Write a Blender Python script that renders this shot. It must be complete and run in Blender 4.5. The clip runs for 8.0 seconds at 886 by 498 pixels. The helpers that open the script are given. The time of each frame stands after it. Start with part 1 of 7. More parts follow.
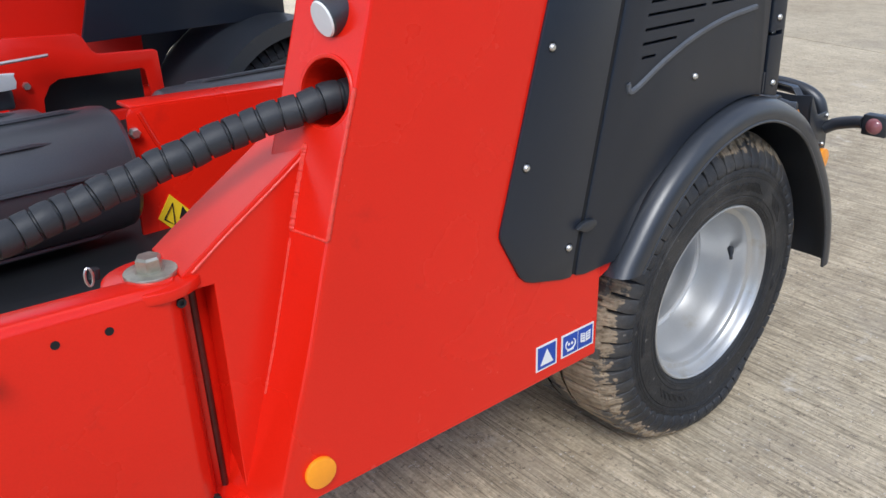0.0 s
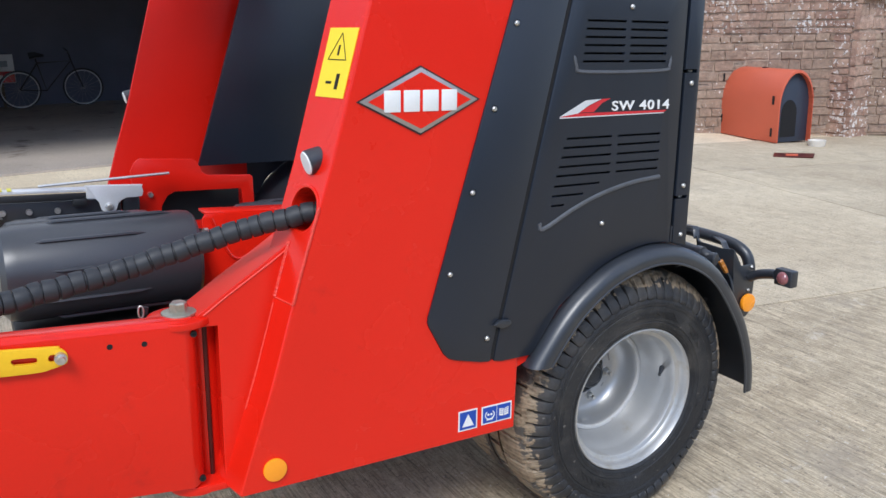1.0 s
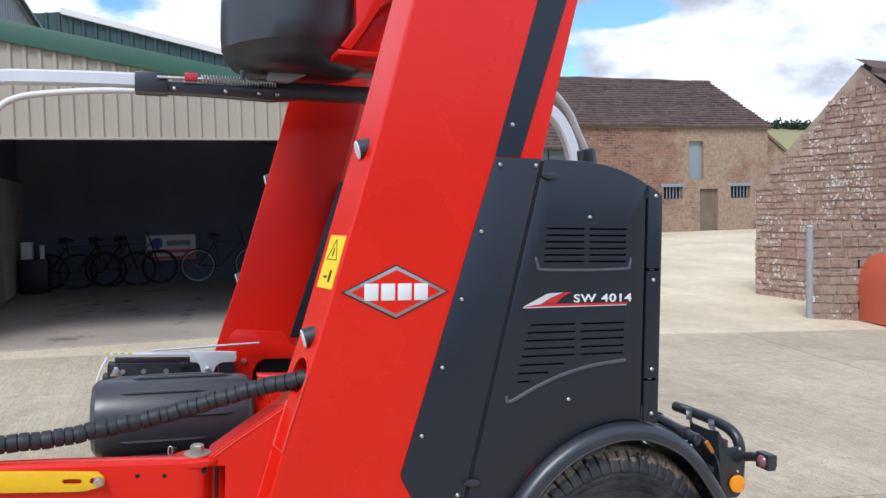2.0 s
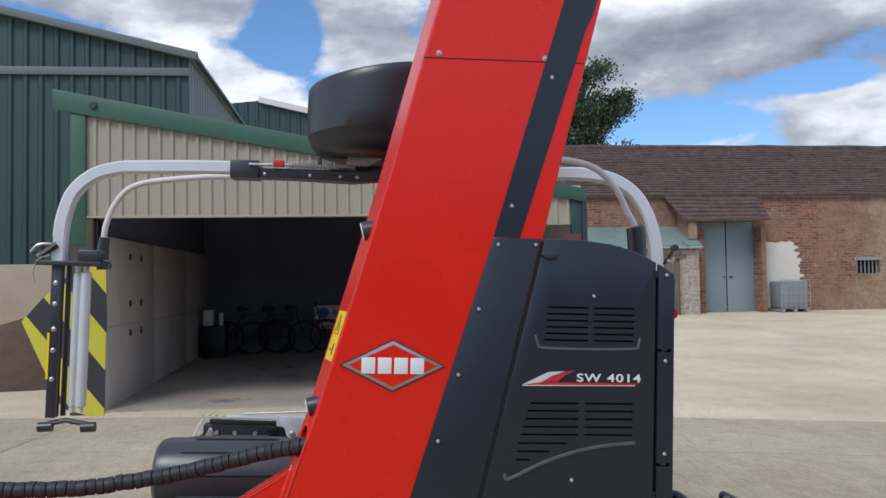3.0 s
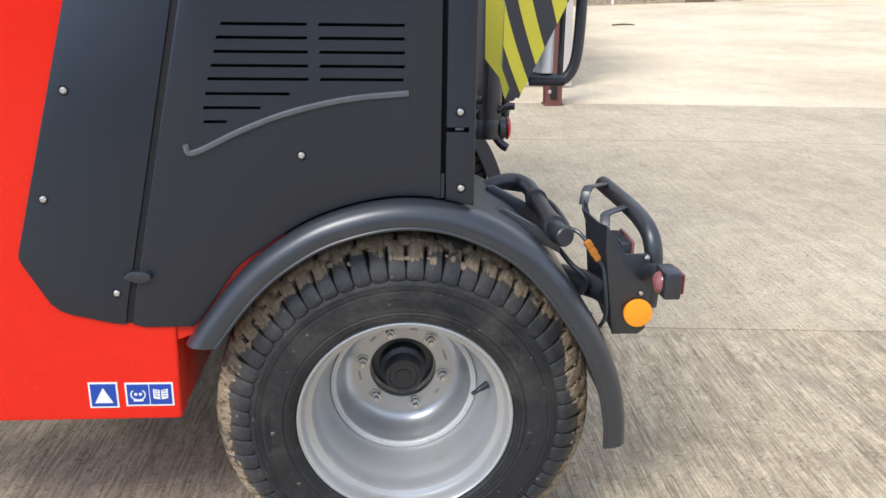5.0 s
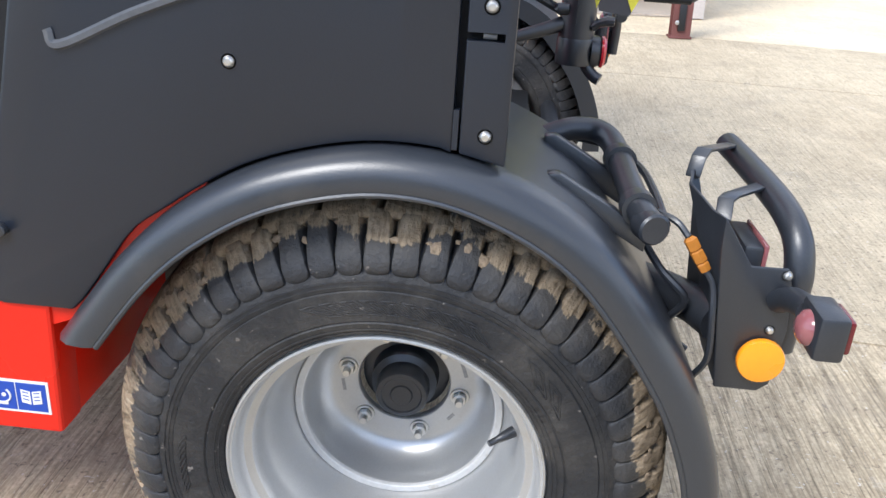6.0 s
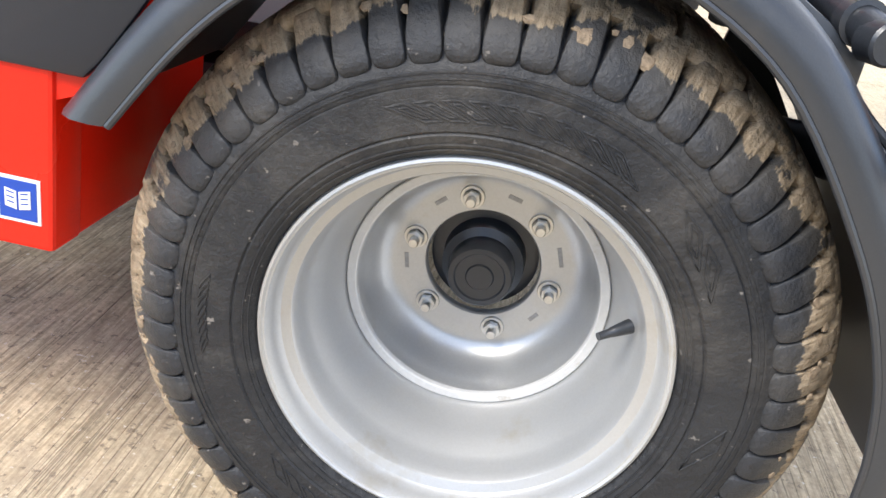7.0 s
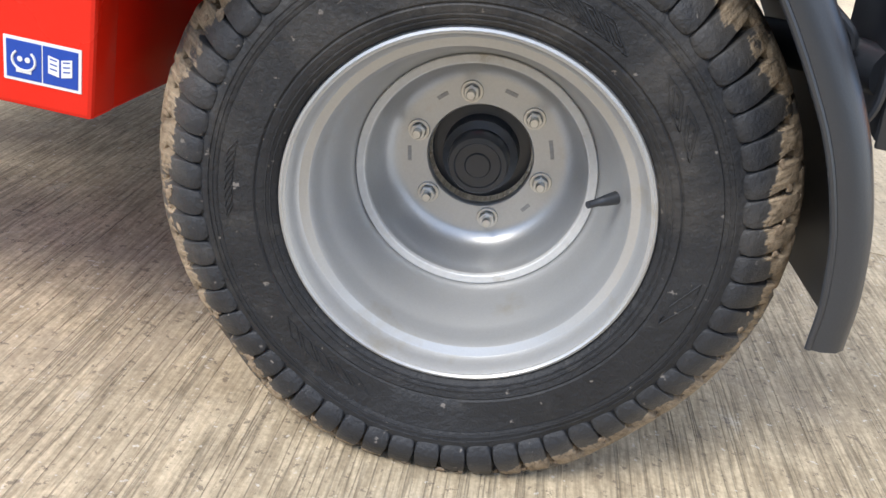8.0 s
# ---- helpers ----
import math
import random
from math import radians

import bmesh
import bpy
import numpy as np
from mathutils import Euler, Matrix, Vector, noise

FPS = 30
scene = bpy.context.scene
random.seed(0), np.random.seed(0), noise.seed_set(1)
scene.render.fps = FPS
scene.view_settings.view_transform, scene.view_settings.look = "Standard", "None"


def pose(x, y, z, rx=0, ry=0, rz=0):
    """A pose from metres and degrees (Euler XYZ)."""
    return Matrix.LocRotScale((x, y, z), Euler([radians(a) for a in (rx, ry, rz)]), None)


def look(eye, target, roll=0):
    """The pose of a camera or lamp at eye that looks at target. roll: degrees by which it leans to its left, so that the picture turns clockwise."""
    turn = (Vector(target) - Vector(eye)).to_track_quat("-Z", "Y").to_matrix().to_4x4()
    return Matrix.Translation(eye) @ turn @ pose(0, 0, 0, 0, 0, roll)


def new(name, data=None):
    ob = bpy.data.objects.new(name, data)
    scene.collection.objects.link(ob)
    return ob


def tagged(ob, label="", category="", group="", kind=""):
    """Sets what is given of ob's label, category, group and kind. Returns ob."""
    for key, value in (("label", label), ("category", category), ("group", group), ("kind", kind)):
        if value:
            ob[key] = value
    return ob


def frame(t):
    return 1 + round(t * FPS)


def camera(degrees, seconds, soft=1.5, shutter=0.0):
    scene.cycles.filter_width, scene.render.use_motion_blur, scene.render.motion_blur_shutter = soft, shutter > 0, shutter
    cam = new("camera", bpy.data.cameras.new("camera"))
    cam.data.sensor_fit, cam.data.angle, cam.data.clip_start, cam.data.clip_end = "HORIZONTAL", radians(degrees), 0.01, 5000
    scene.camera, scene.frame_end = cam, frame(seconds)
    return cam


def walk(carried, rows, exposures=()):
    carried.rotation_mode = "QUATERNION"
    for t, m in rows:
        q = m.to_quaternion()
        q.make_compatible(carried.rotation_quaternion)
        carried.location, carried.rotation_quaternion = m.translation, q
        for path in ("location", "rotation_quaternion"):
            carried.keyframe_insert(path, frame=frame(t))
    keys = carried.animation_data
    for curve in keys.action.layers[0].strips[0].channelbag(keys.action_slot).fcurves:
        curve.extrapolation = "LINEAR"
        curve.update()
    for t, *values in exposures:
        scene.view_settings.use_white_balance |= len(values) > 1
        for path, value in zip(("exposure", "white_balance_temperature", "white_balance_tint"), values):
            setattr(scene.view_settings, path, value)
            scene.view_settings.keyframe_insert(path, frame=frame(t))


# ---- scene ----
import functools

cam = camera(56.0, 8.0)
PATH = [
    (0, (-1.698, -1.061, 1.477), (-0.595, 0.376, 0.629), -4.3),
    (0.5, (-1.716, -1.452, 1.541), (-0.681, 0.118, 0.86), -3.0),
    (1, (-1.723, -1.818, 1.585), (-0.774, -0.137, 1.061), -1.4),
    (1.5, (-1.574, -2.172, 1.635), (-0.77, -0.364, 1.344), -0.8),
    (2, (-1.418, -2.467, 1.659), (-0.786, -0.572, 1.559), -1.3),
    (2.2, (-1.298, -2.634, 1.679), (-0.792, -0.699, 1.709), -1.3),
    (3.3, (-0.695, -2.707, 1.65), (-0.54, -0.715, 1.732), -1.0),
    (3.5, (-0.577, -2.618, 1.618), (-0.45, -0.622, 1.614), -0.9),
    (4, (-0.317, -2.371, 1.533), (-0.227, -0.386, 1.302), -0.5),
    (4.5, (-0.084, -2.01, 1.394), (-0.004, -0.061, 0.954), -1.6),
    (4.7, (-0.04, -1.855, 1.373), (0.066, 0.074, 0.854), -1.7),
    (5.8, (0.153, -1.12, 1.221), (0.117, 0.73, 0.46), 1.0),
    (6, (0.173, -0.994, 1.202), (0.024, 0.844, 0.427), 1.4),
    (6.5, (0.132, -0.808, 1.114), (-0.122, 1.021, 0.345), 3.2),
    (7, (0.059, -0.811, 0.893), (-0.128, 1.014, 0.098), 7.7),
    (7.5, (0.001, -0.934, 0.727), (-0.082, 0.906, -0.053), 10.5),
    (8, (0.056, -0.967, 0.79), (-0.066, 0.86, -0.015), 9.1),
]
EXPOSURES = [(0, 0.82, 5950, 10), (0.5, 0.84, 5900, 10), (1, 0.90, 5900, 10), (1.5, 0.85, 5900, 10), (2, 0.80, 5900, 10), (2.2, 0.61, 6000, 10), (3.3, 0.28, 6000, 10), (3.5, 0.31, 5900, 10), (4, 0.60, 6300, 10), (4.5, 0.94, 6250, 10), (4.7, 1.06, 6250, 10), (5.8, 1.46, 6120, 10), (6, 1.52, 6080, 10), (6.5, 1.82, 6050, 10), (7, 1.84, 6500, 10), (7.5, 1.56, 6300, 10), (8, 1.36, 6350, 10)]
walk(cam, [(t, look(eye, target, roll)) for t, eye, target, roll in PATH], EXPOSURES)

# ---- light ----
world = bpy.data.worlds.new("World")
scene.world = world
world.use_nodes = True
SUN_EL, SUN_ROT = 48.0, 215.0


# cloud banks and gaps: azimuth from north, elevation, half width, half height in degrees, density
BANKS = [(-15, 18.5, 9, 2.6, 0.20), (-8, 13.0, 4.5, 2.2, 0.16), (0.5, 17, 4.0, 3.4, 0.16), (7, 13.5, 9, 3.5, 0.14), (22, 16.2, 13, 3.4, 0.22), (31.5, 9.6, 3.6, 1.7, 0.13), (39, 9.5, 8, 4.0, 0.18), (-4.9, 16.6, 2.6, 2.4, -0.22), (-21, 15, 6, 2.0, -0.12), (22, 10.2, 5.0, 1.6, -0.21), (30.5, 12.4, 3.6, 0.9, -0.20), (44, 15, 4, 2, -0.12)]
# grey undersides
SHADES = [(23, 14.6, 13, 3.2, 0.15), (34, 13.5, 6, 2.0, 0.09), (30.5, 9.6, 4.5, 2.4, 0.09)]


def build_sky():
    """Clear sky with cumulus: bright tops, grey undersides."""
    nt = world.node_tree
    nt.nodes.clear()
    n = lambda k: nt.nodes.new(k)
    out, bg, sky = n("ShaderNodeOutputWorld"), n("ShaderNodeBackground"), n("ShaderNodeTexSky")
    sky.sky_type, sky.sun_disc = "NISHITA", False
    sky.sun_elevation, sky.sun_rotation = radians(SUN_EL), radians(SUN_ROT)
    sky.dust_density, sky.ozone_density = 0.15, 2.5
    co, mp = n("ShaderNodeTexCoord"), n("ShaderNodeMapping")
    mp.inputs["Scale"].default_value = (1.0, 1.0, 2.2)
    mp.inputs["Location"].default_value = (0.75, 0.2, 0.35)
    nt.links.new(co.outputs["Generated"], mp.inputs["Vector"])
    rise = n("ShaderNodeVectorMath")
    rise.operation, rise.inputs[1].default_value = "ADD", (0.0, 0.0, 0.10)
    nt.links.new(mp.outputs["Vector"], rise.inputs[0])

    def sums(a, b, how="ADD"):
        m = n("ShaderNodeMath")
        m.operation = how
        for i, v in enumerate((a, b)):
            if isinstance(v, float):
                m.inputs[i].default_value = v
            else:
                nt.links.new(v, m.inputs[i])
        return m.outputs[0]

    def cloud_noise(vec):
        big, small = n("ShaderNodeTexNoise"), n("ShaderNodeTexNoise")
        for t, scale in ((big, 2.7), (small, 8.5)):
            t.inputs["Scale"].default_value, t.inputs["Detail"].default_value, t.inputs["Roughness"].default_value = scale, 9, 0.58
            nt.links.new(vec, t.inputs["Vector"])
        return sums(sums(big.outputs["Fac"], 0.62, "MULTIPLY"), sums(small.outputs["Fac"], 0.38, "MULTIPLY"))

    def bank(az, el, w, h, weight):
        a, e = radians(az), radians(el)
        off, size, far, fall = n("ShaderNodeVectorMath"), n("ShaderNodeVectorMath"), n("ShaderNodeVectorMath"), n("ShaderNodeMapRange")
        off.operation, size.operation, far.operation = "SUBTRACT", "MULTIPLY", "LENGTH"
        off.inputs[1].default_value = (math.sin(a) * math.cos(e), math.cos(a) * math.cos(e), math.sin(e))
        size.inputs[1].default_value = (1 / radians(w), 1 / radians(w), 1 / radians(h))
        nt.links.new(co.outputs["Generated"], off.inputs[0])
        nt.links.new(off.outputs[0], size.inputs[0])
        nt.links.new(size.outputs[0], far.inputs[0])
        fall.interpolation_type = "SMOOTHSTEP"
        fall.inputs["From Min"].default_value, fall.inputs["From Max"].default_value = 0.25, 1.3
        fall.inputs["To Min"].default_value, fall.inputs["To Max"].default_value = weight, 0.0
        nt.links.new(far.outputs["Value"], fall.inputs["Value"])
        return fall.outputs["Result"]

    here, above = cloud_noise(mp.outputs["Vector"]), cloud_noise(rise.outputs[0])
    dense = functools.reduce(sums, [bank(*b) for b in BANKS], here)
    grey = functools.reduce(sums, [bank(*b) for b in SHADES])
    light = sums(sums(sums(here, above, "SUBTRACT"), 0.52), grey, "SUBTRACT")
    ramp, shade = n("ShaderNodeValToRGB"), n("ShaderNodeValToRGB")
    ramp.color_ramp.elements[0].position, ramp.color_ramp.elements[1].position = 0.455, 0.535
    nt.links.new(dense, ramp.inputs["Fac"])
    shade.color_ramp.elements[0].position, shade.color_ramp.elements[1].position = 0.28, 0.62
    shade.color_ramp.elements[0].color, shade.color_ramp.elements[1].color = (1.8, 1.95, 2.3, 1), (8.0, 8.0, 8.1, 1)
    mid = shade.color_ramp.elements.new(0.44)
    mid.color = (3.5, 3.65, 4.0, 1)
    nt.links.new(light, shade.inputs["Fac"])
    deep, mix = n("ShaderNodeMix"), n("ShaderNodeMix")
    deep.data_type, deep.blend_type = "RGBA", "MULTIPLY"
    deep.inputs["Factor"].default_value, deep.inputs["B"].default_value = 1.0, (0.72, 0.86, 1.0, 1)
    mix.data_type = "RGBA"
    nt.links.new(sky.outputs["Color"], deep.inputs["A"])
    nt.links.new(ramp.outputs["Color"], mix.inputs["Factor"])
    nt.links.new(deep.outputs["Result"], mix.inputs["A"])
    nt.links.new(shade.outputs["Color"], mix.inputs["B"])
    nt.links.new(mix.outputs["Result"], bg.inputs["Color"])
    bg.inputs["Strength"].default_value = 0.11
    nt.links.new(bg.outputs["Background"], out.inputs["Surface"])


build_sky()
sun = new("sun", bpy.data.lights.new("sun", "SUN"))
sun.data.energy, sun.data.angle, sun.data.color = 1.4, radians(22), (1.0, 0.95, 0.88)
sun.matrix_world = Matrix.Rotation(radians(-SUN_ROT), 4, "Z") @ Matrix.Rotation(radians(-(90 - SUN_EL)), 4, "X")

# ---- materials ----
def material(name, colour, rough=0.5, metal=0.0, vary=0.12, scale=4.0, bump=0.0, grain=120.0, coat=0.0, second=None, blotch=0.0, stretch=(1, 1, 1), spin=0.0, speck=None, gloss=0.5):
    """A surface with broad tone changes, fine grain and relief; second: a stain colour laid on in blotches."""
    m = bpy.data.materials.new(name)
    m.use_nodes = True
    nt = m.node_tree
    p = nt.nodes["Principled BSDF"]
    n = lambda k: nt.nodes.new(k)
    co, mp = n("ShaderNodeTexCoord"), n("ShaderNodeMapping")
    mp.inputs["Scale"].default_value = stretch
    mp.inputs["Rotation"].default_value = (0, 0, radians(spin))
    nt.links.new(co.outputs["Object"], mp.inputs["Vector"])
    broad, fine = n("ShaderNodeTexNoise"), n("ShaderNodeTexNoise")
    broad.inputs["Scale"].default_value, broad.inputs["Detail"].default_value = scale, 6
    fine.inputs["Scale"].default_value, fine.inputs["Detail"].default_value = grain, 4
    nt.links.new(co.outputs["Object"], broad.inputs["Vector"])
    nt.links.new(mp.outputs["Vector"], fine.inputs["Vector"])
    add = n("ShaderNodeMath")
    add.operation = "MULTIPLY_ADD"
    add.inputs[1].default_value = 0.45
    nt.links.new(fine.outputs["Fac"], add.inputs[0])
    half = n("ShaderNodeMath")
    half.operation = "MULTIPLY"
    half.inputs[1].default_value = 0.55
    nt.links.new(broad.outputs["Fac"], half.inputs[0])
    nt.links.new(half.outputs[0], add.inputs[2])
    ramp = n("ShaderNodeValToRGB")
    ramp.color_ramp.elements[0].position, ramp.color_ramp.elements[1].position = 0.3, 0.7
    ramp.color_ramp.elements[0].color = (*[c * (1 - vary) for c in colour], 1)
    ramp.color_ramp.elements[1].color = (*[min(1, c * (1 + vary)) for c in colour], 1)
    nt.links.new(add.outputs[0], ramp.inputs["Fac"])
    colour_out = ramp.outputs["Color"]
    if second:
        spot, sr, mix = n("ShaderNodeTexNoise"), n("ShaderNodeValToRGB"), n("ShaderNodeMix")
        spot.inputs["Scale"].default_value, spot.inputs["Detail"].default_value, spot.inputs["Roughness"].default_value = scale * 1.7, 8, 0.65
        nt.links.new(co.outputs["Object"], spot.inputs["Vector"])
        sr.color_ramp.elements[0].position, sr.color_ramp.elements[1].position = 0.62 - blotch, 0.72 - blotch * 0.6
        nt.links.new(spot.outputs["Fac"], sr.inputs["Fac"])
        mix.data_type = "RGBA"
        mix.inputs["B"].default_value = (*second, 1)
        nt.links.new(sr.outputs["Color"], mix.inputs["Factor"])
        nt.links.new(colour_out, mix.inputs["A"])
        colour_out = mix.outputs["Result"]
    if speck:
        vor, vr, mix = n("ShaderNodeTexNoise"), n("ShaderNodeValToRGB"), n("ShaderNodeMix")
        vor.inputs["Scale"].default_value, vor.inputs["Detail"].default_value = speck[1], 2
        nt.links.new(co.outputs["Object"], vor.inputs["Vector"])
        vr.color_ramp.elements[0].position, vr.color_ramp.elements[1].position = speck[2], speck[2] + 0.04
        nt.links.new(vor.outputs["Fac"], vr.inputs["Fac"])
        mix.data_type = "RGBA"
        mix.inputs["B"].default_value = (*speck[0], 1)
        nt.links.new(vr.outputs["Color"], mix.inputs["Factor"])
        nt.links.new(colour_out, mix.inputs["A"])
        colour_out = mix.outputs["Result"]
    nt.links.new(colour_out, p.inputs["Base Color"])
    rr = n("ShaderNodeMapRange")
    rr.inputs["To Min"].default_value, rr.inputs["To Max"].default_value = max(0.03, rough - 0.08), min(1, rough + 0.08)
    nt.links.new(broad.outputs["Fac"], rr.inputs["Value"])
    nt.links.new(rr.outputs["Result"], p.inputs["Roughness"])
    p.inputs["Metallic"].default_value = metal
    p.inputs["Specular IOR Level"].default_value = gloss
    p.inputs["Coat Weight"].default_value = coat
    p.inputs["Coat Roughness"].default_value = 0.12
    if bump:
        b = n("ShaderNodeBump")
        b.inputs["Strength"].default_value, b.inputs["Distance"].default_value = bump, 0.004
        nt.links.new(fine.outputs["Fac"], b.inputs["Height"])
        nt.links.new(b.outputs["Normal"], p.inputs["Normal"])
    return m


RED = material("red_paint", (0.71, 0.0142, 0.0034), 0.27, vary=0.05, scale=2.0, bump=0.03, grain=260, coat=0.06, gloss=0.42, second=(0.57, 0.014, 0.006), blotch=0.0)
# Weld paint made paler than the red so gloss highlights are painted in.
WELD = material("highlit_weld", (0.74, 0.055, 0.035), 0.22, vary=0.2, scale=90, bump=0.25, grain=500, coat=0.3)
# Same red, lowered: shade on far and inner parts put into colour.
RED_SHADED = material("red_paint_shaded", (0.62, 0.010, 0.003), 0.30, vary=0.06, scale=2.0, bump=0.03, grain=260, coat=0.06, gloss=0.38)
SLATE = material("slate_sheet", (0.0102, 0.0145, 0.0238), 0.34, vary=0.12, scale=3, bump=0.05, grain=400, second=(0.0122, 0.0165, 0.0258), blotch=0.02, gloss=0.62)
BLACK = material("black_plastic", (0.0185, 0.0215, 0.0275), 0.38, vary=0.2, scale=5, bump=0.08, grain=300, gloss=0.8)
FENDER = material("fender_plastic", (0.022, 0.0255, 0.032), 0.34, vary=0.15, scale=4, bump=0.06, grain=350, second=(0.034, 0.035, 0.038), blotch=0.02, gloss=0.8)
DARK = material("dark_steel", (0.010, 0.011, 0.013), 0.5, vary=0.2)
# Near-black for printed marks, and for unlit insides painted dark.
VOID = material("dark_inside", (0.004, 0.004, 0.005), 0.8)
STAMP = material("stamped_grey", (0.31, 0.31, 0.31), 0.5, metal=0.4, vary=0.2, scale=300)
HUB_BLACK = material("hub_black", (0.020, 0.024, 0.031), 0.32, vary=0.2, scale=20, gloss=0.6)
SILVER = material("silver_wheel_paint", (0.50, 0.505, 0.505), 0.37, metal=0.62, vary=0.07, scale=5, bump=0.03, grain=300, second=(0.45, 0.43, 0.39), blotch=0.02)
SILVER_EDGE = material("pale_ring_paint", (0.58, 0.58, 0.57), 0.45, metal=0.15, vary=0.10, scale=14, second=(0.44, 0.41, 0.36), blotch=0.03)
# Paler slate: the sky's sheen on pressed ridges put into colour.
RIB_SHEEN = material("rib_sheen", (0.085, 0.09, 0.10), 0.35, vary=0.2, scale=20)
ZINC = material("olive_zinc", (0.46, 0.44, 0.36), 0.38, metal=0.8, vary=0.2, scale=40)
STEEL = material("zinc_steel", (0.62, 0.61, 0.58), 0.35, metal=0.9, vary=0.12, scale=30)
ALLOY = material("galvanised_tube", (0.72, 0.73, 0.74), 0.42, metal=0.35, vary=0.06, scale=6)
WHITE = material("white_plastic", (0.78, 0.78, 0.76), 0.45, vary=0.04)
BADGE_RIM = material("badge_metal", (0.46, 0.43, 0.42), 0.3, metal=0.75, vary=0.12, scale=12)
BONE = material("pale_pipe", (0.74, 0.72, 0.68), 0.45, vary=0.05)
DARK_RED_STEEL = material("dark_red_steel", (0.075, 0.010, 0.008), 0.4, vary=0.3, scale=20)
YELLOW = material("yellow_paint", (0.85, 0.50, 0.01), 0.4, vary=0.06)
STICKER = material("yellow_film", (0.90, 0.66, 0.02), 0.4, vary=0.04)
GUARD_YELLOW = material("guard_yellow_film", (0.72, 0.66, 0.06), 0.45, vary=0.08)
GUARD_GREY = material("guard_dark_film", (0.05, 0.05, 0.055), 0.5, vary=0.1)
BLUE = material("blue_film", (0.012, 0.06, 0.36), 0.4, vary=0.05)
AMBER = material("amber_plastic", (0.95, 0.33, 0.01), 0.25, vary=0.05, coat=0.4)
LAMPRED = material("red_plastic", (0.55, 0.02, 0.03), 0.25, vary=0.05, coat=0.4)
ORANGE = material("orange_plug", (0.46, 0.17, 0.02), 0.5)
HOSE = material("hose_wrap", (0.020, 0.022, 0.026), 0.55, vary=0.25, scale=9, bump=0.1, grain=200)
GREEN = material("green_sheet", (0.029, 0.062, 0.061), 0.5, vary=0.15, scale=0.8)
GREEN_GREY = material("green_grey_trim", (0.135, 0.165, 0.165), 0.55, vary=0.15, scale=0.9)
GREEN_TRIM = material("green_trim", (0.042, 0.112, 0.075), 0.5, vary=0.15, scale=1.2, second=(0.06, 0.12, 0.085), blotch=0.02)
GREY_SHEET = material("grey_sheet", (0.24, 0.27, 0.28), 0.55, vary=0.12, scale=0.8)
CREAM = material("cream_sheet", (0.385, 0.340, 0.265), 0.55, vary=0.10, scale=0.9, second=(0.31, 0.265, 0.19), blotch=0.02)
TIMBER = material("mossy_timber", (0.085, 0.074, 0.052), 0.85, vary=0.3, scale=2.5, bump=0.4, grain=40, stretch=(1, 1, 0.1), second=(0.075, 0.085, 0.04), blotch=0.06)
MAROON = material("maroon_steel", (0.145, 0.052, 0.045), 0.6, vary=0.2, scale=6)
PANELWALL = material("concrete_panel", (0.50, 0.455, 0.42), 0.85, vary=0.16, scale=1.3, bump=0.2, grain=60, second=(0.40, 0.345, 0.30), blotch=0.03)
# Shed interior in dark navy: its shade is put into the colour.
DIM_SHEDWALL = material("dim_shed_wall", (0.165, 0.178, 0.235), 0.9, vary=0.25, scale=1.2)
DOORBLUE = material("grey_blue_door", (0.24, 0.30, 0.335), 0.55, vary=0.1, scale=1.2)
OLDWOOD = material("old_wood", (0.17, 0.13, 0.09), 0.85, vary=0.25, scale=3, bump=0.3, grain=30, stretch=(1, 1, 0.06))
LEADROOF = material("lean_to_sheet", (0.19, 0.25, 0.225), 0.65, vary=0.2, scale=1.0, second=(0.11, 0.12, 0.085), blotch=0.05)
LIMEWASH = material("limewash", (0.66, 0.62, 0.55), 0.9, vary=0.06, scale=3)
KENNEL = material("kennel_red", (0.54, 0.105, 0.05), 0.5, vary=0.1, scale=2.0)
KENNEL_FRONT = material("kennel_dark", (0.028, 0.038, 0.060), 0.5)
STONE_MORTAR = material("lime_mortar", (0.40, 0.30, 0.23), 0.95, vary=0.2, scale=5, bump=0.4, grain=40)
ROOFTILE = material("clay_tile", (0.105, 0.068, 0.058), 0.85, vary=0.65, scale=3.5, bump=0.4, grain=18, second=(0.17, 0.135, 0.10), blotch=0.04)
BARK = material("bark", (0.07, 0.055, 0.04), 0.9, vary=0.3, bump=0.4, grain=20)
LEAF = material("leaf", (0.045, 0.075, 0.028), 0.6, vary=0.4, scale=1.5)
FIELD = material("far_field", (0.30, 0.28, 0.13), 0.95, vary=0.15, scale=0.05)
TREELINE = material("far_trees", (0.035, 0.055, 0.03), 0.95, vary=0.4, scale=0.5)


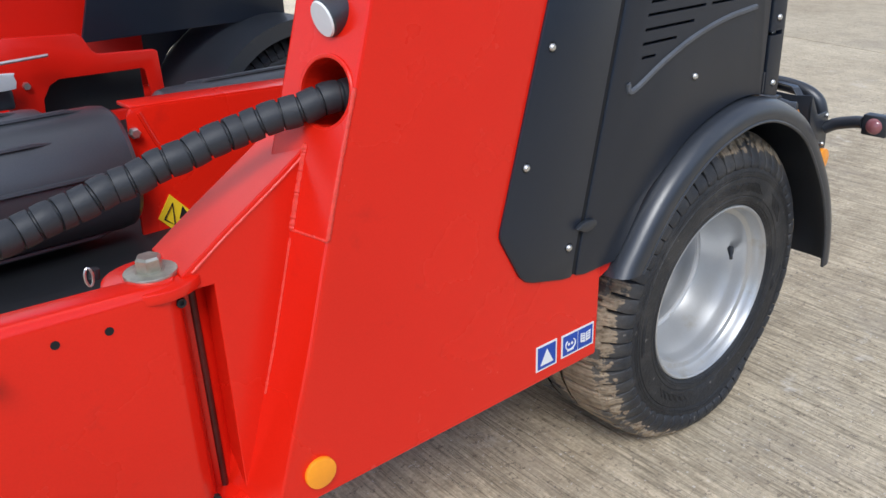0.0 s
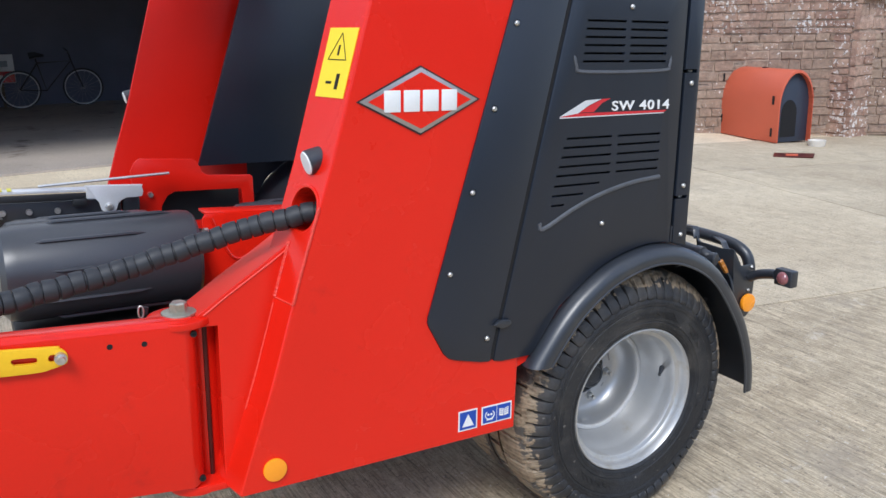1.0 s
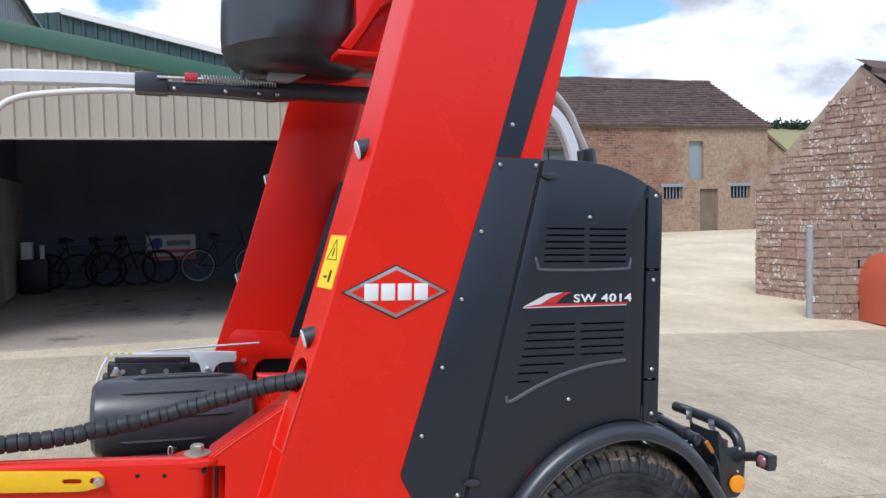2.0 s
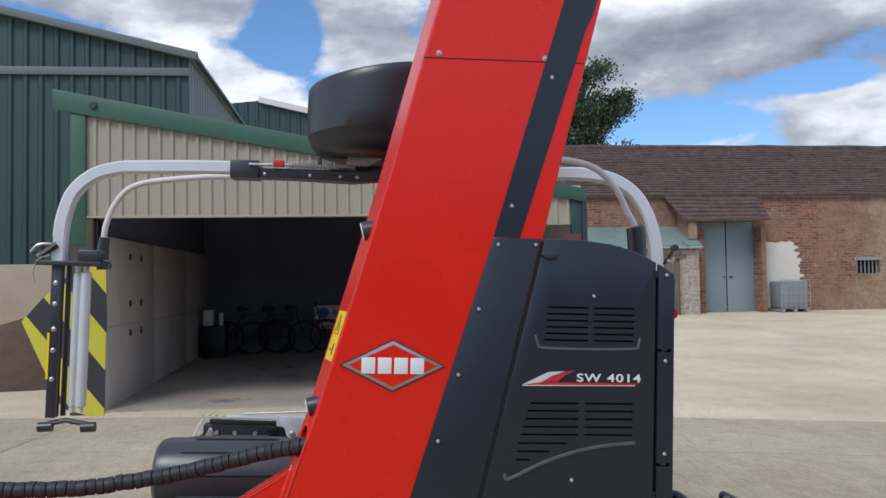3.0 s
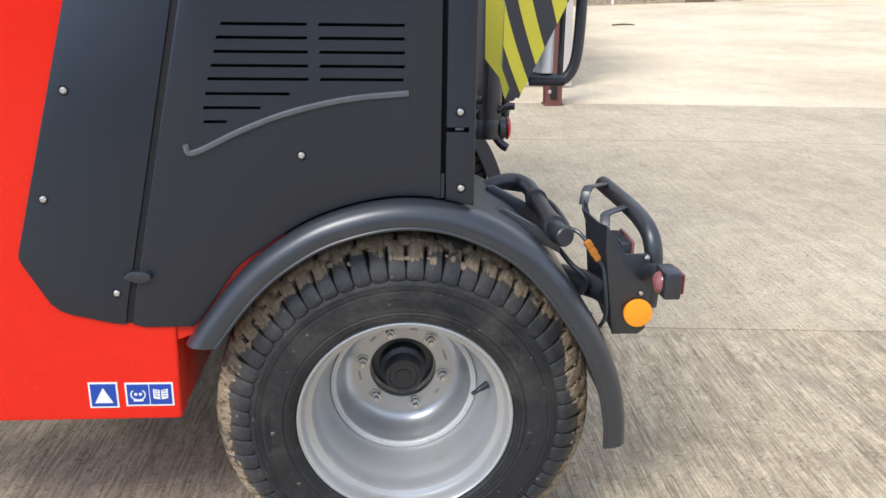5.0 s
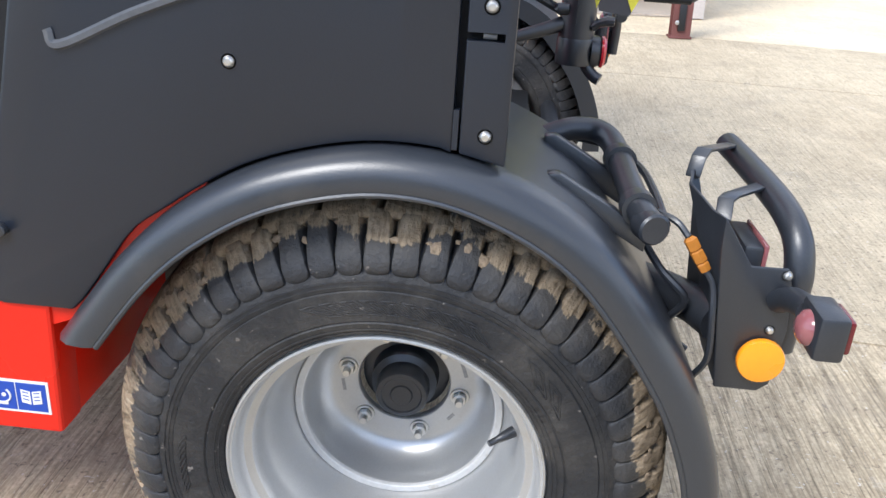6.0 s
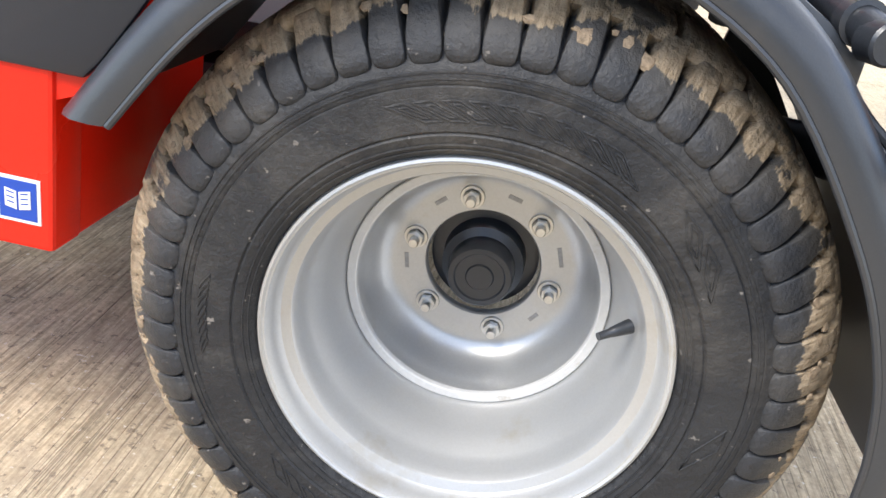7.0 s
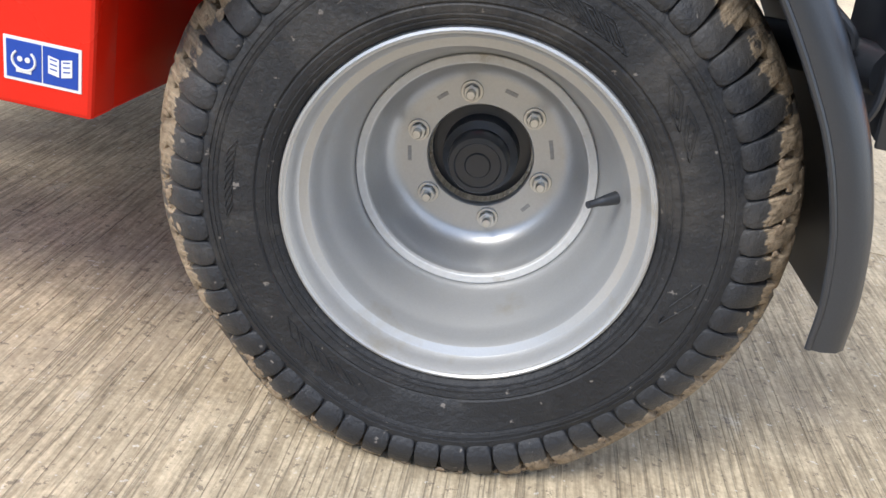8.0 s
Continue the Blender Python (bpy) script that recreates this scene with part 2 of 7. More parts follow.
def nodes_of(m):
    """Short ways to wire a material: noise, ramp and mix."""
    nt = m.node_tree
    n = lambda k: nt.nodes.new("ShaderNode" + k)
    co = n("TexCoord")

    def noise_at(scale, detail, rough, stretch=None, turn=0.0):
        t = n("TexNoise")
        t.inputs["Scale"].default_value, t.inputs["Detail"].default_value, t.inputs["Roughness"].default_value = scale, detail, rough
        if stretch:
            mp = n("Mapping")
            mp.inputs["Rotation"].default_value = (0, 0, radians(turn))
            mp.inputs["Scale"].default_value = stretch
            nt.links.new(co.outputs["Object"], mp.inputs["Vector"])
            nt.links.new(mp.outputs["Vector"], t.inputs["Vector"])
        else:
            nt.links.new(co.outputs["Object"], t.inputs["Vector"])
        return t.outputs["Fac"]

    def ramp(src, a, b, ca, cb):
        r = n("ValToRGB")
        r.color_ramp.elements[0].position, r.color_ramp.elements[1].position = a, b
        r.color_ramp.elements[0].color, r.color_ramp.elements[1].color = (*ca, 1), (*cb, 1)
        nt.links.new(src, r.inputs["Fac"])
        return r.outputs["Color"]

    def mixed(fac, a, b, how="MIX"):
        x = n("Mix")
        x.data_type, x.blend_type = "RGBA", how
        if isinstance(fac, float):
            x.inputs["Factor"].default_value = fac
        else:
            nt.links.new(fac, x.inputs["Factor"])
        for k, v in (("A", a), ("B", b)):
            if isinstance(v, tuple):
                x.inputs[k].default_value = (*v, 1)
            else:
                nt.links.new(v, x.inputs[k])
        return x.outputs["Result"]

    def grey(v):
        return (v, v, v)

    return nt, n, co, noise_at, ramp, mixed, grey


def stone_material(name, a, b, pale, fleck=0.0):
    """Rough red sandstone: each stone its own tone, lime flecks spread over the wall."""
    m = bpy.data.materials.new(name)
    m.use_nodes = True
    nt, n, co, noise_at, ramp, mixed, grey = nodes_of(m)
    p = nt.nodes["Principled BSDF"]
    geo, info = n("NewGeometry"), n("ObjectInfo")

    def wall_noise(scale, detail, rough):
        t = n("TexNoise")
        t.inputs["Scale"].default_value, t.inputs["Detail"].default_value, t.inputs["Roughness"].default_value = scale, detail, rough
        nt.links.new(geo.outputs["Position"], t.inputs["Vector"])
        return t.outputs["Fac"]

    c = ramp(info.outputs["Random"], 0.0, 1.0, a, b)
    c = mixed(0.45, c, ramp(geo.outputs["Random Per Island"], 0.0, 1.0, a, b))
    c = mixed(ramp(wall_noise(5, 4, 0.6), 0.45, 0.6, grey(0), grey(0.35)), c, (0.33, 0.225, 0.17))
    c = mixed(0.85, c, ramp(wall_noise(14, 6, 0.7), 0.3, 0.7, grey(0.5), grey(1.5)), "MULTIPLY")
    c = mixed(ramp(wall_noise(2.0, 6, 0.65), 0.50, 0.66, grey(0), grey(0.6)), c, pale)
    c = mixed(ramp(mixed(0.35, wall_noise(19, 3, 0.6), wall_noise(2.3, 3, 0.5)), 0.560 + 0.1 * fleck, 0.578 + 0.1 * fleck, grey(0), grey(1.0)), c, (0.72, 0.68, 0.64))
    c = mixed(ramp(wall_noise(30, 4, 0.6), 0.67, 0.70, grey(0), grey(0.6)), c, (0.62, 0.56, 0.50))
    nt.links.new(c, p.inputs["Base Color"])
    p.inputs["Roughness"].default_value = 0.92
    bp = n("Bump")
    bp.inputs["Strength"].default_value, bp.inputs["Distance"].default_value = 0.8, 0.02
    nt.links.new(wall_noise(30, 5, 0.7), bp.inputs["Height"])
    nt.links.new(bp.outputs["Normal"], p.inputs["Normal"])
    return m


STONE = stone_material("red_sandstone", (0.26, 0.145, 0.108), (0.49, 0.335, 0.250), (0.48, 0.37, 0.28), 0.12)
STONE_LOW = stone_material("dark_sandstone", (0.20, 0.130, 0.095), (0.37, 0.270, 0.200), (0.33, 0.26, 0.20), 0.6)


def masonry(name, brick_a, brick_b, mortar, stain, pale, width=0.30, row=0.095, buff=None):
    """Coursed old wall: uneven bricks, worn joints, broad patches and pale lime blooms."""
    m = bpy.data.materials.new(name)
    m.use_nodes = True
    nt, n, co, noise_at, ramp, mixed, grey = nodes_of(m)
    p = nt.nodes["Principled BSDF"]
    wob, add, mp, br = n("TexNoise"), n("VectorMath"), n("Mapping"), n("TexBrick")
    wob.inputs["Scale"].default_value, wob.inputs["Detail"].default_value = 2.2, 3
    nt.links.new(co.outputs["Object"], wob.inputs["Vector"])
    sc = n("VectorMath")
    sc.operation, sc.inputs[3].default_value = "SCALE", 0.09
    nt.links.new(wob.outputs["Color"], sc.inputs[0])
    add.operation = "ADD"
    nt.links.new(co.outputs["Object"], add.inputs[0])
    nt.links.new(sc.outputs[0], add.inputs[1])
    mp.inputs["Rotation"].default_value = (radians(90), 0, 0)
    nt.links.new(add.outputs[0], mp.inputs["Vector"])
    nt.links.new(mp.outputs["Vector"], br.inputs["Vector"])
    br.inputs["Scale"].default_value, br.inputs["Bias"].default_value = 1.0, 0.0
    br.inputs["Brick Width"].default_value, br.inputs["Row Height"].default_value, br.inputs["Mortar Size"].default_value = width, row, 0.010
    br.inputs["Color1"].default_value, br.inputs["Color2"].default_value, br.inputs["Mortar"].default_value = (*brick_a, 1), (*brick_b, 1), (*mortar, 1)
    c = mixed(0.8, br.outputs["Color"], ramp(noise_at(9, 5, 0.7), 0.3, 0.7, grey(0.45), grey(1.55)), "MULTIPLY")
    c = mixed(ramp(noise_at(0.5, 6, 0.62), 0.46, 0.60, grey(0), grey(0.75)), c, mixed(0.8, stain, ramp(noise_at(5, 5, 0.7), 0.3, 0.7, grey(0.5), grey(1.5)), "MULTIPLY"))
    c = mixed(ramp(noise_at(3.3, 7, 0.72), 0.60, 0.68, grey(0), grey(0.8)), c, pale)
    c = mixed(ramp(noise_at(1.4, 7, 0.7), 0.58, 0.72, grey(0), grey(0.8)), c, (0.045, 0.030, 0.024))
    if buff:
        sep, along, both = n("SeparateXYZ"), n("MapRange"), n("Math")
        nt.links.new(co.outputs["Object"], sep.inputs["Vector"])
        nt.links.new(sep.outputs["X"], along.inputs["Value"])
        along.inputs["From Min"].default_value, along.inputs["From Max"].default_value = buff[3], buff[3] + 4.0
        along.inputs["To Min"].default_value, along.inputs["To Max"].default_value = -0.28, 0.10
        both.operation = "ADD"
        nt.links.new(along.outputs["Result"], both.inputs[0])
        nt.links.new(noise_at(0.9, 7, 0.62), both.inputs[1])
        c = mixed(ramp(both.outputs[0], 0.46, 0.60, grey(0), grey(0.72)), c, mixed(0.85, buff[:3], ramp(noise_at(7, 5, 0.7), 0.3, 0.7, grey(0.55), grey(1.45)), "MULTIPLY"))
    nt.links.new(c, p.inputs["Base Color"])
    p.inputs["Roughness"].default_value = 0.92
    b = n("Bump")
    b.inputs["Strength"].default_value, b.inputs["Distance"].default_value = 0.9, 0.02
    nt.links.new(br.outputs["Fac"], b.inputs["Height"])
    b.invert = True
    nt.links.new(b.outputs["Normal"], p.inputs["Normal"])
    return m


BRICK = masonry("old_brick", (0.335, 0.140, 0.082), (0.145, 0.075, 0.055), (0.30, 0.22, 0.165), (0.27, 0.165, 0.112), (0.42, 0.32, 0.24), buff=(0.37, 0.275, 0.190, 14.0))
RUBBLE = masonry("patched_rubble", (0.36, 0.30, 0.22), (0.28, 0.225, 0.165), (0.37, 0.31, 0.24), (0.39, 0.325, 0.24), (0.40, 0.34, 0.27), 0.42, 0.15)
PALE_BLOCK = masonry("pale_block", (0.46, 0.40, 0.34), (0.34, 0.28, 0.23), (0.42, 0.38, 0.33), (0.42, 0.36, 0.30), (0.60, 0.56, 0.50), 0.30, 0.10)


def concrete_material(name, lift, brush=1.0, mottle=1.0):
    """Brushed concrete: short broken strokes, stains, pits and exposed grit."""
    m = bpy.data.materials.new(name)
    m.use_nodes = True
    nt, n, co, noise_at, ramp, mixed, grey = nodes_of(m)
    p = nt.nodes["Principled BSDF"]
    strokes = noise_at(1.0, 4, 0.65, (120, 9, 1), 8)
    wide = noise_at(1.0, 4, 0.6, (26, 2.6, 1), 8)
    grit = noise_at(95, 3, 0.7)
    c = ramp(noise_at(0.45, 6, 0.65), 0.32, 0.68, (0.392 * lift, 0.322 * lift, 0.222 * lift), (0.545 * lift, 0.466 * lift, 0.334 * lift))
    line_a, line_b = n("Math"), n("Math")
    line_a.operation, line_b.operation = "SUBTRACT", "ABSOLUTE"
    line_a.inputs[1].default_value = 0.5
    nt.links.new(noise_at(1.0, 3, 0.55, (38, 0.7, 1), 8), line_a.inputs[0])
    nt.links.new(line_a.outputs[0], line_b.inputs[0])
    grooves = ramp(line_b.outputs[0], 0.005, 0.026, grey(0), grey(1))
    c = mixed(0.46 * brush, c, ramp(grooves, 0.0, 1.0, grey(0.42), grey(1.06)), "MULTIPLY")
    c = mixed(0.54 * brush, c, ramp(strokes, 0.38, 0.60, (0.46, 0.42, 0.37), (1.20, 1.19, 1.18)), "MULTIPLY")
    c = mixed(0.55 * brush, c, ramp(wide, 0.34, 0.66, grey(0.74), grey(1.20)), "MULTIPLY")
    c = mixed(0.9 * mottle, c, ramp(noise_at(7, 7, 0.7), 0.34, 0.66, (0.80, 0.79, 0.77), (1.16, 1.16, 1.15)), "MULTIPLY")
    c = mixed(0.42, c, ramp(grit, 0.34, 0.66, grey(0.60), grey(1.35)), "MULTIPLY")
    c = mixed(ramp(noise_at(1.7, 9, 0.72), 0.53, 0.66, grey(0), grey(0.65 * mottle)), c, (0.27 * lift, 0.225 * lift, 0.17 * lift))
    c = mixed(ramp(noise_at(4.5, 8, 0.75), 0.60, 0.68, grey(0), grey(0.55 * mottle)), c, (0.62, 0.56, 0.47))
    c = mixed(ramp(noise_at(52, 4, 0.7), 0.60, 0.64, grey(0), grey(0.7)), c, (0.15, 0.12, 0.09))
    c = mixed(ramp(noise_at(70, 3, 0.6), 0.66, 0.70, grey(0), grey(0.7)), c, (0.66, 0.62, 0.55))
    info = n("ObjectInfo")
    c = mixed(1.0, c, ramp(info.outputs["Random"], 0.0, 1.0, (0.96, 0.958, 0.955), (1.05, 1.05, 1.05)), "MULTIPLY")
    nt.links.new(c, p.inputs["Base Color"])
    p.inputs["Roughness"].default_value = 0.9
    h = mixed(0.4, mixed(0.5, strokes, grit), grooves)
    b = n("Bump")
    b.inputs["Strength"].default_value, b.inputs["Distance"].default_value = 0.8, 0.004
    nt.links.new(h, b.inputs["Height"])
    nt.links.new(b.outputs["Normal"], p.inputs["Normal"])
    return m


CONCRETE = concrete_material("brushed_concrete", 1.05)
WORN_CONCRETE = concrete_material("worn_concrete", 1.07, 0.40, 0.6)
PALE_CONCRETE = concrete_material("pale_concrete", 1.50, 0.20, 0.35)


def tyre_material(name, rmin, mud):
    """Black rubber; dried tan mud caked over the shoulder blocks, with ragged edges."""
    m = bpy.data.materials.new(name)
    m.use_nodes = True
    nt, n, co, _, ramp, mixed, grey = nodes_of(m)
    p = nt.nodes["Principled BSDF"]
    geo = n("NewGeometry")

    def noise_at(scale, detail, rough):
        t = n("TexNoise")
        t.inputs["Scale"].default_value, t.inputs["Detail"].default_value, t.inputs["Roughness"].default_value = scale, detail, rough
        nt.links.new(geo.outputs["Position"], t.inputs["Vector"])
        return t.outputs["Fac"]

    rubber = ramp(noise_at(7, 6, 0.65), 0.3, 0.7, (0.018, 0.0198, 0.0242), (0.036, 0.0378, 0.0420))
    wall_tone = n("MapRange")
    wall_tone.inputs["From Min"].default_value, wall_tone.inputs["From Max"].default_value = 0.336, 0.350
    wall_tone.inputs["To Min"].default_value, wall_tone.inputs["To Max"].default_value = 0.66, 1.05
    rubber = mixed(1.0, rubber, ramp(wall_tone.outputs["Result"], 0.0, 1.0, grey(0), grey(1)), "MULTIPLY")
    rubber = mixed(ramp(noise_at(22, 7, 0.7), 0.57, 0.70, grey(0), grey(0.5)), rubber, (0.050, 0.050, 0.050))
    rubber = mixed(ramp(noise_at(60, 3, 0.6), 0.68, 0.72, grey(0), grey(0.8)), rubber, (0.22, 0.20, 0.18))
    sep, com, ln, mr = n("SeparateXYZ"), n("CombineXYZ"), n("VectorMath"), n("MapRange")
    off = n("VectorMath")
    off.operation = "SUBTRACT"
    nt.links.new(geo.outputs["Position"], off.inputs[0])
    off.inputs[1].default_value = (0.010, 0.0, 0.405)
    nt.links.new(off.outputs[0], sep.inputs["Vector"])
    nt.links.new(sep.outputs["X"], com.inputs["X"])
    nt.links.new(sep.outputs["Z"], com.inputs["Z"])
    ln.operation = "LENGTH"
    nt.links.new(com.outputs["Vector"], ln.inputs[0])
    mr.inputs["From Min"].default_value, mr.inputs["From Max"].default_value = rmin - 0.014, rmin + 0.030
    mr.inputs["To Min"].default_value, mr.inputs["To Max"].default_value = -0.24, mud
    nt.links.new(ln.outputs["Value"], mr.inputs["Value"])
    nt.links.new(ln.outputs["Value"], wall_tone.inputs["Value"])
    turn, around, spread = n("Math"), n("CombineXYZ"), n("TexNoise")
    turn.operation = "ARCTAN2"
    nt.links.new(sep.outputs["Z"], turn.inputs[0])
    nt.links.new(sep.outputs["X"], turn.inputs[1])
    nt.links.new(turn.outputs[0], around.inputs["X"])
    nt.links.new(ln.outputs["Value"], around.inputs["Z"])
    straw = n("Mapping")
    straw.inputs["Scale"].default_value = (46, 1, 38)
    nt.links.new(around.outputs["Vector"], straw.inputs["Vector"])
    spread.inputs["Scale"].default_value, spread.inputs["Detail"].default_value, spread.inputs["Roughness"].default_value = 1.0, 5, 0.65
    nt.links.new(straw.outputs["Vector"], spread.inputs["Vector"])
    fibre = spread.outputs["Fac"]

    def plus(a, k, b):
        m = n("Math")
        m.operation, m.inputs[1].default_value = "MULTIPLY_ADD", k
        nt.links.new(a, m.inputs[0])
        if isinstance(b, float):
            m.inputs[2].default_value = b
        else:
            nt.links.new(b, m.inputs[2])
        return m.outputs[0]

    high = n("Math")
    high.operation = "SINE"
    nt.links.new(turn.outputs[0], high.inputs[0])
    patchy = plus(noise_at(5.5, 7, 0.62), 1.35, plus(fibre, 0.26, plus(high.outputs[0], 0.06, -0.315)))
    sm = n("Math")
    sm.operation = "ADD"
    nt.links.new(patchy, sm.inputs[0])
    drop, take = n("MapRange"), n("Math")
    drop.inputs["From Min"].default_value, drop.inputs["From Max"].default_value = 0.409, 0.419
    drop.inputs["To Min"].default_value, drop.inputs["To Max"].default_value = 0.0, 0.06
    nt.links.new(ln.outputs["Value"], drop.inputs["Value"])
    take.operation = "SUBTRACT"
    nt.links.new(mr.outputs["Result"], take.inputs[0])
    nt.links.new(drop.outputs["Result"], take.inputs[1])
    nt.links.new(take.outputs[0], sm.inputs[1])
    cake = ramp(sm.outputs[0], 0.535, 0.565, grey(0), grey(1))
    tan = ramp(plus(fibre, 0.6, plus(noise_at(40, 6, 0.7), 0.4, 0.0)), 0.34, 0.66, (0.13, 0.098, 0.064), (0.47, 0.37, 0.255))
    dust = ramp(sm.outputs[0], 0.24, 0.54, grey(0.0), grey(0.55))
    rubber = mixed(ramp(ln.outputs["Value"], 0.398, 0.414, grey(0), grey(0.7)) if mud > 0 else 0.0, rubber, ramp(noise_at(16, 6, 0.65), 0.32, 0.68, (0.048, 0.044, 0.040), (0.20, 0.16, 0.118)))
    rubber = mixed(dust, rubber, (0.098, 0.090, 0.080))
    nt.links.new(mixed(cake, rubber, tan), p.inputs["Base Color"])
    nt.links.new(ramp(sm.outputs[0], 0.53, 0.57, grey(0.52), grey(0.95)), p.inputs["Roughness"])
    p.inputs["Specular IOR Level"].default_value = 0.42
    thick = ramp(sm.outputs[0], 0.52, 0.75, grey(0), grey(1))
    lump = mixed(0.35, thick, noise_at(70, 5, 0.7))
    b = n("Bump")
    b.inputs["Strength"].default_value, b.inputs["Distance"].default_value = 0.9, 0.012
    nt.links.new(lump, b.inputs["Height"])
    nt.links.new(b.outputs["Normal"], p.inputs["Normal"])
    return m


TYRE = tyre_material("tyre_rubber", 0.374, 0.20)
MUD = material("dried_mud", (0.27, 0.205, 0.14), 0.95, vary=0.45, scale=40, bump=0.6, grain=200, second=(0.17, 0.13, 0.09), blotch=0.08)
TYRE_CLEAN = tyre_material("tyre_rubber_dusty", 0.372, -0.18)
# Blotched floor, darker than the yard: weaker light indoors put into colour.
SHEDFLOOR = material("dimmed_shed_floor", (0.42, 0.36, 0.30), 0.85, vary=0.25, scale=1.1, bump=0.3, grain=60, second=(0.15, 0.12, 0.10), blotch=0.06)
POSTGREY = material("weathered_zinc", (0.36, 0.37, 0.38), 0.5, metal=0.3, vary=0.15, scale=6)
ROLLER = material("grey_black_plastic", (0.040, 0.043, 0.049), 0.34, vary=0.2, scale=5, bump=0.05, grain=300, gloss=0.6)


# ---- mesh tools ----
def finish(bm, name, smooth=35, bevel=0.0):
    bmesh.ops.remove_doubles(bm, verts=bm.verts, dist=1e-5)
    bmesh.ops.recalc_face_normals(bm, faces=bm.faces)
    if bevel:
        es = [e for e in bm.edges if len(e.link_faces) == 2 and e.calc_face_angle(0) > 0.5]
        strips = set(bmesh.ops.bevel(bm, geom=es, offset=bevel, segments=2, profile=0.5, affect="EDGES", clamp_overlap=True)["faces"])
        for f in bm.faces:
            f.smooth = f in strips or any(g not in strips for e in f.edges for g in e.link_faces if g is not f)
    me = bpy.data.meshes.new(name)
    bm.to_mesh(me)
    bm.free()
    if smooth:
        if not bevel:
            for f in me.polygons:
                f.use_smooth = True
        me.set_sharp_from_angle(angle=radians(smooth))
    return me


def part(name, bm, mat, parent=None, label="", smooth=35, bevel=0.0, loc=None):
    me = bm if isinstance(bm, bpy.types.Mesh) else finish(bm, name, smooth, bevel)
    if not me.materials:
        me.materials.append(mat)
    ob = new(name, me)
    ob.parent = parent
    if loc is not None:
        ob.matrix_basis = loc if isinstance(loc, Matrix) else Matrix.Translation(loc)
    return tagged(ob, label)


def thing(name, label, category, group="", kind="", m=None):
    ob = new(name)
    ob.empty_display_size = 0.2
    if m is not None:
        ob.matrix_basis = m
    return tagged(ob, label, category, group, kind)


def prism(poly, y0, y1, bm=None):
    """A plate of outline (x, z) between two depths."""
    bm = bm or bmesh.new()
    a = [bm.verts.new((x, y0, z)) for x, z in poly]
    b = [bm.verts.new((x, y1, z)) for x, z in poly]
    bm.faces.new(a)
    bm.faces.new(b[::-1])
    for i in range(len(poly)):
        j = (i + 1) % len(poly)
        bm.faces.new((a[i], a[j], b[j], b[i]))
    return bm


def box(x0, x1, y0, y1, z0, z1, bm=None):
    return prism([(x0, z0), (x1, z0), (x1, z1), (x0, z1)], y0, y1, bm)


def loft(rows, bm=None, closed=True, caps=True):
    """Skin over rows of points; each row is a ring."""
    bm = bm or bmesh.new()
    vs = [[bm.verts.new(p) for p in r] for r in rows]
    n = len(rows[0])
    for a, b in zip(vs, vs[1:]):
        for i in range(n if closed else n - 1):
            j = (i + 1) % n
            bm.faces.new((a[i], a[j], b[j], b[i]))
    if caps and closed:
        bm.faces.new(vs[0][::-1])
        bm.faces.new(vs[-1])
    return bm


def curve(pts, n=6):
    """Catmull-Rom through the points."""
    p = [Vector(q) for q in pts]
    p = [2 * p[0] - p[1]] + p + [2 * p[-1] - p[-2]]
    out = []
    for i in range(1, len(p) - 2):
        for k in range(n):
            t = k / n
            a, b, c, d = p[i - 1], p[i], p[i + 1], p[i + 2]
            out.append(0.5 * (2 * b + (c - a) * t + (2 * a - 5 * b + 4 * c - d) * t * t + (3 * b - a - 3 * c + d) * t ** 3))
    out.append(p[-2])
    return out


def tube(pts, r, seg=12, bm=None, caps=True):
    """A pipe along the points; r: a radius or one for each point."""
    pts = [Vector(p) for p in pts]
    rs = r if hasattr(r, "__len__") else [r] * len(pts)
    rows, up = [], None
    for i, p in enumerate(pts):
        d = (pts[min(i + 1, len(pts) - 1)] - pts[max(i - 1, 0)]).normalized()
        if up is None:
            up = d.orthogonal().normalized()
        up = (up - d * up.dot(d)).normalized()
        side = d.cross(up)
        rows.append([p + rs[i] * (math.cos(a) * up + math.sin(a) * side) for a in (2 * math.pi * k / seg for k in range(seg))])
    return loft(rows, bm, True, caps)


def lathe(profile, seg=64, bm=None, closed=False):
    """Turns (radius, y) about the y axis."""
    bm = bm or bmesh.new()
    rings = [[bm.verts.new((r * math.cos(2 * math.pi * k / seg), y, r * math.sin(2 * math.pi * k / seg))) for k in range(seg)] for r, y in profile]
    if closed:
        rings.append(rings[0])
    for a, b in zip(rings, rings[1:]):
        for k in range(seg):
            j = (k + 1) % seg
            bm.faces.new((a[k], a[j], b[j], b[k]))
    return bm


def disc(x, z, y0, y1, r, seg=20, bm=None):
    return prism([(x + r * math.cos(2 * math.pi * k / seg), z + r * math.sin(2 * math.pi * k / seg)) for k in range(seg)], y0, y1, bm)


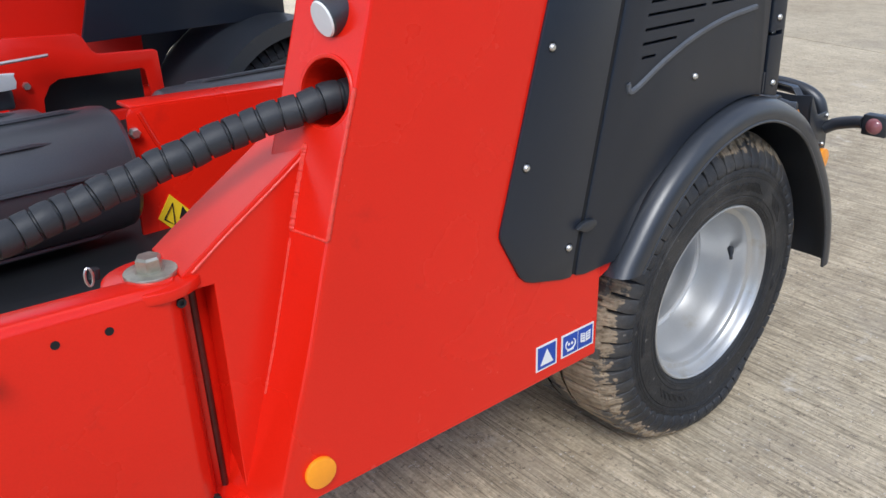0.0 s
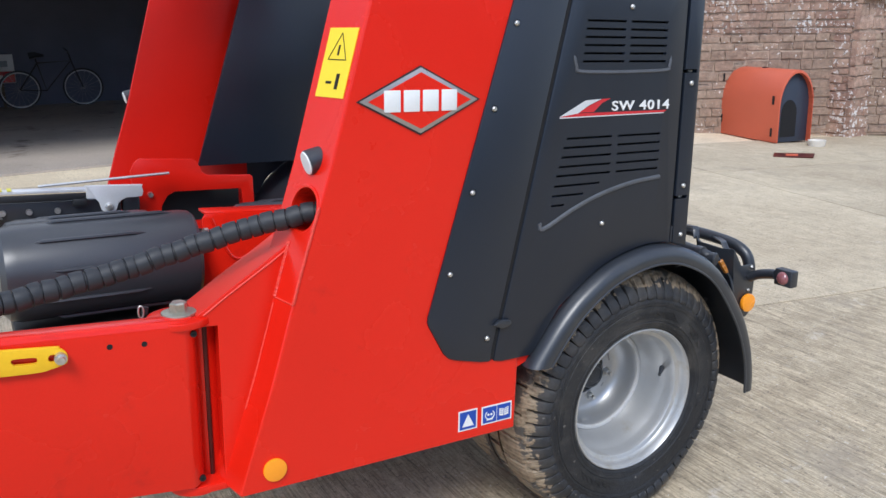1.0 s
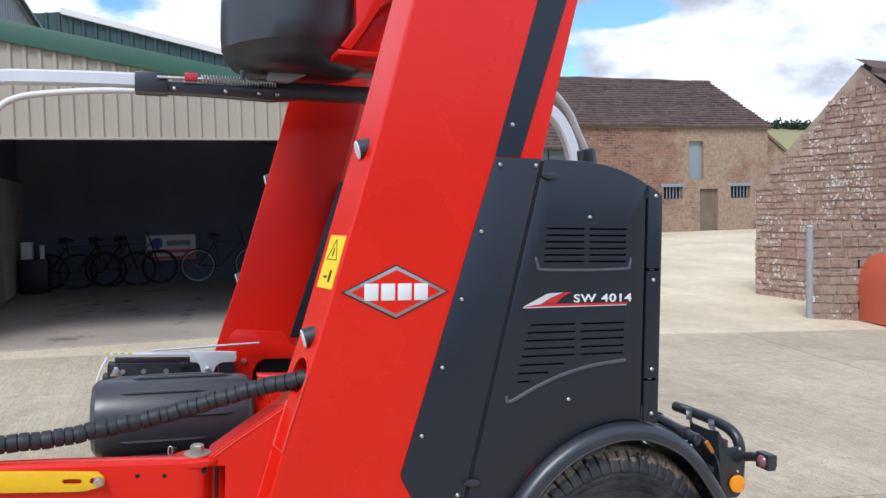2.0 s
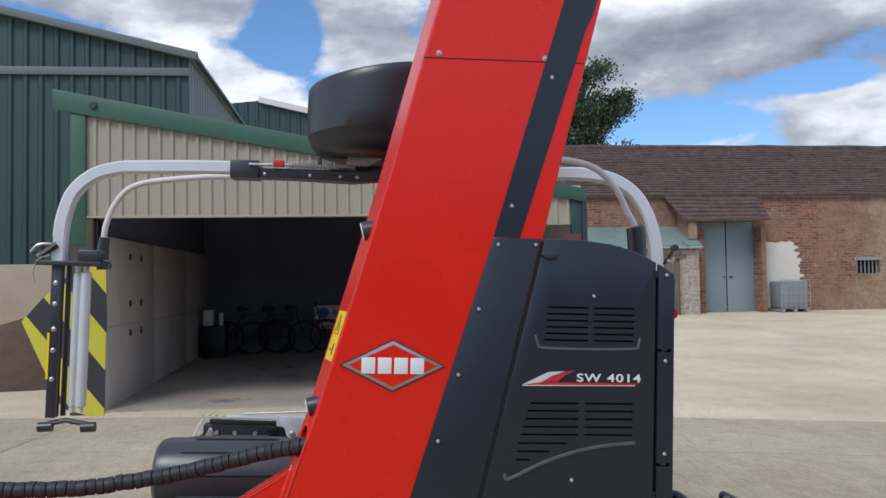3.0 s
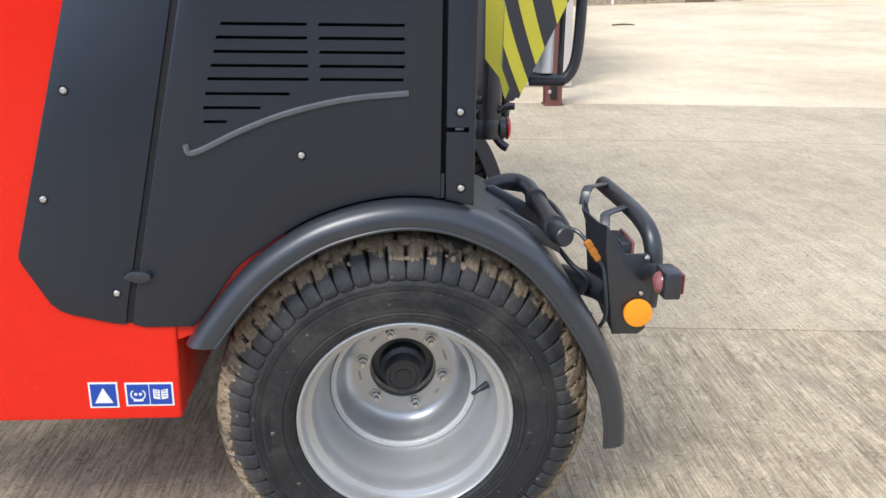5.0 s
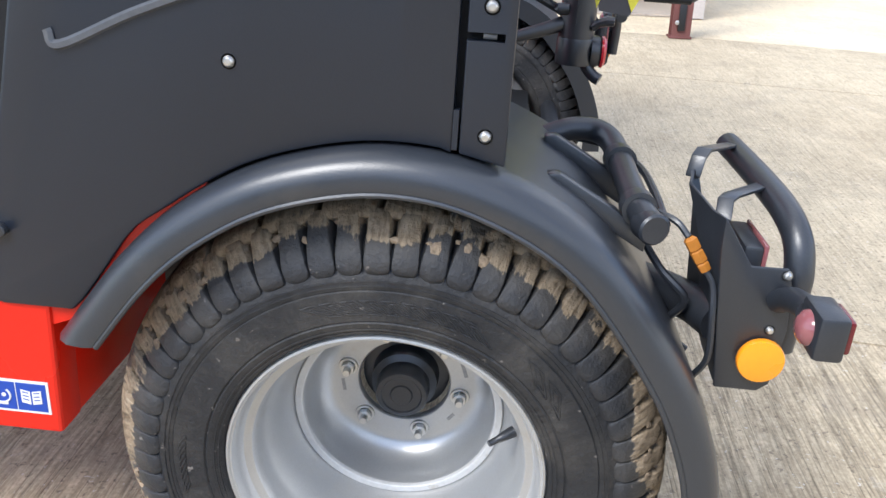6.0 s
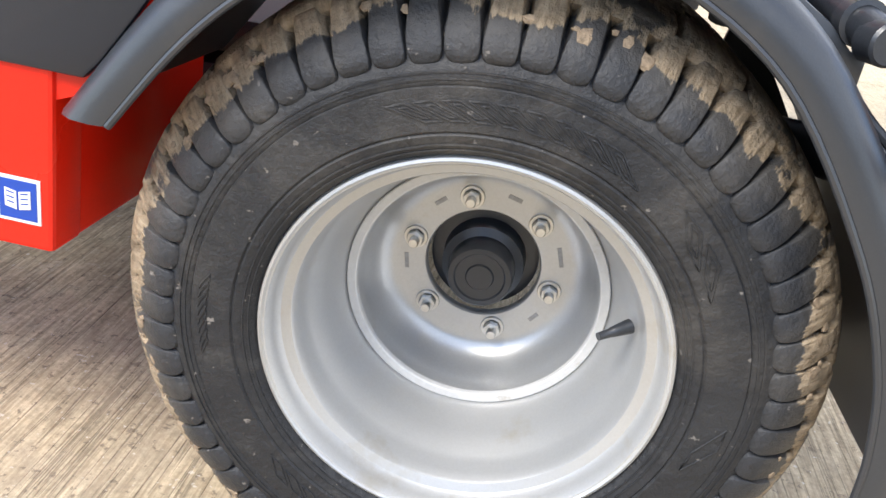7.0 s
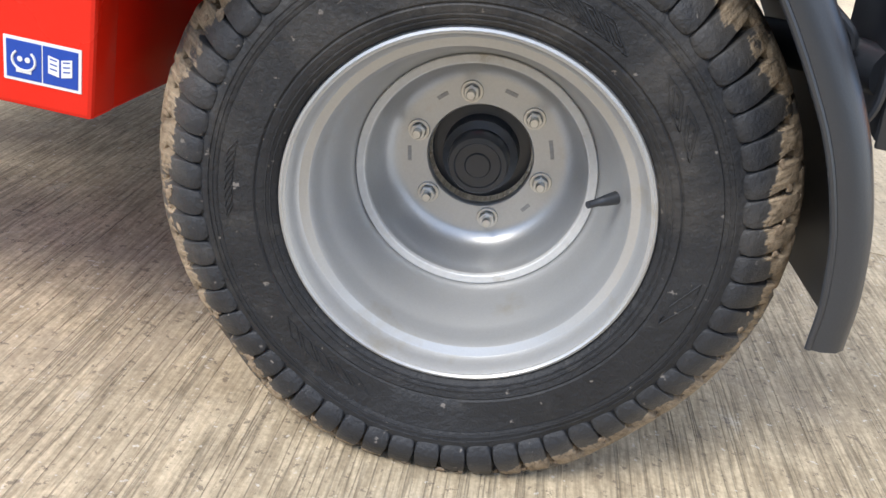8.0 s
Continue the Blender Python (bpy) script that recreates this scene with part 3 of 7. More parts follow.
def corrugated(x0, x1, z0, z1f, pitch, depth, y, flat=0.55):
    """Ribbed sheet standing in a plane of constant y; z1f(x): its top edge."""
    bm = bmesh.new()
    xs, k = [], 0
    x = x0
    while x < x1:
        for f, d in ((0, 0), (flat, 0), (flat + 0.12, 1), (0.88, 1)):
            xs.append((min(x + f * pitch, x1), y - d * depth))
        x += pitch
    lo = [bm.verts.new((a, b, z0)) for a, b in xs]
    hi = [bm.verts.new((a, b, z1f(a))) for a, b in xs]
    for i in range(len(xs) - 1):
        if xs[i + 1][0] - xs[i][0] > 1e-6:
            bm.faces.new((lo[i], lo[i + 1], hi[i + 1], hi[i]))
    return bm


def letters(text, size, depth=0.0015):
    cu = bpy.data.curves.new("lettering", "FONT")
    cu.body, cu.size, cu.extrude, cu.offset, cu.space_character = text, size, depth, 0.0005, 1.12
    cu.align_x, cu.align_y = "LEFT", "BOTTOM_BASELINE"
    ob = bpy.data.objects.new("lettering", cu)
    scene.collection.objects.link(ob)
    bpy.context.view_layer.update()
    me = bpy.data.meshes.new_from_object(ob.evaluated_get(bpy.context.evaluated_depsgraph_get()))
    bpy.data.objects.remove(ob)
    bpy.data.curves.remove(cu)
    return me


def drilled(ob, cutter, at=Matrix.Identity(4)):
    """Cuts an opening into a part and keeps the cut mesh."""
    tool = new("cutter", finish(cutter, "cutter", 0))
    tool.parent, tool.matrix_basis = ob.parent, at
    cut_mod = ob.modifiers.new("opening", "BOOLEAN")
    cut_mod.object, cut_mod.operation, cut_mod.solver = tool, "DIFFERENCE", "EXACT"
    bpy.context.view_layer.update()
    me = bpy.data.meshes.new_from_object(ob.evaluated_get(bpy.context.evaluated_depsgraph_get()))
    ob.modifiers.clear()
    ob.data = me
    bpy.data.objects.remove(tool)


# ---- the yard ----
SLOPE = 0.021


def ground_z(y, x=0.0):
    """The yard rises gently to the barn and falls away beside the outbuilding."""
    f = min(1.0, max(0.0, (y - 9.0) / 11.0))
    return SLOPE * y - 0.028 * max(0.0, min(x, 14.0) - 1.5) * (1 - f * f * (3 - 2 * f)) * min(1.0, max(0.0, (y + 12) / 12))


def build_ground():
    bm = bmesh.new()
    xs = [-900, -200, -60, -20, -8, -4] + [-2 + 0.75 * i for i in range(30)] + [24, 40, 60, 200, 900]
    ys = [-900, -200, -60, -20] + [-14 + i for i in range(46)] + [34, 60, 200, 900]
    g = [[bm.verts.new((x, y, ground_z(min(max(y, -60), 30), x) - 0.014)) for x in xs] for y in ys]
    for a, b in zip(g, g[1:]):
        for i in range(len(xs) - 1):
            bm.faces.new((a[i], a[i + 1], b[i + 1], b[i]))
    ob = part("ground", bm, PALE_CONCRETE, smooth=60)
    tagged(ob, "worn brushed concrete farmyard in large cast bays", "yard", kind="structure")
    turn = radians(-8)
    ca, sa = math.cos(turn), math.sin(turn)

    def world(u, v):
        x, y = u * ca - v * sa, u * sa + v * ca
        return x, y, ground_z(y, x)

    vs = [-9.0, -5.6, -2.2, 1.43, 5.02, 6.82, 11.2, 16.0, 21.5]
    us = [-14.0, -9.2, -5.0, 4.4, 9.9, 14.7]
    for v0, v1 in zip(vs, vs[1:]):
        bays = us if v0 < 6.5 else [-5.0, 14.7]
        for u0, u1 in zip(bays, bays[1:]):
            if v0 > 6.0 and u0 < -4.0:
                continue
            bm = bmesh.new()
            gap = 0.002 if v0 > 6.5 else 0.006
            c = [(u0 + gap, v0 + gap), (u1 - gap, v0 + gap), (u1 - gap, v1 - gap), (u0 + gap, v1 - gap)]
            n = 7 if v0 < 6.5 else 16
            at = lambda i, j: world(c[0][0] + (c[1][0] - c[0][0]) * i / n, c[0][1] + (c[2][1] - c[0][1]) * j / n)
            net = [[bm.verts.new(at(i, j)) for i in range(n + 1)] for j in range(n + 1)]
            for j in range(n):
                for i in range(n):
                    bm.faces.new((net[j][i], net[j][i + 1], net[j + 1][i + 1], net[j + 1][i]))
            rim = [(i, 0) for i in range(n)] + [(n, j) for j in range(n)] + [(n - i, n) for i in range(n)] + [(0, n - j) for j in range(n)]
            low = [bm.verts.new(Vector(at(i, j)) - Vector((0, 0, 0.02))) for i, j in rim]
            for k, (i, j) in enumerate(rim):
                q = (k + 1) % len(rim)
                bm.faces.new((low[k], low[q], net[rim[q][1]][rim[q][0]], net[j][i]))
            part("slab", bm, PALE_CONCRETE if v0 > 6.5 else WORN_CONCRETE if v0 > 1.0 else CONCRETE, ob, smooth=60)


build_ground()

# ---- the machine ----
NOSE_UP, HUB_Z = 2.3, 0.415
FRAME = Matrix.Translation((0, 0, HUB_Z)) @ Matrix.Rotation(radians(NOSE_UP), 4, "Y") @ Matrix.Translation((0, 0, -HUB_Z))
WIDTH = 2.62
wrapper = thing("bale_wrapper", "red and black trailed bale wrapper with silver wheels, parked on concrete", "farm machine", m=FRAME)

LEVELS = [3.0, 2.555, 2.009, 1.803, 1.538, 1.22, 0.98, 0.71, 0.428]
FOLD = [-0.552, -0.673, -0.811, -0.866, -0.940, -1.028, -1.106, -1.186, -1.280]
BACK = [-0.030, -0.132, -0.258, -0.304, -0.36, -0.42, -0.46, -0.468, -0.475]


def at_level(table, w):
    for i in range(len(LEVELS) - 1):
        if LEVELS[i] >= w >= LEVELS[i + 1]:
            f = (LEVELS[i] - w) / (LEVELS[i] - LEVELS[i + 1])
            return table[i] + f * (table[i + 1] - table[i])
    return table[-1]


def column(name, far=False):
    rows = []
    m = lambda y: WIDTH - y if far else y
    for w, f, b in zip(LEVELS, FOLD, BACK):
        rows.append([(f, m(0), w), (f - 0.034, m(0.162), w), (f + 0.385, m(0.215), w), (b, m(0.06), w), (b, m(0), w)])
    return part(name, loft(rows), RED_SHADED if far else RED, wrapper, "red painted leaning sheet steel column", smooth=20, bevel=0.006)


near_column = column("column")
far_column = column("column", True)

# lower box behind the column, beside the wheel
part("lower_box", box(-1.15, -0.478, 0.004, 0.42, 0.424, 0.66), RED, wrapper, "red painted steel box", bevel=0.012)
part("lower_box", box(-1.15, -0.478, WIDTH - 0.42, WIDTH - 0.004, 0.424, 0.66), RED_SHADED, wrapper, "red painted steel box", bevel=0.012)


def dark_stripe():
    poly = [(-0.471, 1.800), (-0.382, 1.800), (-0.173, 2.504), (-0.150, 2.555), (-0.030 - 0.002, 2.999), (-0.135, 2.999), (-0.256, 2.575)]
    return part("stripe", prism(poly, -0.0025, 0.001), SLATE, near_column, "dark slate film stripe")


dark_stripe()
part("seam", prism([(-0.716, 2.381), (-0.178, 2.389), (-0.178, 2.392), (-0.716, 2.384)], -0.0015, 0.001), VOID, near_column)


# black side panels
def outline(points, n=6):
    return [(p.x, p.z) for p in curve([(x, 0, z) for x, z in points], n)]


front_poly = [(-0.471, 1.797), (-0.311, 1.797), (-0.561, 0.70), (-0.569, 0.651), (-0.60, 0.655), (-0.68, 0.675), (-0.700, 0.683), (-0.718, 0.700), (-0.764, 0.785), (-0.768, 0.797), (-0.766, 0.81)]
front_panel = part("side_panel", prism(front_poly, -0.007, 0.002), SLATE, wrapper, "dark slate sheet metal panel", bevel=0.004)
FENDER_LINE = curve([(-0.450, 0, 0.612), (-0.345, 0, 0.750), (-0.253, 0, 0.832), (-0.146, 0, 0.890), (-0.005, 0, 0.921), (0.134, 0, 0.902), (0.280, 0, 0.822), (0.405, 0, 0.668), (0.467, 0, 0.545), (0.494, 0, 0.443), (0.501, 0, 0.365)], 6)
arc = [(p.x, p.z + 0.004 + 0.010 * math.exp(-((p.x + 0.335) / 0.032) ** 2)) for p in FENDER_LINE if -0.42 < p.x < 0.078 and p.z > 0.64]
door_poly = [(-0.299, 1.797), (-0.238, 1.797), (-0.16, 1.795), (-0.079, 1.786), (-0.03, 1.775), (0.017, 1.758), (0.050, 1.744), (0.082, 1.728), (0.080, 1.70)] + [(0.080, 0.9165)] + arc[::-1] + [(-0.432, 0.645), (-0.53, 0.645), (-0.557, 0.651), (-0.549, 0.70)]
door = part("engine_door", prism(door_poly, -0.007, 0.004), SLATE, wrapper, "dark slate louvred sheet metal door", bevel=0.004)
rear_poly = [(0.089, 1.724), (0.118, 1.707), (0.142, 1.690), (0.145, 1.67), (0.147, 0.905), (0.089, 0.918)]
rear_strip = part("rear_strip", prism(rear_poly, -0.009, 0.012), SLATE, wrapper, "dark slate folded edge strip", bevel=0.003)
drilled(rear_strip, box(0.086, 0.134, -0.03, 0.03, 1.055, 1.065, box(0.086, 0.134, -0.03, 0.03, 1.431, 1.441)))
for z in (1.060, 1.436):
    part("slot_bolt", tube([(0.108, 0.004, z), (0.124, 0.004, z)], 0.004, 8), STEEL, rear_strip)
part("hinge_bridge", box(0.076, 0.096, -0.0085, 0.004, 1.678, 1.702), SLATE, rear_strip)
part("edge_filler", box(0.0795, 0.0865, -0.0075, 0.004, 0.922, 0.972), SLATE, rear_strip)
part("red_backing", prism([(-0.50, 0.60), (-0.40, 0.64), (-0.25, 0.80), (-0.22, 0.90), (-0.44, 0.90), (-0.50, 0.80)], 0.006, 0.012), RED, wrapper, "red side of the lower box")
# Black block behind the sheets, standing in for the unlit inside.
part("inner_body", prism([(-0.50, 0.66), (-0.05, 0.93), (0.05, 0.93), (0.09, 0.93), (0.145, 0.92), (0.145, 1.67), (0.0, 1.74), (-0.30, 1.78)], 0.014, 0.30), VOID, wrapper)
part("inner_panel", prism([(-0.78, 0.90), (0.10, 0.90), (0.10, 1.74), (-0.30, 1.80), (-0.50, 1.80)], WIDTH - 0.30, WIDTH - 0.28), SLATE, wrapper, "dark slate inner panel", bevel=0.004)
# Black strip behind the panel gap paints its shade.
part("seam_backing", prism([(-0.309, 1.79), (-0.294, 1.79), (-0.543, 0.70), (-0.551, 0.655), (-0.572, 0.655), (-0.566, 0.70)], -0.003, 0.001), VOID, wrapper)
far_poly = [(x, z) for x, z in door_poly]
part("engine_door", prism(far_poly, WIDTH - 0.004, WIDTH + 0.012), SLATE, wrapper, "dark slate sheet metal door")
part("side_panel", prism(front_poly, WIDTH - 0.002, WIDTH + 0.012), SLATE, wrapper, "dark slate sheet metal panel")


def dome_bolt(parent, x, z, y=-0.007, r=0.0078):
    ring = [(0.0, -0.006), (r * 0.55, -0.0055), (r * 0.9, -0.003), (r, 0.0), (r * 1.25, 0.0), (r * 1.25, 0.002)]
    return part("bolt", lathe(ring, 12), STEEL, parent, loc=(x, y, z))


for x, z in ((-0.455, 1.773), (-0.515, 1.560), (-0.577, 1.346), (-0.638, 1.132), (-0.702, 0.920), (-0.581, 0.722), (-0.330, 1.775)):
    dome_bolt(front_panel, x, z)
for x, z in ((-0.131, 1.611), (-0.196, 1.008)):
    dome_bolt(door, x, z)
for x, z in ((0.117, 1.687), (0.115, 1.401), (0.116, 1.095), (0.120, 0.942)):
    dome_bolt(rear_strip, x, z, -0.009)
for x, z in ((-0.666, 2.400), (-0.310, 2.400), (-0.285, 2.337), (-0.412, 1.902)):
    dome_bolt(near_column, x, z, -0.001)


def louvres(rows, gap, bm):
    """Boxes for slots through the sheet, in two columns."""
    for x0, x1, z in rows:
        for a, b in ((x0, min(gap[0], x1)), (max(gap[1], x0), x1)):
            if b - a > 0.01:
                prism([(a, z - 0.0030), (b, z - 0.0030), (b + 0.002, z + 0.0030), (a + 0.002, z + 0.0030)], -0.03, 0.010, bm)


slots = bmesh.new()
louvres([(-0.286 - 0.002 * i, 0.006, 1.572 - 0.0215 * i) for i in range(6)], (-0.150, -0.131), slots)
louvres([(-0.338, 0.006, 1.258), (-0.348, 0.006, 1.233), (-0.354, 0.006, 1.207), (-0.361, 0.006, 1.181), (-0.369, 0.004, 1.156)], (-0.178, -0.156), slots)
louvres([(-0.375, -0.215, 1.128), (-0.381, -0.272, 1.101), (-0.382, -0.338, 1.074)], (-0.10, -0.09), slots)
drilled(door, slots)
# Rim and rib in the paler grey that paints their highlight.
part("pressed_rim", tube([(x, -0.0062, z) for x, z in outline([(-0.326, 1.480), (-0.316, 1.450), (-0.298, 1.438), (-0.14, 1.436), (0.008, 1.440), (0.022, 1.452), (0.028, 1.480)], 5)], [0.002] + [0.0055] * 28 + [0.002] * 2, 6), RIB_SHEEN, door)
part("pressed_rib", tube([(x, -0.007, z) for x, z in outline([(-0.420, 1.030), (-0.405, 1.012), (-0.311, 1.056), (-0.215, 1.092), (-0.102, 1.118), (0.015, 1.130)], 6)], 0.0065, 6), RIB_SHEEN, door)
for x, z in ((-0.535, 0.758), (-0.285, 1.742)):
    latch = part("latch", prism(outline([(x - 0.03, z), (x - 0.01, z + 0.012), (x + 0.022, z + 0.009), (x + 0.026, z - 0.004), (x, z - 0.012), (x - 0.03, z)], 3)[:-1], -0.017, -0.005), BLACK, door, bevel=0.002)

# maker's badge as plain shapes, and the model number
cx, cz, hw, hh = -0.790, 1.372, 0.164, 0.080
badge = part("badge", prism([(cx - hw, cz), (cx, cz - hh), (cx + hw, cz), (cx, cz + hh)], -0.005, 0.001), BADGE_RIM, near_column, "silver rimmed red diamond badge", bevel=0.002)
part("outline", prism([(cx - hw - 0.007, cz), (cx, cz - hh - 0.004), (cx + hw + 0.007, cz), (cx, cz + hh + 0.004)], -0.003, 0.0005), DARK, badge)
part("field", prism([(cx - hw + 0.022, cz), (cx, cz - hh + 0.012), (cx + hw - 0.022, cz), (cx, cz + hh - 0.012)], -0.0065, -0.004), RED, badge)
for i in range(4):
    x = cx - 0.101 + i * 0.0525
    part("bar", prism([(x, cz - 0.026), (x + 0.044, cz - 0.026), (x + 0.044, cz + 0.026), (x, cz + 0.026)], -0.009, -0.006), WHITE, badge, bevel=0.0015)
number = part("model_number", letters("SW 4014", 0.0372), WHITE, door, "white lettering", smooth=0, loc=Matrix.Translation((-0.186, -0.0085, 1.330)) @ Matrix.Rotation(radians(90), 4, "X") @ Matrix.Diagonal((1.42, 1, 1, 1)))
part("underline", prism([(-0.366, 1.316), (0.012, 1.320), (0.023, 1.326), (-0.345, 1.326)], -0.0088, -0.006), LAMPRED, door)
part("silver_swoosh", prism([(-0.366, 1.318), (-0.30, 1.350), (-0.279, 1.360), (-0.225, 1.363), (-0.270, 1.346), (-0.305, 1.326)], -0.0095, -0.006), ALLOY, door)
part("red_swoosh", prism([(-0.302, 1.328), (-0.262, 1.347), (-0.222, 1.363), (-0.191, 1.364), (-0.222, 1.352), (-0.250, 1.328)], -0.0092, -0.006), LAMPRED, door)
part("silver_line", prism([(-0.366, 1.3135), (0.012, 1.3170), (0.012, 1.3195), (-0.366, 1.3165)], -0.0092, -0.006), ALLOY, door)


def safety_sign(x0, x1, z0, z1, kind):
    s = part("safety_sign", prism([(x0, z0), (x1, z0), (x1, z1), (x0, z1)], -0.0015, 0.001), WHITE, near_column, "blue and white pictogram sticker")
    e = 0.004
    cells = [(x0 + e, x1 - e)] if kind == 1 else [(x0 + e, (x0 + x1) / 2 - 0.001), ((x0 + x1) / 2 + 0.001, x1 - e)]
    for a, b in cells:
        part("field", prism([(a, z0 + e), (b, z0 + e), (b, z1 - e), (a, z1 - e)], -0.0022, -0.001), BLUE, s)
    mid, w = (z0 + z1) / 2, 0.016
    if kind == 1:
        m = (x0 + x1) / 2
        part("mark", prism([(m - 0.019, z0 + 0.012), (m + 0.019, z0 + 0.012), (m, z1 - 0.012)], -0.003, -0.002), WHITE, s)
    else:
        a, b = cells[0]
        m = (a + b) / 2
        part("mark", tube([(m + 0.015 * math.cos(t), -0.0025, mid + 0.013 * math.sin(t)) for t in [radians(v) for v in range(-230, 51, 20)]], 0.0016, 5), WHITE, s)
        part("mark", prism([(m - 0.010, mid - 0.016), (m + 0.010, mid - 0.016), (m + 0.010, mid - 0.012), (m - 0.010, mid - 0.012)], -0.003, -0.002), WHITE, s)
        part("mark", disc(m - 0.005, mid + 0.001, -0.003, -0.002, 0.0035, 10), WHITE, s)
        part("mark", disc(m + 0.005, mid + 0.001, -0.003, -0.002, 0.0035, 10), WHITE, s)
        a, b = cells[1]
        m = (a + b) / 2
        for sx in (-1, 1):
            part("mark", prism([(m + sx * 0.0015, mid - 0.012), (m + sx * 0.0155, mid - 0.009), (m + sx * 0.0155, mid + 0.013), (m + sx * 0.0015, mid + 0.010)], -0.003, -0.002), WHITE, s)
        for k in range(3):
            for sx in (-1, 1):
                part("mark", prism([(m + sx * 0.004, mid - 0.005 + k * 0.006), (m + sx * 0.013, mid - 0.0035 + k * 0.006), (m + sx * 0.013, mid - 0.002 + k * 0.006), (m + sx * 0.004, mid - 0.0035 + k * 0.006)], -0.0034, -0.0025), BLUE, s)


safety_sign(-0.665, -0.604, 0.458, 0.518, 1)
safety_sign(-0.589, -0.488, 0.461, 0.516, 2)
part("reflector", disc(-1.193, 0.484, -0.010, 0.001, 0.030, 28), AMBER, near_column, "round amber reflector", bevel=0.003)

# bracket and hinge in front of the column
WEB = 0.088
levels = (1.045, 0.98, 0.90, 0.80, 0.71, 0.57, 0.43)
web_edge = [(-1.292, 0.430), (-1.291, 0.60), (-1.290, 0.846), (-1.337, 0.848), (-1.340, 0.876), (-1.262, 0.929), (-1.205, 0.965), (-1.150, 1.000), (-1.085, 1.044)]
web_edge += [(at_level(FOLD, z) + 0.004, z) for z in levels]
web_rows = [[(x, WEB, z) for x, z in web_edge], [(x + 0.012, 0.24, z - (0.006 if z > 0.87 and x < -1.05 else 0.0)) for x, z in web_edge]]
bracket = part("pivot_bracket", loft(web_rows), RED, wrapper, "red welded pivot bracket", smooth=15, bevel=0.006)
lug = part("pivot_lug", loft([[(-1.369 + 0.075 * math.cos(a), 0.135 + 0.075 * math.sin(a), z) for a in [2 * math.pi * k / 28 for k in range(28)]] for z in (0.853, 0.872)]), RED, bracket, bevel=0.004)
pivot = part("pivot_bolt", lathe([(0.0, -0.032), (0.017, -0.032), (0.0205, -0.028), (0.0205, -0.009), (0.024, -0.009), (0.024, 0.0)], 6), ZINC, bracket, "zinc plated hexagon bolt and washer", smooth=0, loc=Matrix.Translation((-1.369, 0.135, 0.873)) @ Matrix.Rotation(radians(-90), 4, "X"))
part("rear_plate", box(-1.345, -1.20, 0.200, 0.212, 0.44, 0.845), RED, bracket)
part("lower_lug", loft([[(-1.352 + 0.068 * math.cos(a), 0.145 + 0.068 * math.sin(a), z) for a in [2 * math.pi * k / 28 for k in range(28)]] + [] for z in (0.416, 0.440)]), RED, bracket, bevel=0.004)
part("lower_plate", box(-1.352, -1.245, 0.078, 0.213, 0.418, 0.438), RED, bracket, bevel=0.004)
part("washer", loft([[(-1.369 + 0.041 * math.cos(a), 0.135 + 0.041 * math.sin(a), z) for a in [2 * math.pi * k / 28 for k in range(28)]] for z in (0.872, 0.881)]), ZINC, bracket, bevel=0.002)


def weld(points, r=0.004):
    pts = curve(points, 14)
    rs = [r * (0.8 + 0.45 * noise.noise(Vector((i * 1.7, 0, 0))) + 0.12 * (i % 2)) for i in range(len(pts))]
    return part("weld_bead", tube(pts, rs, 7), WELD, near_column)


fold_pts = lambda a, b, n, y=-0.001, off=0.0: [(at_level(FOLD, a + (b - a) * i / n) - off, y, a + (b - a) * i / n) for i in range(n + 1)]
weld(fold_pts(1.13, 0.90, 4, 0.0, 0.001), 0.0042)
weld(fold_pts(1.036, 0.900, 4, WEB - 0.004, 0.018), 0.0055)
weld(fold_pts(0.885, 0.62, 5, WEB - 0.003, 0.017), 0.0035)
weld([(at_level(FOLD, 0.898) - 0.001 - 0.016 * k / 4, WEB * k / 4, 0.898) for k in range(5)], 0.003)
weld([(-1.323, 0.087, 0.876), (-1.262, 0.087, 0.918), (-1.205, 0.087, 0.954), (-1.150, 0.087, 0.989), (-1.100, 0.087, 1.023)], 0.0028)

# front arm with the yellow lock plate
arm_poly = []
for y, z in ((0.070, 0.452), (0.070, 0.868), (0.078, 0.880), (0.128, 0.880), (0.134, 0.868), (0.134, 0.452)):
    arm_poly.append((y, z))
rows = []
for x, dz in ((-3.2, 0.05), (-2.2, 0.030), (-1.75, 0.015), (-1.44, 0.0), (-1.372, -0.004)):
    rows.append([(x, y, z + (dz if z > 0.6 else dz * 2.2)) for y, z in arm_poly])
rows.append([(-1.352, y + 0.012 if y < 0.1 else y, z - 0.004) for y, z in arm_poly])
rows.append([(-1.340, y + 0.035 if y < 0.1 else y + 0.01, z - 0.004) for y, z in arm_poly])
front_arm = part("front_arm", loft(rows), RED, wrapper, "red painted box section arm", smooth=30, bevel=0.004)
# Holes drawn as black discs, the shade of their depth painted.
for x, z in ((-1.537, 0.842), (-1.463, 0.836)):
    part("hole", disc(x, z, 0.0685, 0.075, 0.0065, 14), VOID, front_arm)
for x, z in ((-1.350, 0.838), (-1.350, 0.462)):
    part("cap_screw", lathe([(0.0, 0.0), (0.004, 0.0), (0.004, -0.004), (0.0075, -0.004), (0.0085, 0.004)], 14), DARK, front_arm, loc=(x, 0.080, z))
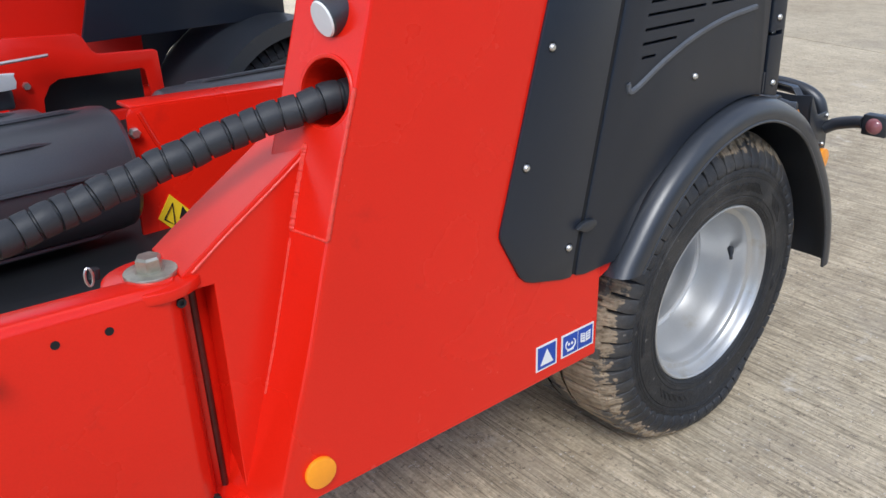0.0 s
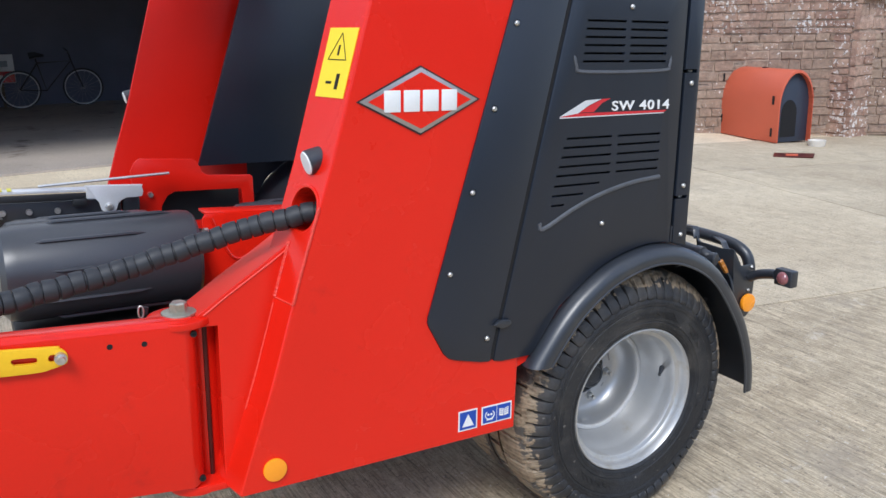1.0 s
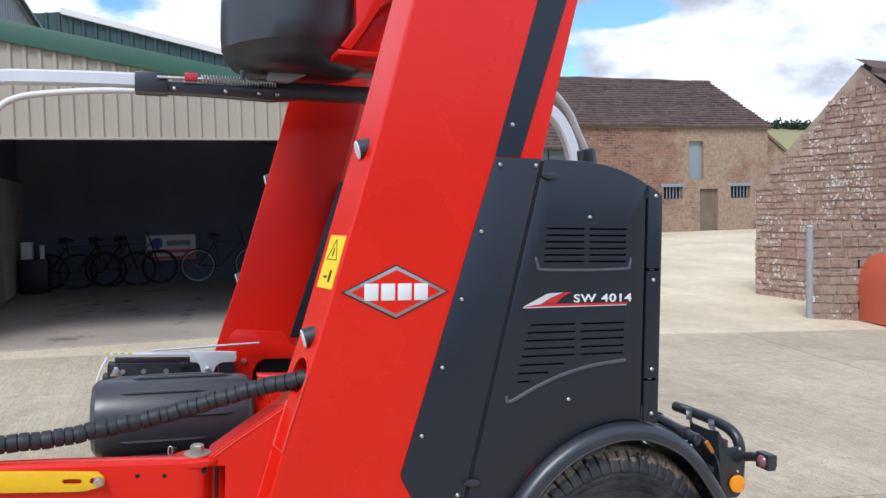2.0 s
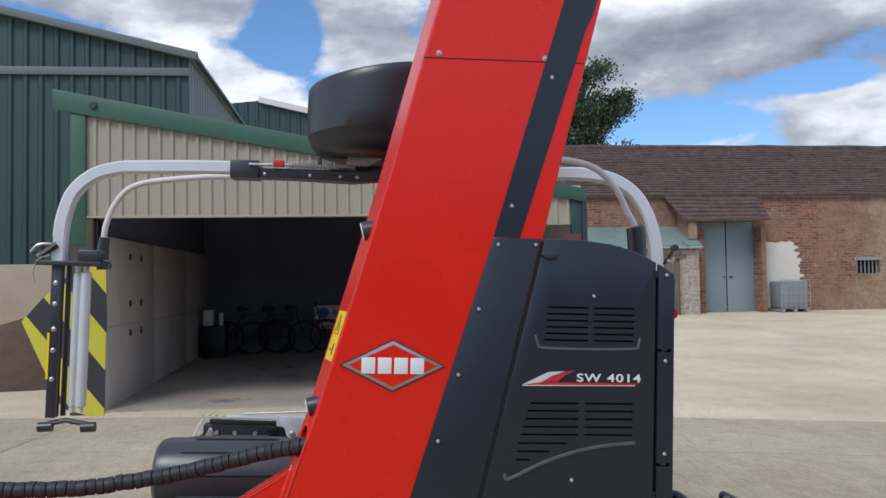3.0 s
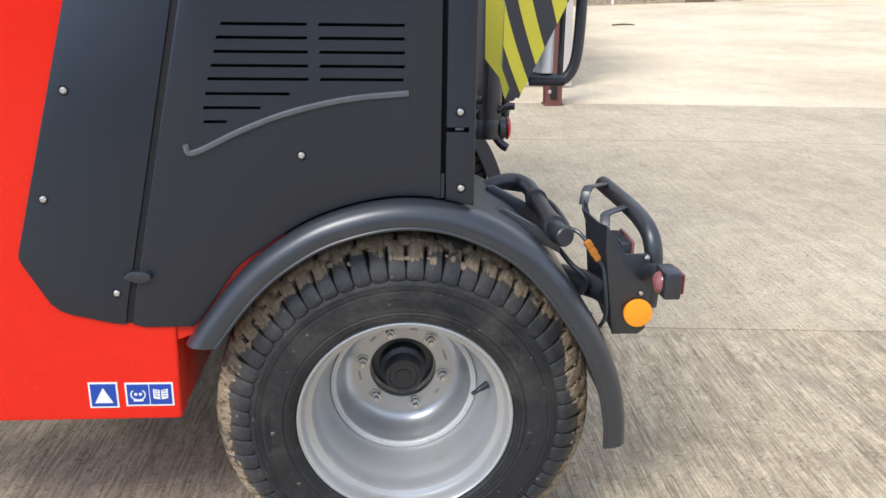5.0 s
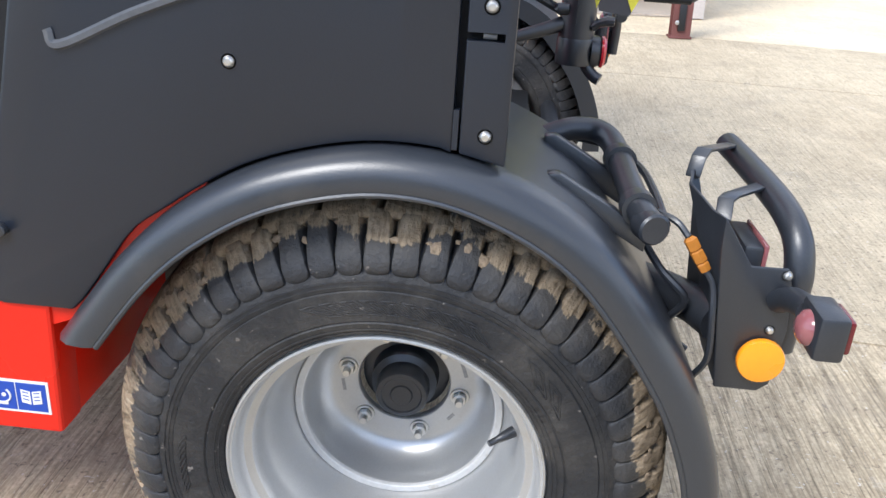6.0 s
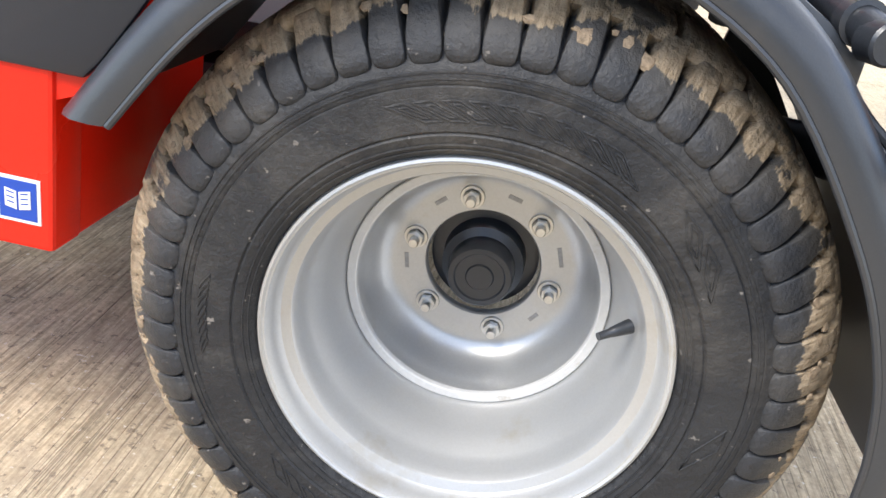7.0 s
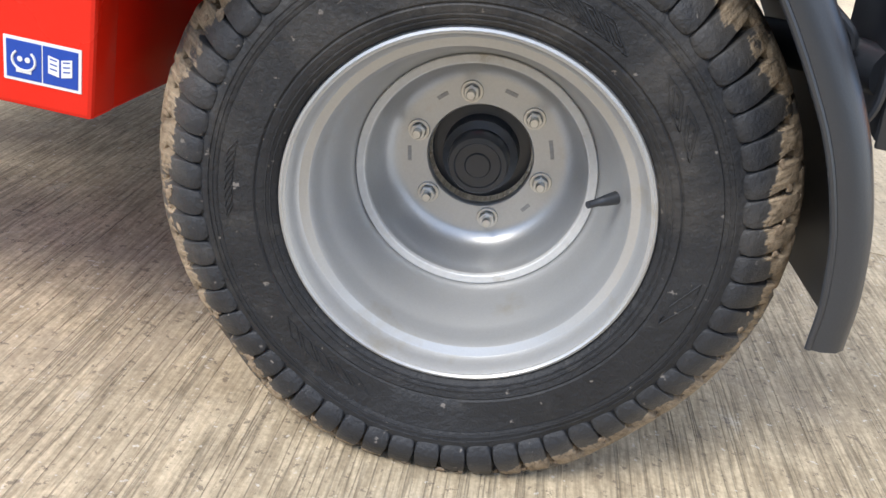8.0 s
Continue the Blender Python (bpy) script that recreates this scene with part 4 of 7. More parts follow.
lock = part("lock_plate", prism(outline([(-2.1, 0.897), (-1.9, 0.888), (-1.665, 0.868), (-1.640, 0.862), (-1.626, 0.848), (-1.627, 0.828), (-1.640, 0.822), (-1.660, 0.818), (-1.70, 0.815), (-1.9, 0.829), (-2.1, 0.838)], 4), 0.054, 0.064), YELLOW, front_arm, "yellow painted lock plate", bevel=0.002)
drilled(lock, tube([(-1.655, 0.04, 0.842), (-1.655, 0.08, 0.842)], 0.009, 14))
drilled(lock, prism(outline([(-1.735, 0.846), (-1.730, 0.853), (-1.690, 0.850), (-1.685, 0.843), (-1.690, 0.836), (-1.730, 0.839)], 3), 0.04, 0.08))
part("lock_bolt", lathe([(0.0, -0.03), (0.008, -0.03), (0.009, -0.016), (0.013, -0.016), (0.013, 0.0)], 12), STEEL, lock, loc=(-1.640, 0.056, 0.842))
part("hinge_tube", tube([(-1.312, 0.170, 0.44), (-1.312, 0.170, 0.86)], 0.036, 16), RED, front_arm)
# Thin dark red rod in the gap between arm and bracket.
part("hinge_pin", tube([(-1.312, 0.134, 0.44), (-1.312, 0.134, 0.845)], 0.006, 10), DARK_RED_STEEL, front_arm, "dark red steel hinge pin")

# rubber stops and sticker on the canted front face of each column
for far in (False, True):
    col = far_column if far else near_column
    for w in (1.234, 1.815):
        yb = 0.070
        x = at_level(FOLD, w) - 0.045 * yb / 0.215 + 0.010
        y = WIDTH - yb if far else yb
        ax = Matrix.Translation((x, y, w)) @ Matrix.Rotation(radians(-90), 4, "Z") @ Matrix.Rotation(radians(15), 4, "X")
        stop = part("rubber_stop", lathe([(0.0, -0.034), (0.028, -0.034), (0.031, -0.030), (0.031, -0.016), (0.030, 0.01)], 24), BLACK, col, "black rubber stop with a pale face", loc=ax)
        part("face", lathe([(0.0, -0.0365), (0.027, -0.036), (0.029, -0.033)], 24), WHITE, stop)


def on_face(v, w, off=0.002):
    """A point of the near column's canted face: v across it, w up."""
    f = at_level(FOLD, w)
    return Vector((f - 0.045 * v / 0.215 - off, v - off * 0.25, w))


def face_patch(v0, v1, w0, w1, off, name, mat, parent, label=""):
    bm = bmesh.new()
    q = [bm.verts.new(on_face(v, w, off)) for v, w in ((v0, w0), (v1, w0), (v1, w1), (v0, w1))]
    bm.faces.new(q)
    q2 = [bm.verts.new(on_face(v, w, off - 0.003)) for v, w in ((v0, w0), (v1, w0), (v1, w1), (v0, w1))]
    for i in range(4):
        bm.faces.new((q[i], q[(i + 1) % 4], q2[(i + 1) % 4], q2[i]))
    return part(name, bm, mat, parent, label, smooth=0)


warn = face_patch(0.014, 0.128, 1.380, 1.542, 0.002, "warning_sticker", STICKER, near_column, "yellow warning sticker with black pictograms")
for (v0, w0), (v1, w1) in (((0.036, 1.468), (0.108, 1.468)), ((0.036, 1.468), (0.072, 1.530)), ((0.108, 1.468), (0.072, 1.530))):
    part("mark", tube([on_face(v0, w0, 0.0025), on_face(v1, w1, 0.0025)], 0.0013, 5), VOID, warn)
face_patch(0.069, 0.075, 1.478, 1.502, 0.0032, "mark", VOID, warn)
face_patch(0.046, 0.058, 1.400, 1.436, 0.0032, "mark", VOID, warn)
face_patch(0.074, 0.096, 1.412, 1.418, 0.0032, "mark", VOID, warn)

# opening with its collar, and the wrapped hose
hole_c = on_face(0.060, 1.116, 0.0)
HOLE = Matrix.Translation(hole_c) @ Matrix.Rotation(radians(-78), 4, "Z") @ Matrix.Rotation(radians(-15), 4, "X")


drilled(near_column, lathe([(0.0, -0.04), (0.054, -0.04), (0.054, 0.13), (0.0, 0.13)], 36), HOLE)
part("collar", lathe([(0.053, 0.004), (0.054, -0.002), (0.058, -0.0028), (0.0605, -0.001), (0.061, 0.004)], 36), RED, near_column, loc=HOLE)
# Black disc closes the drilled hole and paints its dark depth.
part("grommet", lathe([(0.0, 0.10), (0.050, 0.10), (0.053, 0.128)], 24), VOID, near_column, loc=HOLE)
HOSE_PATH = [(-0.98, 0.06, 1.108), (-1.05, 0.07, 1.104), (-1.12, 0.095, 1.088), (-1.20, 0.125, 1.068), (-1.35, 0.157, 1.024), (-1.50, 0.17, 0.985), (-1.65, 0.16, 0.962), (-1.80, 0.14, 0.946), (-2.10, 0.12, 0.945), (-2.5, 0.12, 0.96), (-3.1, 0.15, 0.99)]


def hose():
    """Spiral wrap: flat turns with narrow slits between them."""
    path = curve(HOSE_PATH, 60)
    marks = [0.0]
    for p, q in zip(path, path[1:]):
        marks.append(marks[-1] + (q - p).length)
    pts, rs, i, s, turn = [], [], 0, 0.0, 0
    rr = random.Random(5)
    while s < marks[-1] - 0.04:
        pitch = 0.030 * rr.uniform(0.88, 1.14)
        for f, r in ((0.0, 0.0205), (0.07, 0.0205), (0.11, 0.0256), (0.35, 0.0264), (0.70, 0.0264), (0.95, 0.0257), (0.985, 0.0205)):
            d = s + f * pitch
            while marks[i + 1] < d:
                i += 1
            k = (d - marks[i]) / (marks[i + 1] - marks[i])
            pts.append(path[i].lerp(path[i + 1], k) + Vector((0, 0.0012 * math.sin(d * 90), 0.0012 * math.cos(d * 70))))
            rs.append(r)
        s += pitch
    return part("hose", tube(pts, rs, 20), HOSE, wrapper, "black spiral wrapped hydraulic hose", smooth=28)


hose()


# ---- wheels and mudguards ----
RIM_LINE = [(0.230, 0.080), (0.230, 0.045), (0.236, 0.036), (0.2425, 0.029), (0.2437, 0.022), (0.2418, 0.0172), (0.2385, 0.0160), (0.2368, 0.0178), (0.2360, 0.0192), (0.2345, 0.0196), (0.2315, 0.0255), (0.2290, 0.035), (0.2268, 0.0445), (0.2240, 0.0490), (0.2158, 0.0530), (0.2128, 0.0545), (0.2110, 0.0580), (0.2085, 0.071), (0.2058, 0.087), (0.2030, 0.098), (0.1985, 0.108), (0.1925, 0.136), (0.1860, 0.162), (0.1790, 0.184),
            (0.1762, 0.1895), (0.1745, 0.1900), (0.1640, 0.1900), (0.1630, 0.192), (0.1615, 0.216), (0.1570, 0.236), (0.147, 0.256), (0.134, 0.2685), (0.122, 0.272), (0.083, 0.272), (0.0810, 0.275), (0.0810, 0.286), (0.12, 0.290), (0.19, 0.30), (0.20, 0.44), (0.230, 0.455), (0.230, 0.080)]
TYRE_LINE = [(0.232, 0.060), (0.238, 0.034), (0.2440, 0.0245), (0.2475, 0.0185), (0.256, 0.0135), (0.268, 0.0105), (0.2705, 0.0122), (0.273, 0.0098), (0.295, 0.0085), (0.318, 0.0085), (0.3195, 0.0108), (0.323, 0.0090), (0.338, 0.0110), (0.346, 0.0165), (0.358, 0.0215), (0.371, 0.0310), (0.381, 0.0480), (0.388, 0.0620), (0.394, 0.0740), (0.400, 0.095), (0.4075, 0.15), (0.4085, 0.262)]
TYRE_LINE = TYRE_LINE + [(r, 0.524 - y) for r, y in TYRE_LINE[-2::-1]]
CAMBER, TOE = 2.3, 0.6


def settle(v):
    """The loaded tyre: flat where it stands on the yard, its walls bulging just above."""
    a = min(1.0, max(0.0, (-v.z - 0.27) / 0.12))
    bulge = 0.026 * a * a * (3 - 2 * a) * min(1.0, abs(v.y - 0.262) / 0.2)
    v.y += bulge if v.y > 0.262 else -bulge
    v.z = max(v.z, -0.411 + (0.272 - v.y) * math.sin(radians(CAMBER)))
    return v


def settled(me, turn):
    """A tread block's own mesh where the tyre is flattened."""
    me = me.copy()
    for v in me.vertices:
        v.co = settle(turn @ v.co)
    return me


def lug(half, stations, sink, slope=0.0):
    """One tread block about the angle 90 degrees: stations (r, y, width factor) across the shoulder."""
    bm = bmesh.new()
    a = math.pi / 2
    tops, lows = [], []
    for r, y, f in stations:
        row, low = [], []
        for s in (-1, 0, 1):
            t = a + s * half * f
            dome = 0.0006 if s == 0 else 0.0
            row.append(bm.verts.new((r * math.cos(t), y + (-dome if y < 0.262 else dome), r * math.sin(t))))
            t = a + s * half * min(1.0, f + 0.07 + slope * max(0.0, r - 0.360))
            rb, yb = r - sink * 0.6, y + (sink if y < 0.262 else -sink) * 0.8
            low.append(bm.verts.new((rb * math.cos(t), yb, rb * math.sin(t))))
        tops.append(row)
        lows.append(low)
    for i in range(len(tops) - 1):
        for s in (0, 1):
            bm.faces.new((tops[i][s], tops[i][s + 1], tops[i + 1][s + 1], tops[i + 1][s]))
        for s in (0, 2):
            bm.faces.new((tops[i][s], tops[i + 1][s], lows[i + 1][s], lows[i][s]))
    for e in (0, -1):
        for s in (0, 1):
            bm.faces.new((tops[e][s], tops[e][s + 1], lows[e][s + 1], lows[e][s]))
    return bm


def tread(wheel, mat):
    """Tongues on the shoulder, and the crown blocks over them, two tongues wide."""
    n, m = 60, 30
    low = lambda turn, ob_r: (turn @ Vector((0, 0.05, ob_r))).z < -0.26

    def lay(name, me, turn):
        if low(turn, 0.40):
            part(name, settled(me, turn), mat, wheel)
        else:
            part(name, me, mat, wheel, loc=turn)

    shapes = []
    for q in range(4):
        rr = random.Random(40 + q)
        st = [(0.3415, 0.0130, 0.36), (0.3440, 0.0119, 0.66), (0.3485, 0.0113, 0.85), (0.356, 0.0115, 0.93), (0.365, 0.0138, 0.93), (0.376, 0.0192, 0.87), (0.387, 0.0275, 0.77), (0.397, 0.0365, 0.71), (0.4050, 0.0440, 0.65), (0.4120, 0.0510, 0.60), (0.4160, 0.0580, 0.55), (0.4180, 0.0650, 0.50)]
        st = [(r + rr.uniform(-0.0012, 0.0012), y + rr.uniform(-0.0006, 0.0006), f * rr.uniform(0.97, 1.02)) for r, y, f in st]
        near = finish(lug(math.pi / n, st, 0.024, 7.5), "tread_block", 42, 0.0014)
        far = finish(lug(math.pi / n, [(r, 0.524 - y, f) for r, y, f in st], 0.014), "tread_block", 42)
        near.materials.append(mat)
        far.materials.append(mat)
        shapes.append((near, far))
    for k in range(n):
        turn = Matrix.Rotation(-2 * math.pi * (k + 0.5) / n + math.pi / 2, 4, "Y")
        for me in shapes[(k * 7 + k // 5) % 4]:
            lay("tread_block", me, turn)
    crowns = []
    for q in range(3):
        rr = random.Random(60 + q)
        edge = [(0.4080, 0.0530, 0.78), (0.4120, 0.0548, 0.86), (0.4175, 0.0590, 0.88), (0.4215, 0.0650, 0.88), (0.4260, 0.0790, 0.88), (0.4292, 0.120, 0.88), (0.4308, 0.168, 0.87)]
        edge = [(r + rr.uniform(-0.0012, 0.0012), y + rr.uniform(-0.001, 0.001), f * rr.uniform(0.97, 1.03)) for r, y, f in edge]
        for st in (edge, [(r, 0.524 - y, f) for r, y, f in edge]):
            me = finish(lug(math.pi / m, st, 0.024), "crown_block", 42, 0.002)
            me.materials.append(mat)
            crowns.append(me)
    for k in range(m):
        turn = Matrix.Rotation(2 * math.pi * (k + 0.25) / m, 4, "Y")
        for side in (0, 1):
            lay("crown_block", crowns[2 * ((k * 5 + k // 4) % 3) + side], turn)
    for y0, y1, sh, f in ((0.180, 0.240, 0.5, 0.80), (0.250, 0.274, 0.0, 0.92), (0.284, 0.344, 0.5, 0.80)):
        me = finish(lug(math.pi / m, [(0.4290, y0, f), (0.4315, (y0 + y1) / 2, f), (0.4290, y1, f)], 0.024), "crown_block", 42)
        me.materials.append(mat)
        for k in range(m):
            lay("crown_block", me, Matrix.Rotation(2 * math.pi * (k + sh) / m, 4, "Y"))


def mud_clods(wheel):
    """Dried lumps and straw-like crumbs caught under the edge of the crown blocks."""
    rr = random.Random(21)
    verts, faces = [], []
    for _ in range(200):
        a = rr.uniform(0, 2 * math.pi)
        if noise.noise(Vector((math.cos(a) * 2.1, math.sin(a) * 2.1, 3.0))) + rr.uniform(-0.35, 0.35) < 0.1:
            continue
        f = rr.random() ** 1.2
        r, y = 0.386 + 0.024 * f, 0.0275 + 0.024 * f * f + 0.004 * f
        size = rr.uniform(0.0015, 0.0065) * (1.2 - 0.5 * f)
        gap = 2 * math.pi / 60
        if rr.random() < 0.4:
            a = (math.floor(a / gap) + rr.gauss(0, 0.12)) * gap
        nrm = Vector((math.cos(a) * 0.6, -0.8, math.sin(a) * 0.6)).normalized()
        t1 = Vector((-math.sin(a), 0, math.cos(a)))
        t2 = nrm.cross(t1)
        c = settle(Vector((r * math.cos(a), y, r * math.sin(a))))
        long = rr.uniform(0.8, 1.7)
        base = len(verts)
        for lev, (h, w) in enumerate(((-0.5, 1.1), (0.10, 0.9), (0.20, 0.45))):
            for k in range(6):
                q = 2 * math.pi * k / 6
                j = rr.uniform(0.6, 1.35)
                verts.append(c + nrm * size * h * rr.uniform(0.7, 1.2) + (t1 * math.cos(q) * 1.3 + t2 * math.sin(q) * long) * size * w * j)
        top = len(verts)
        verts.append(c + nrm * size * 0.22)
        for lev in range(2):
            for k in range(6):
                p, n = base + lev * 6 + k, base + lev * 6 + (k + 1) % 6
                faces.append((p, n, n + 6, p + 6))
        for k in range(6):
            faces.append((base + 12 + k, base + 12 + (k + 1) % 6, top))
    me = bpy.data.meshes.new("dried_mud")
    me.from_pydata([tuple(v) for v in verts], [], faces)
    tagged(part("dried_mud", me, MUD, wheel, "tan dried mud"), "tan dried mud", kind="stuff")


def on_wall(r):
    """Depth of the tyre's outer wall at a radius."""
    for (ra, ya), (rb, yb) in zip(TYRE_LINE, TYRE_LINE[1:]):
        if ra <= r <= rb:
            return ya + (yb - ya) * (r - ra) / (rb - ra)
    return 0.0085


def bead_line(wheel, r, mat):
    y = on_wall(r)
    bm = lathe([(r - 0.0017, y + 0.002), (r - 0.0008, y - 0.0013), (r + 0.0008, y - 0.0013), (r + 0.0017, y + 0.002)], 128)
    for v in bm.verts:
        settle(v.co)
    part("bead_line", bm, mat, wheel)


def raised_outline(r0, r1, a0, a1, lean, mat, wheel):
    """A moulded character-sized frame on the tyre's wall, thin lines only."""
    mid = (r0 + r1) / 2
    corner = lambda r, t: settle(Vector((r * math.cos(t + lean * (r - mid)), on_wall(r) - 0.0004, r * math.sin(t + lean * (r - mid)))))
    ring = [corner(r0, a0), corner(r1, a0), corner(r1, (a0 + a1) / 2), corner(r1, a1), corner(r0, a1), corner(r0, (a0 + a1) / 2), corner(r0, a0)]
    part("raised_mark", tube(ring, 0.0011, 5), mat, wheel)


def make_wheel(parent, flip):
    m = Matrix.Translation((0.0075, WIDTH if flip else 0, HUB_Z - 0.005)) @ (Matrix.Rotation(math.pi, 4, "Z") if flip else Matrix.Identity(4)) @ Matrix.Translation((0, 0.272, 0)) @ Matrix.Rotation(radians(TOE), 4, "Z") @ Matrix.Rotation(radians(CAMBER), 4, "X") @ Matrix.Translation((0, -0.272, 0))
    wheel = part("wheel", lathe([(r, y + 0.003 if y < 0.16 else y) for r, y in RIM_LINE], 128), SILVER, parent, "silver painted steel wheel rim", smooth=30, loc=m)
    part("weld_ring", lathe([(0.1765, 0.192), (0.1760, 0.1862), (0.1748, 0.1848), (0.1648, 0.1848), (0.1632, 0.1860), (0.1622, 0.1925)], 128), SILVER_EDGE, wheel, "pale worn ring edge")
    rubber = TYRE_CLEAN if flip else TYRE
    casing = lathe(TYRE_LINE, 160)
    for v in casing.verts:
        settle(v.co)
    part("tyre", casing, rubber, wheel, "dusty black low pressure tyre" if flip else "muddy black low pressure tyre")
    tread(wheel, rubber)
    if not flip:
        mud_clods(wheel)
    for r in (0.252, 0.258, 0.3265, 0.3330):
        bead_line(wheel, r, rubber)
    for a, b, n, r0, r1 in ((110, 62, 9, 0.284, 0.305), (47, 31, 2, 0.284, 0.305), (190, 172, 8, 0.300, 0.309), (252, 224, 5, 0.284, 0.300), (-6, -14, 1, 0.286, 0.310)):
        for i in range(n):
            t0, step = radians(a + (b - a) * i / n), radians((b - a) / n)
            raised_outline(r0, r1, t0, t0 + step * 0.72, 6.0, rubber, wheel)
            if n in (9, 2):
                raised_outline(r0 + 0.004, r1 - 0.004, t0 + step * 0.2, t0 + step * 0.52, 6.0, rubber, wheel)
    part("hub", lathe([(0.0, 0.226), (0.018, 0.226), (0.020, 0.2285), (0.034, 0.2285), (0.036, 0.226), (0.043, 0.227), (0.046, 0.231), (0.047, 0.262), (0.058, 0.268), (0.060, 0.30), (0.078, 0.302), (0.0795, 0.31)], 40), HUB_BLACK, wheel, "black wheel hub with cap")
    nut = finish(prism([(0.0125 * math.cos(radians(60 * k)), 0.0125 * math.sin(radians(60 * k))) for k in range(6)], -0.013, 0.0), "wheel_nut", 0, 0.001)
    stud = finish(lathe([(0.0, -0.026), (0.006, -0.026), (0.0072, -0.024), (0.0072, -0.012)], 14), "stud", 35)
    seat = finish(lathe([(0.013, -0.003), (0.0165, -0.003), (0.0175, 0.001)], 20), "washer", 35)
    for k in range(6):
        t = radians(48 + 60 * k)
        p = (0.1025 * math.cos(t), 0.271, 0.1025 * math.sin(t))
        part("wheel_nut", nut, STEEL, wheel, loc=Matrix.Translation(p) @ Matrix.Rotation(radians(17 * k), 4, "Y"))
        part("stud", stud, STEEL, wheel, loc=p)
        part("washer", seat, STEEL, wheel, loc=p)
    for a, w in ((76, 0.020), (18, 0.030), (-38, 0.016), (190, 0.024), (132, 0.018)):
        stamp = prism([(-w / 2, -0.003), (w / 2, -0.003), (w / 2, 0.003), (-w / 2, 0.003)], 0.2712, 0.2722)
        t = radians(a)
        part("stamped_mark", stamp, STAMP, wheel, loc=Matrix.Translation((0.110 * math.cos(t), 0, 0.110 * math.sin(t))) @ Matrix.Rotation(math.pi / 2 - t, 4, "Y"))
    t = radians(13)
    base = Vector((0.196 * math.cos(t), 0.100, 0.196 * math.sin(t)))
    tip = Vector((0.158 * math.cos(t), 0.074, 0.158 * math.sin(t)))
    part("valve", tube([base, base.lerp(tip, 0.3), base.lerp(tip, 0.6), base.lerp(tip, 0.62), tip], [0.0095, 0.0080, 0.0062, 0.0055, 0.0050], 12), BLACK, wheel, "black rubber valve")
    return wheel


make_wheel(wrapper, False)
make_wheel(wrapper, True)
part("axle", tube([(0, 0.3, HUB_Z), (0, WIDTH - 0.3, HUB_Z)], 0.045, 16), DARK, wrapper, "dark axle tube")
part("chassis", box(-1.15, 0.22, 0.50, WIDTH - 0.50, 0.40, 0.56), DARK, wrapper, "dark steel chassis", bevel=0.01)


def mudguard(far):
    reach = 0.56 if far else 0.40
    sect = [(-0.040, 0.054), (-0.047, 0.049), (-0.049, 0.038), (-0.045, 0.020), (-0.034, 0.008), (-0.016, 0.001), (0.02, 0.0), (reach, 0.0), (reach, 0.006), (0.02, 0.006), (-0.014, 0.009), (-0.036, 0.028), (-0.041, 0.046)]
    rows = []
    n = len(FENDER_LINE)
    for i, p in enumerate(FENDER_LINE):
        d = (FENDER_LINE[min(i + 1, n - 1)] - FENDER_LINE[max(i - 1, 0)]).normalized()
        inward = Vector((d.z, 0, -d.x))
        trim = d * (0.75 * max(0.0, 1 - i / 4))
        rows.append([Vector((0, WIDTH - y if far else y, 0)) + p + (inward + trim) * k for y, k in sect])
    g = part("mudguard", loft(rows), FENDER, wrapper, "black moulded plastic mudguard", smooth=40)
    lip = []
    for i, p in enumerate(FENDER_LINE):
        d = (FENDER_LINE[min(i + 1, n - 1)] - FENDER_LINE[max(i - 1, 0)]).normalized()
        q = p + (Vector((d.z, 0, -d.x)) + d * (0.75 * max(0.0, 1 - i / 4))) * 0.053
        lip.append((q.x, WIDTH + 0.045 if far else -0.045, q.z))
    part("edge_bead", tube(lip, 0.0042, 8), FENDER, g)
    if far:
        skirt = []
        for i, p in enumerate(FENDER_LINE):
            d = (FENDER_LINE[min(i + 1, n - 1)] - FENDER_LINE[max(i - 1, 0)]).normalized()
            q = p + Vector((d.z, 0, -d.x)) * 0.062
            skirt.append([(p.x, WIDTH - reach, p.z), (p.x, WIDTH - reach - 0.006, p.z), (q.x, WIDTH - reach - 0.006, q.z), (q.x, WIDTH - reach, q.z)])
        part("inner_skirt", loft(skirt), FENDER, g)
    if not far:
        for y, up in ((0.100, 0.0), (0.270, 0.008)):
            line = [(0.205, 0.872 + up), (0.222, 0.874 + up), (0.305, 0.828 + up), (0.332, 0.805 + up), (0.350, 0.800 + up), (0.350, 0.770), (0.30, 0.798), (0.205, 0.858)]
            part("strap", prism(line, y - 0.011, y + 0.011), FENDER, g, bevel=0.003)
        part("splash_plate", prism([(p.x * 0.985, p.z - 0.02) for p in FENDER_LINE if p.x > 0.28] + [(0.44, 0.36), (0.42, 0.45), (0.36, 0.58), (0.26, 0.72)], 0.40, 0.41), BLACK, g)
        part("fixing", lathe([(0.0, -0.012), (0.008, -0.012), (0.009, 0.0)], 10), STEEL, g, loc=(-0.440, 0.02, 0.628))
    return g


mudguard(False)
mudguard(True)

# ---- rear lamp carrier ----

ROSY_LENS = material("rosy_lens", (0.26, 0.09, 0.095), 0.15, coat=0.5)
DARK_LENS = material("dark_red_lens", (0.13, 0.008, 0.012), 0.25, coat=0.4)


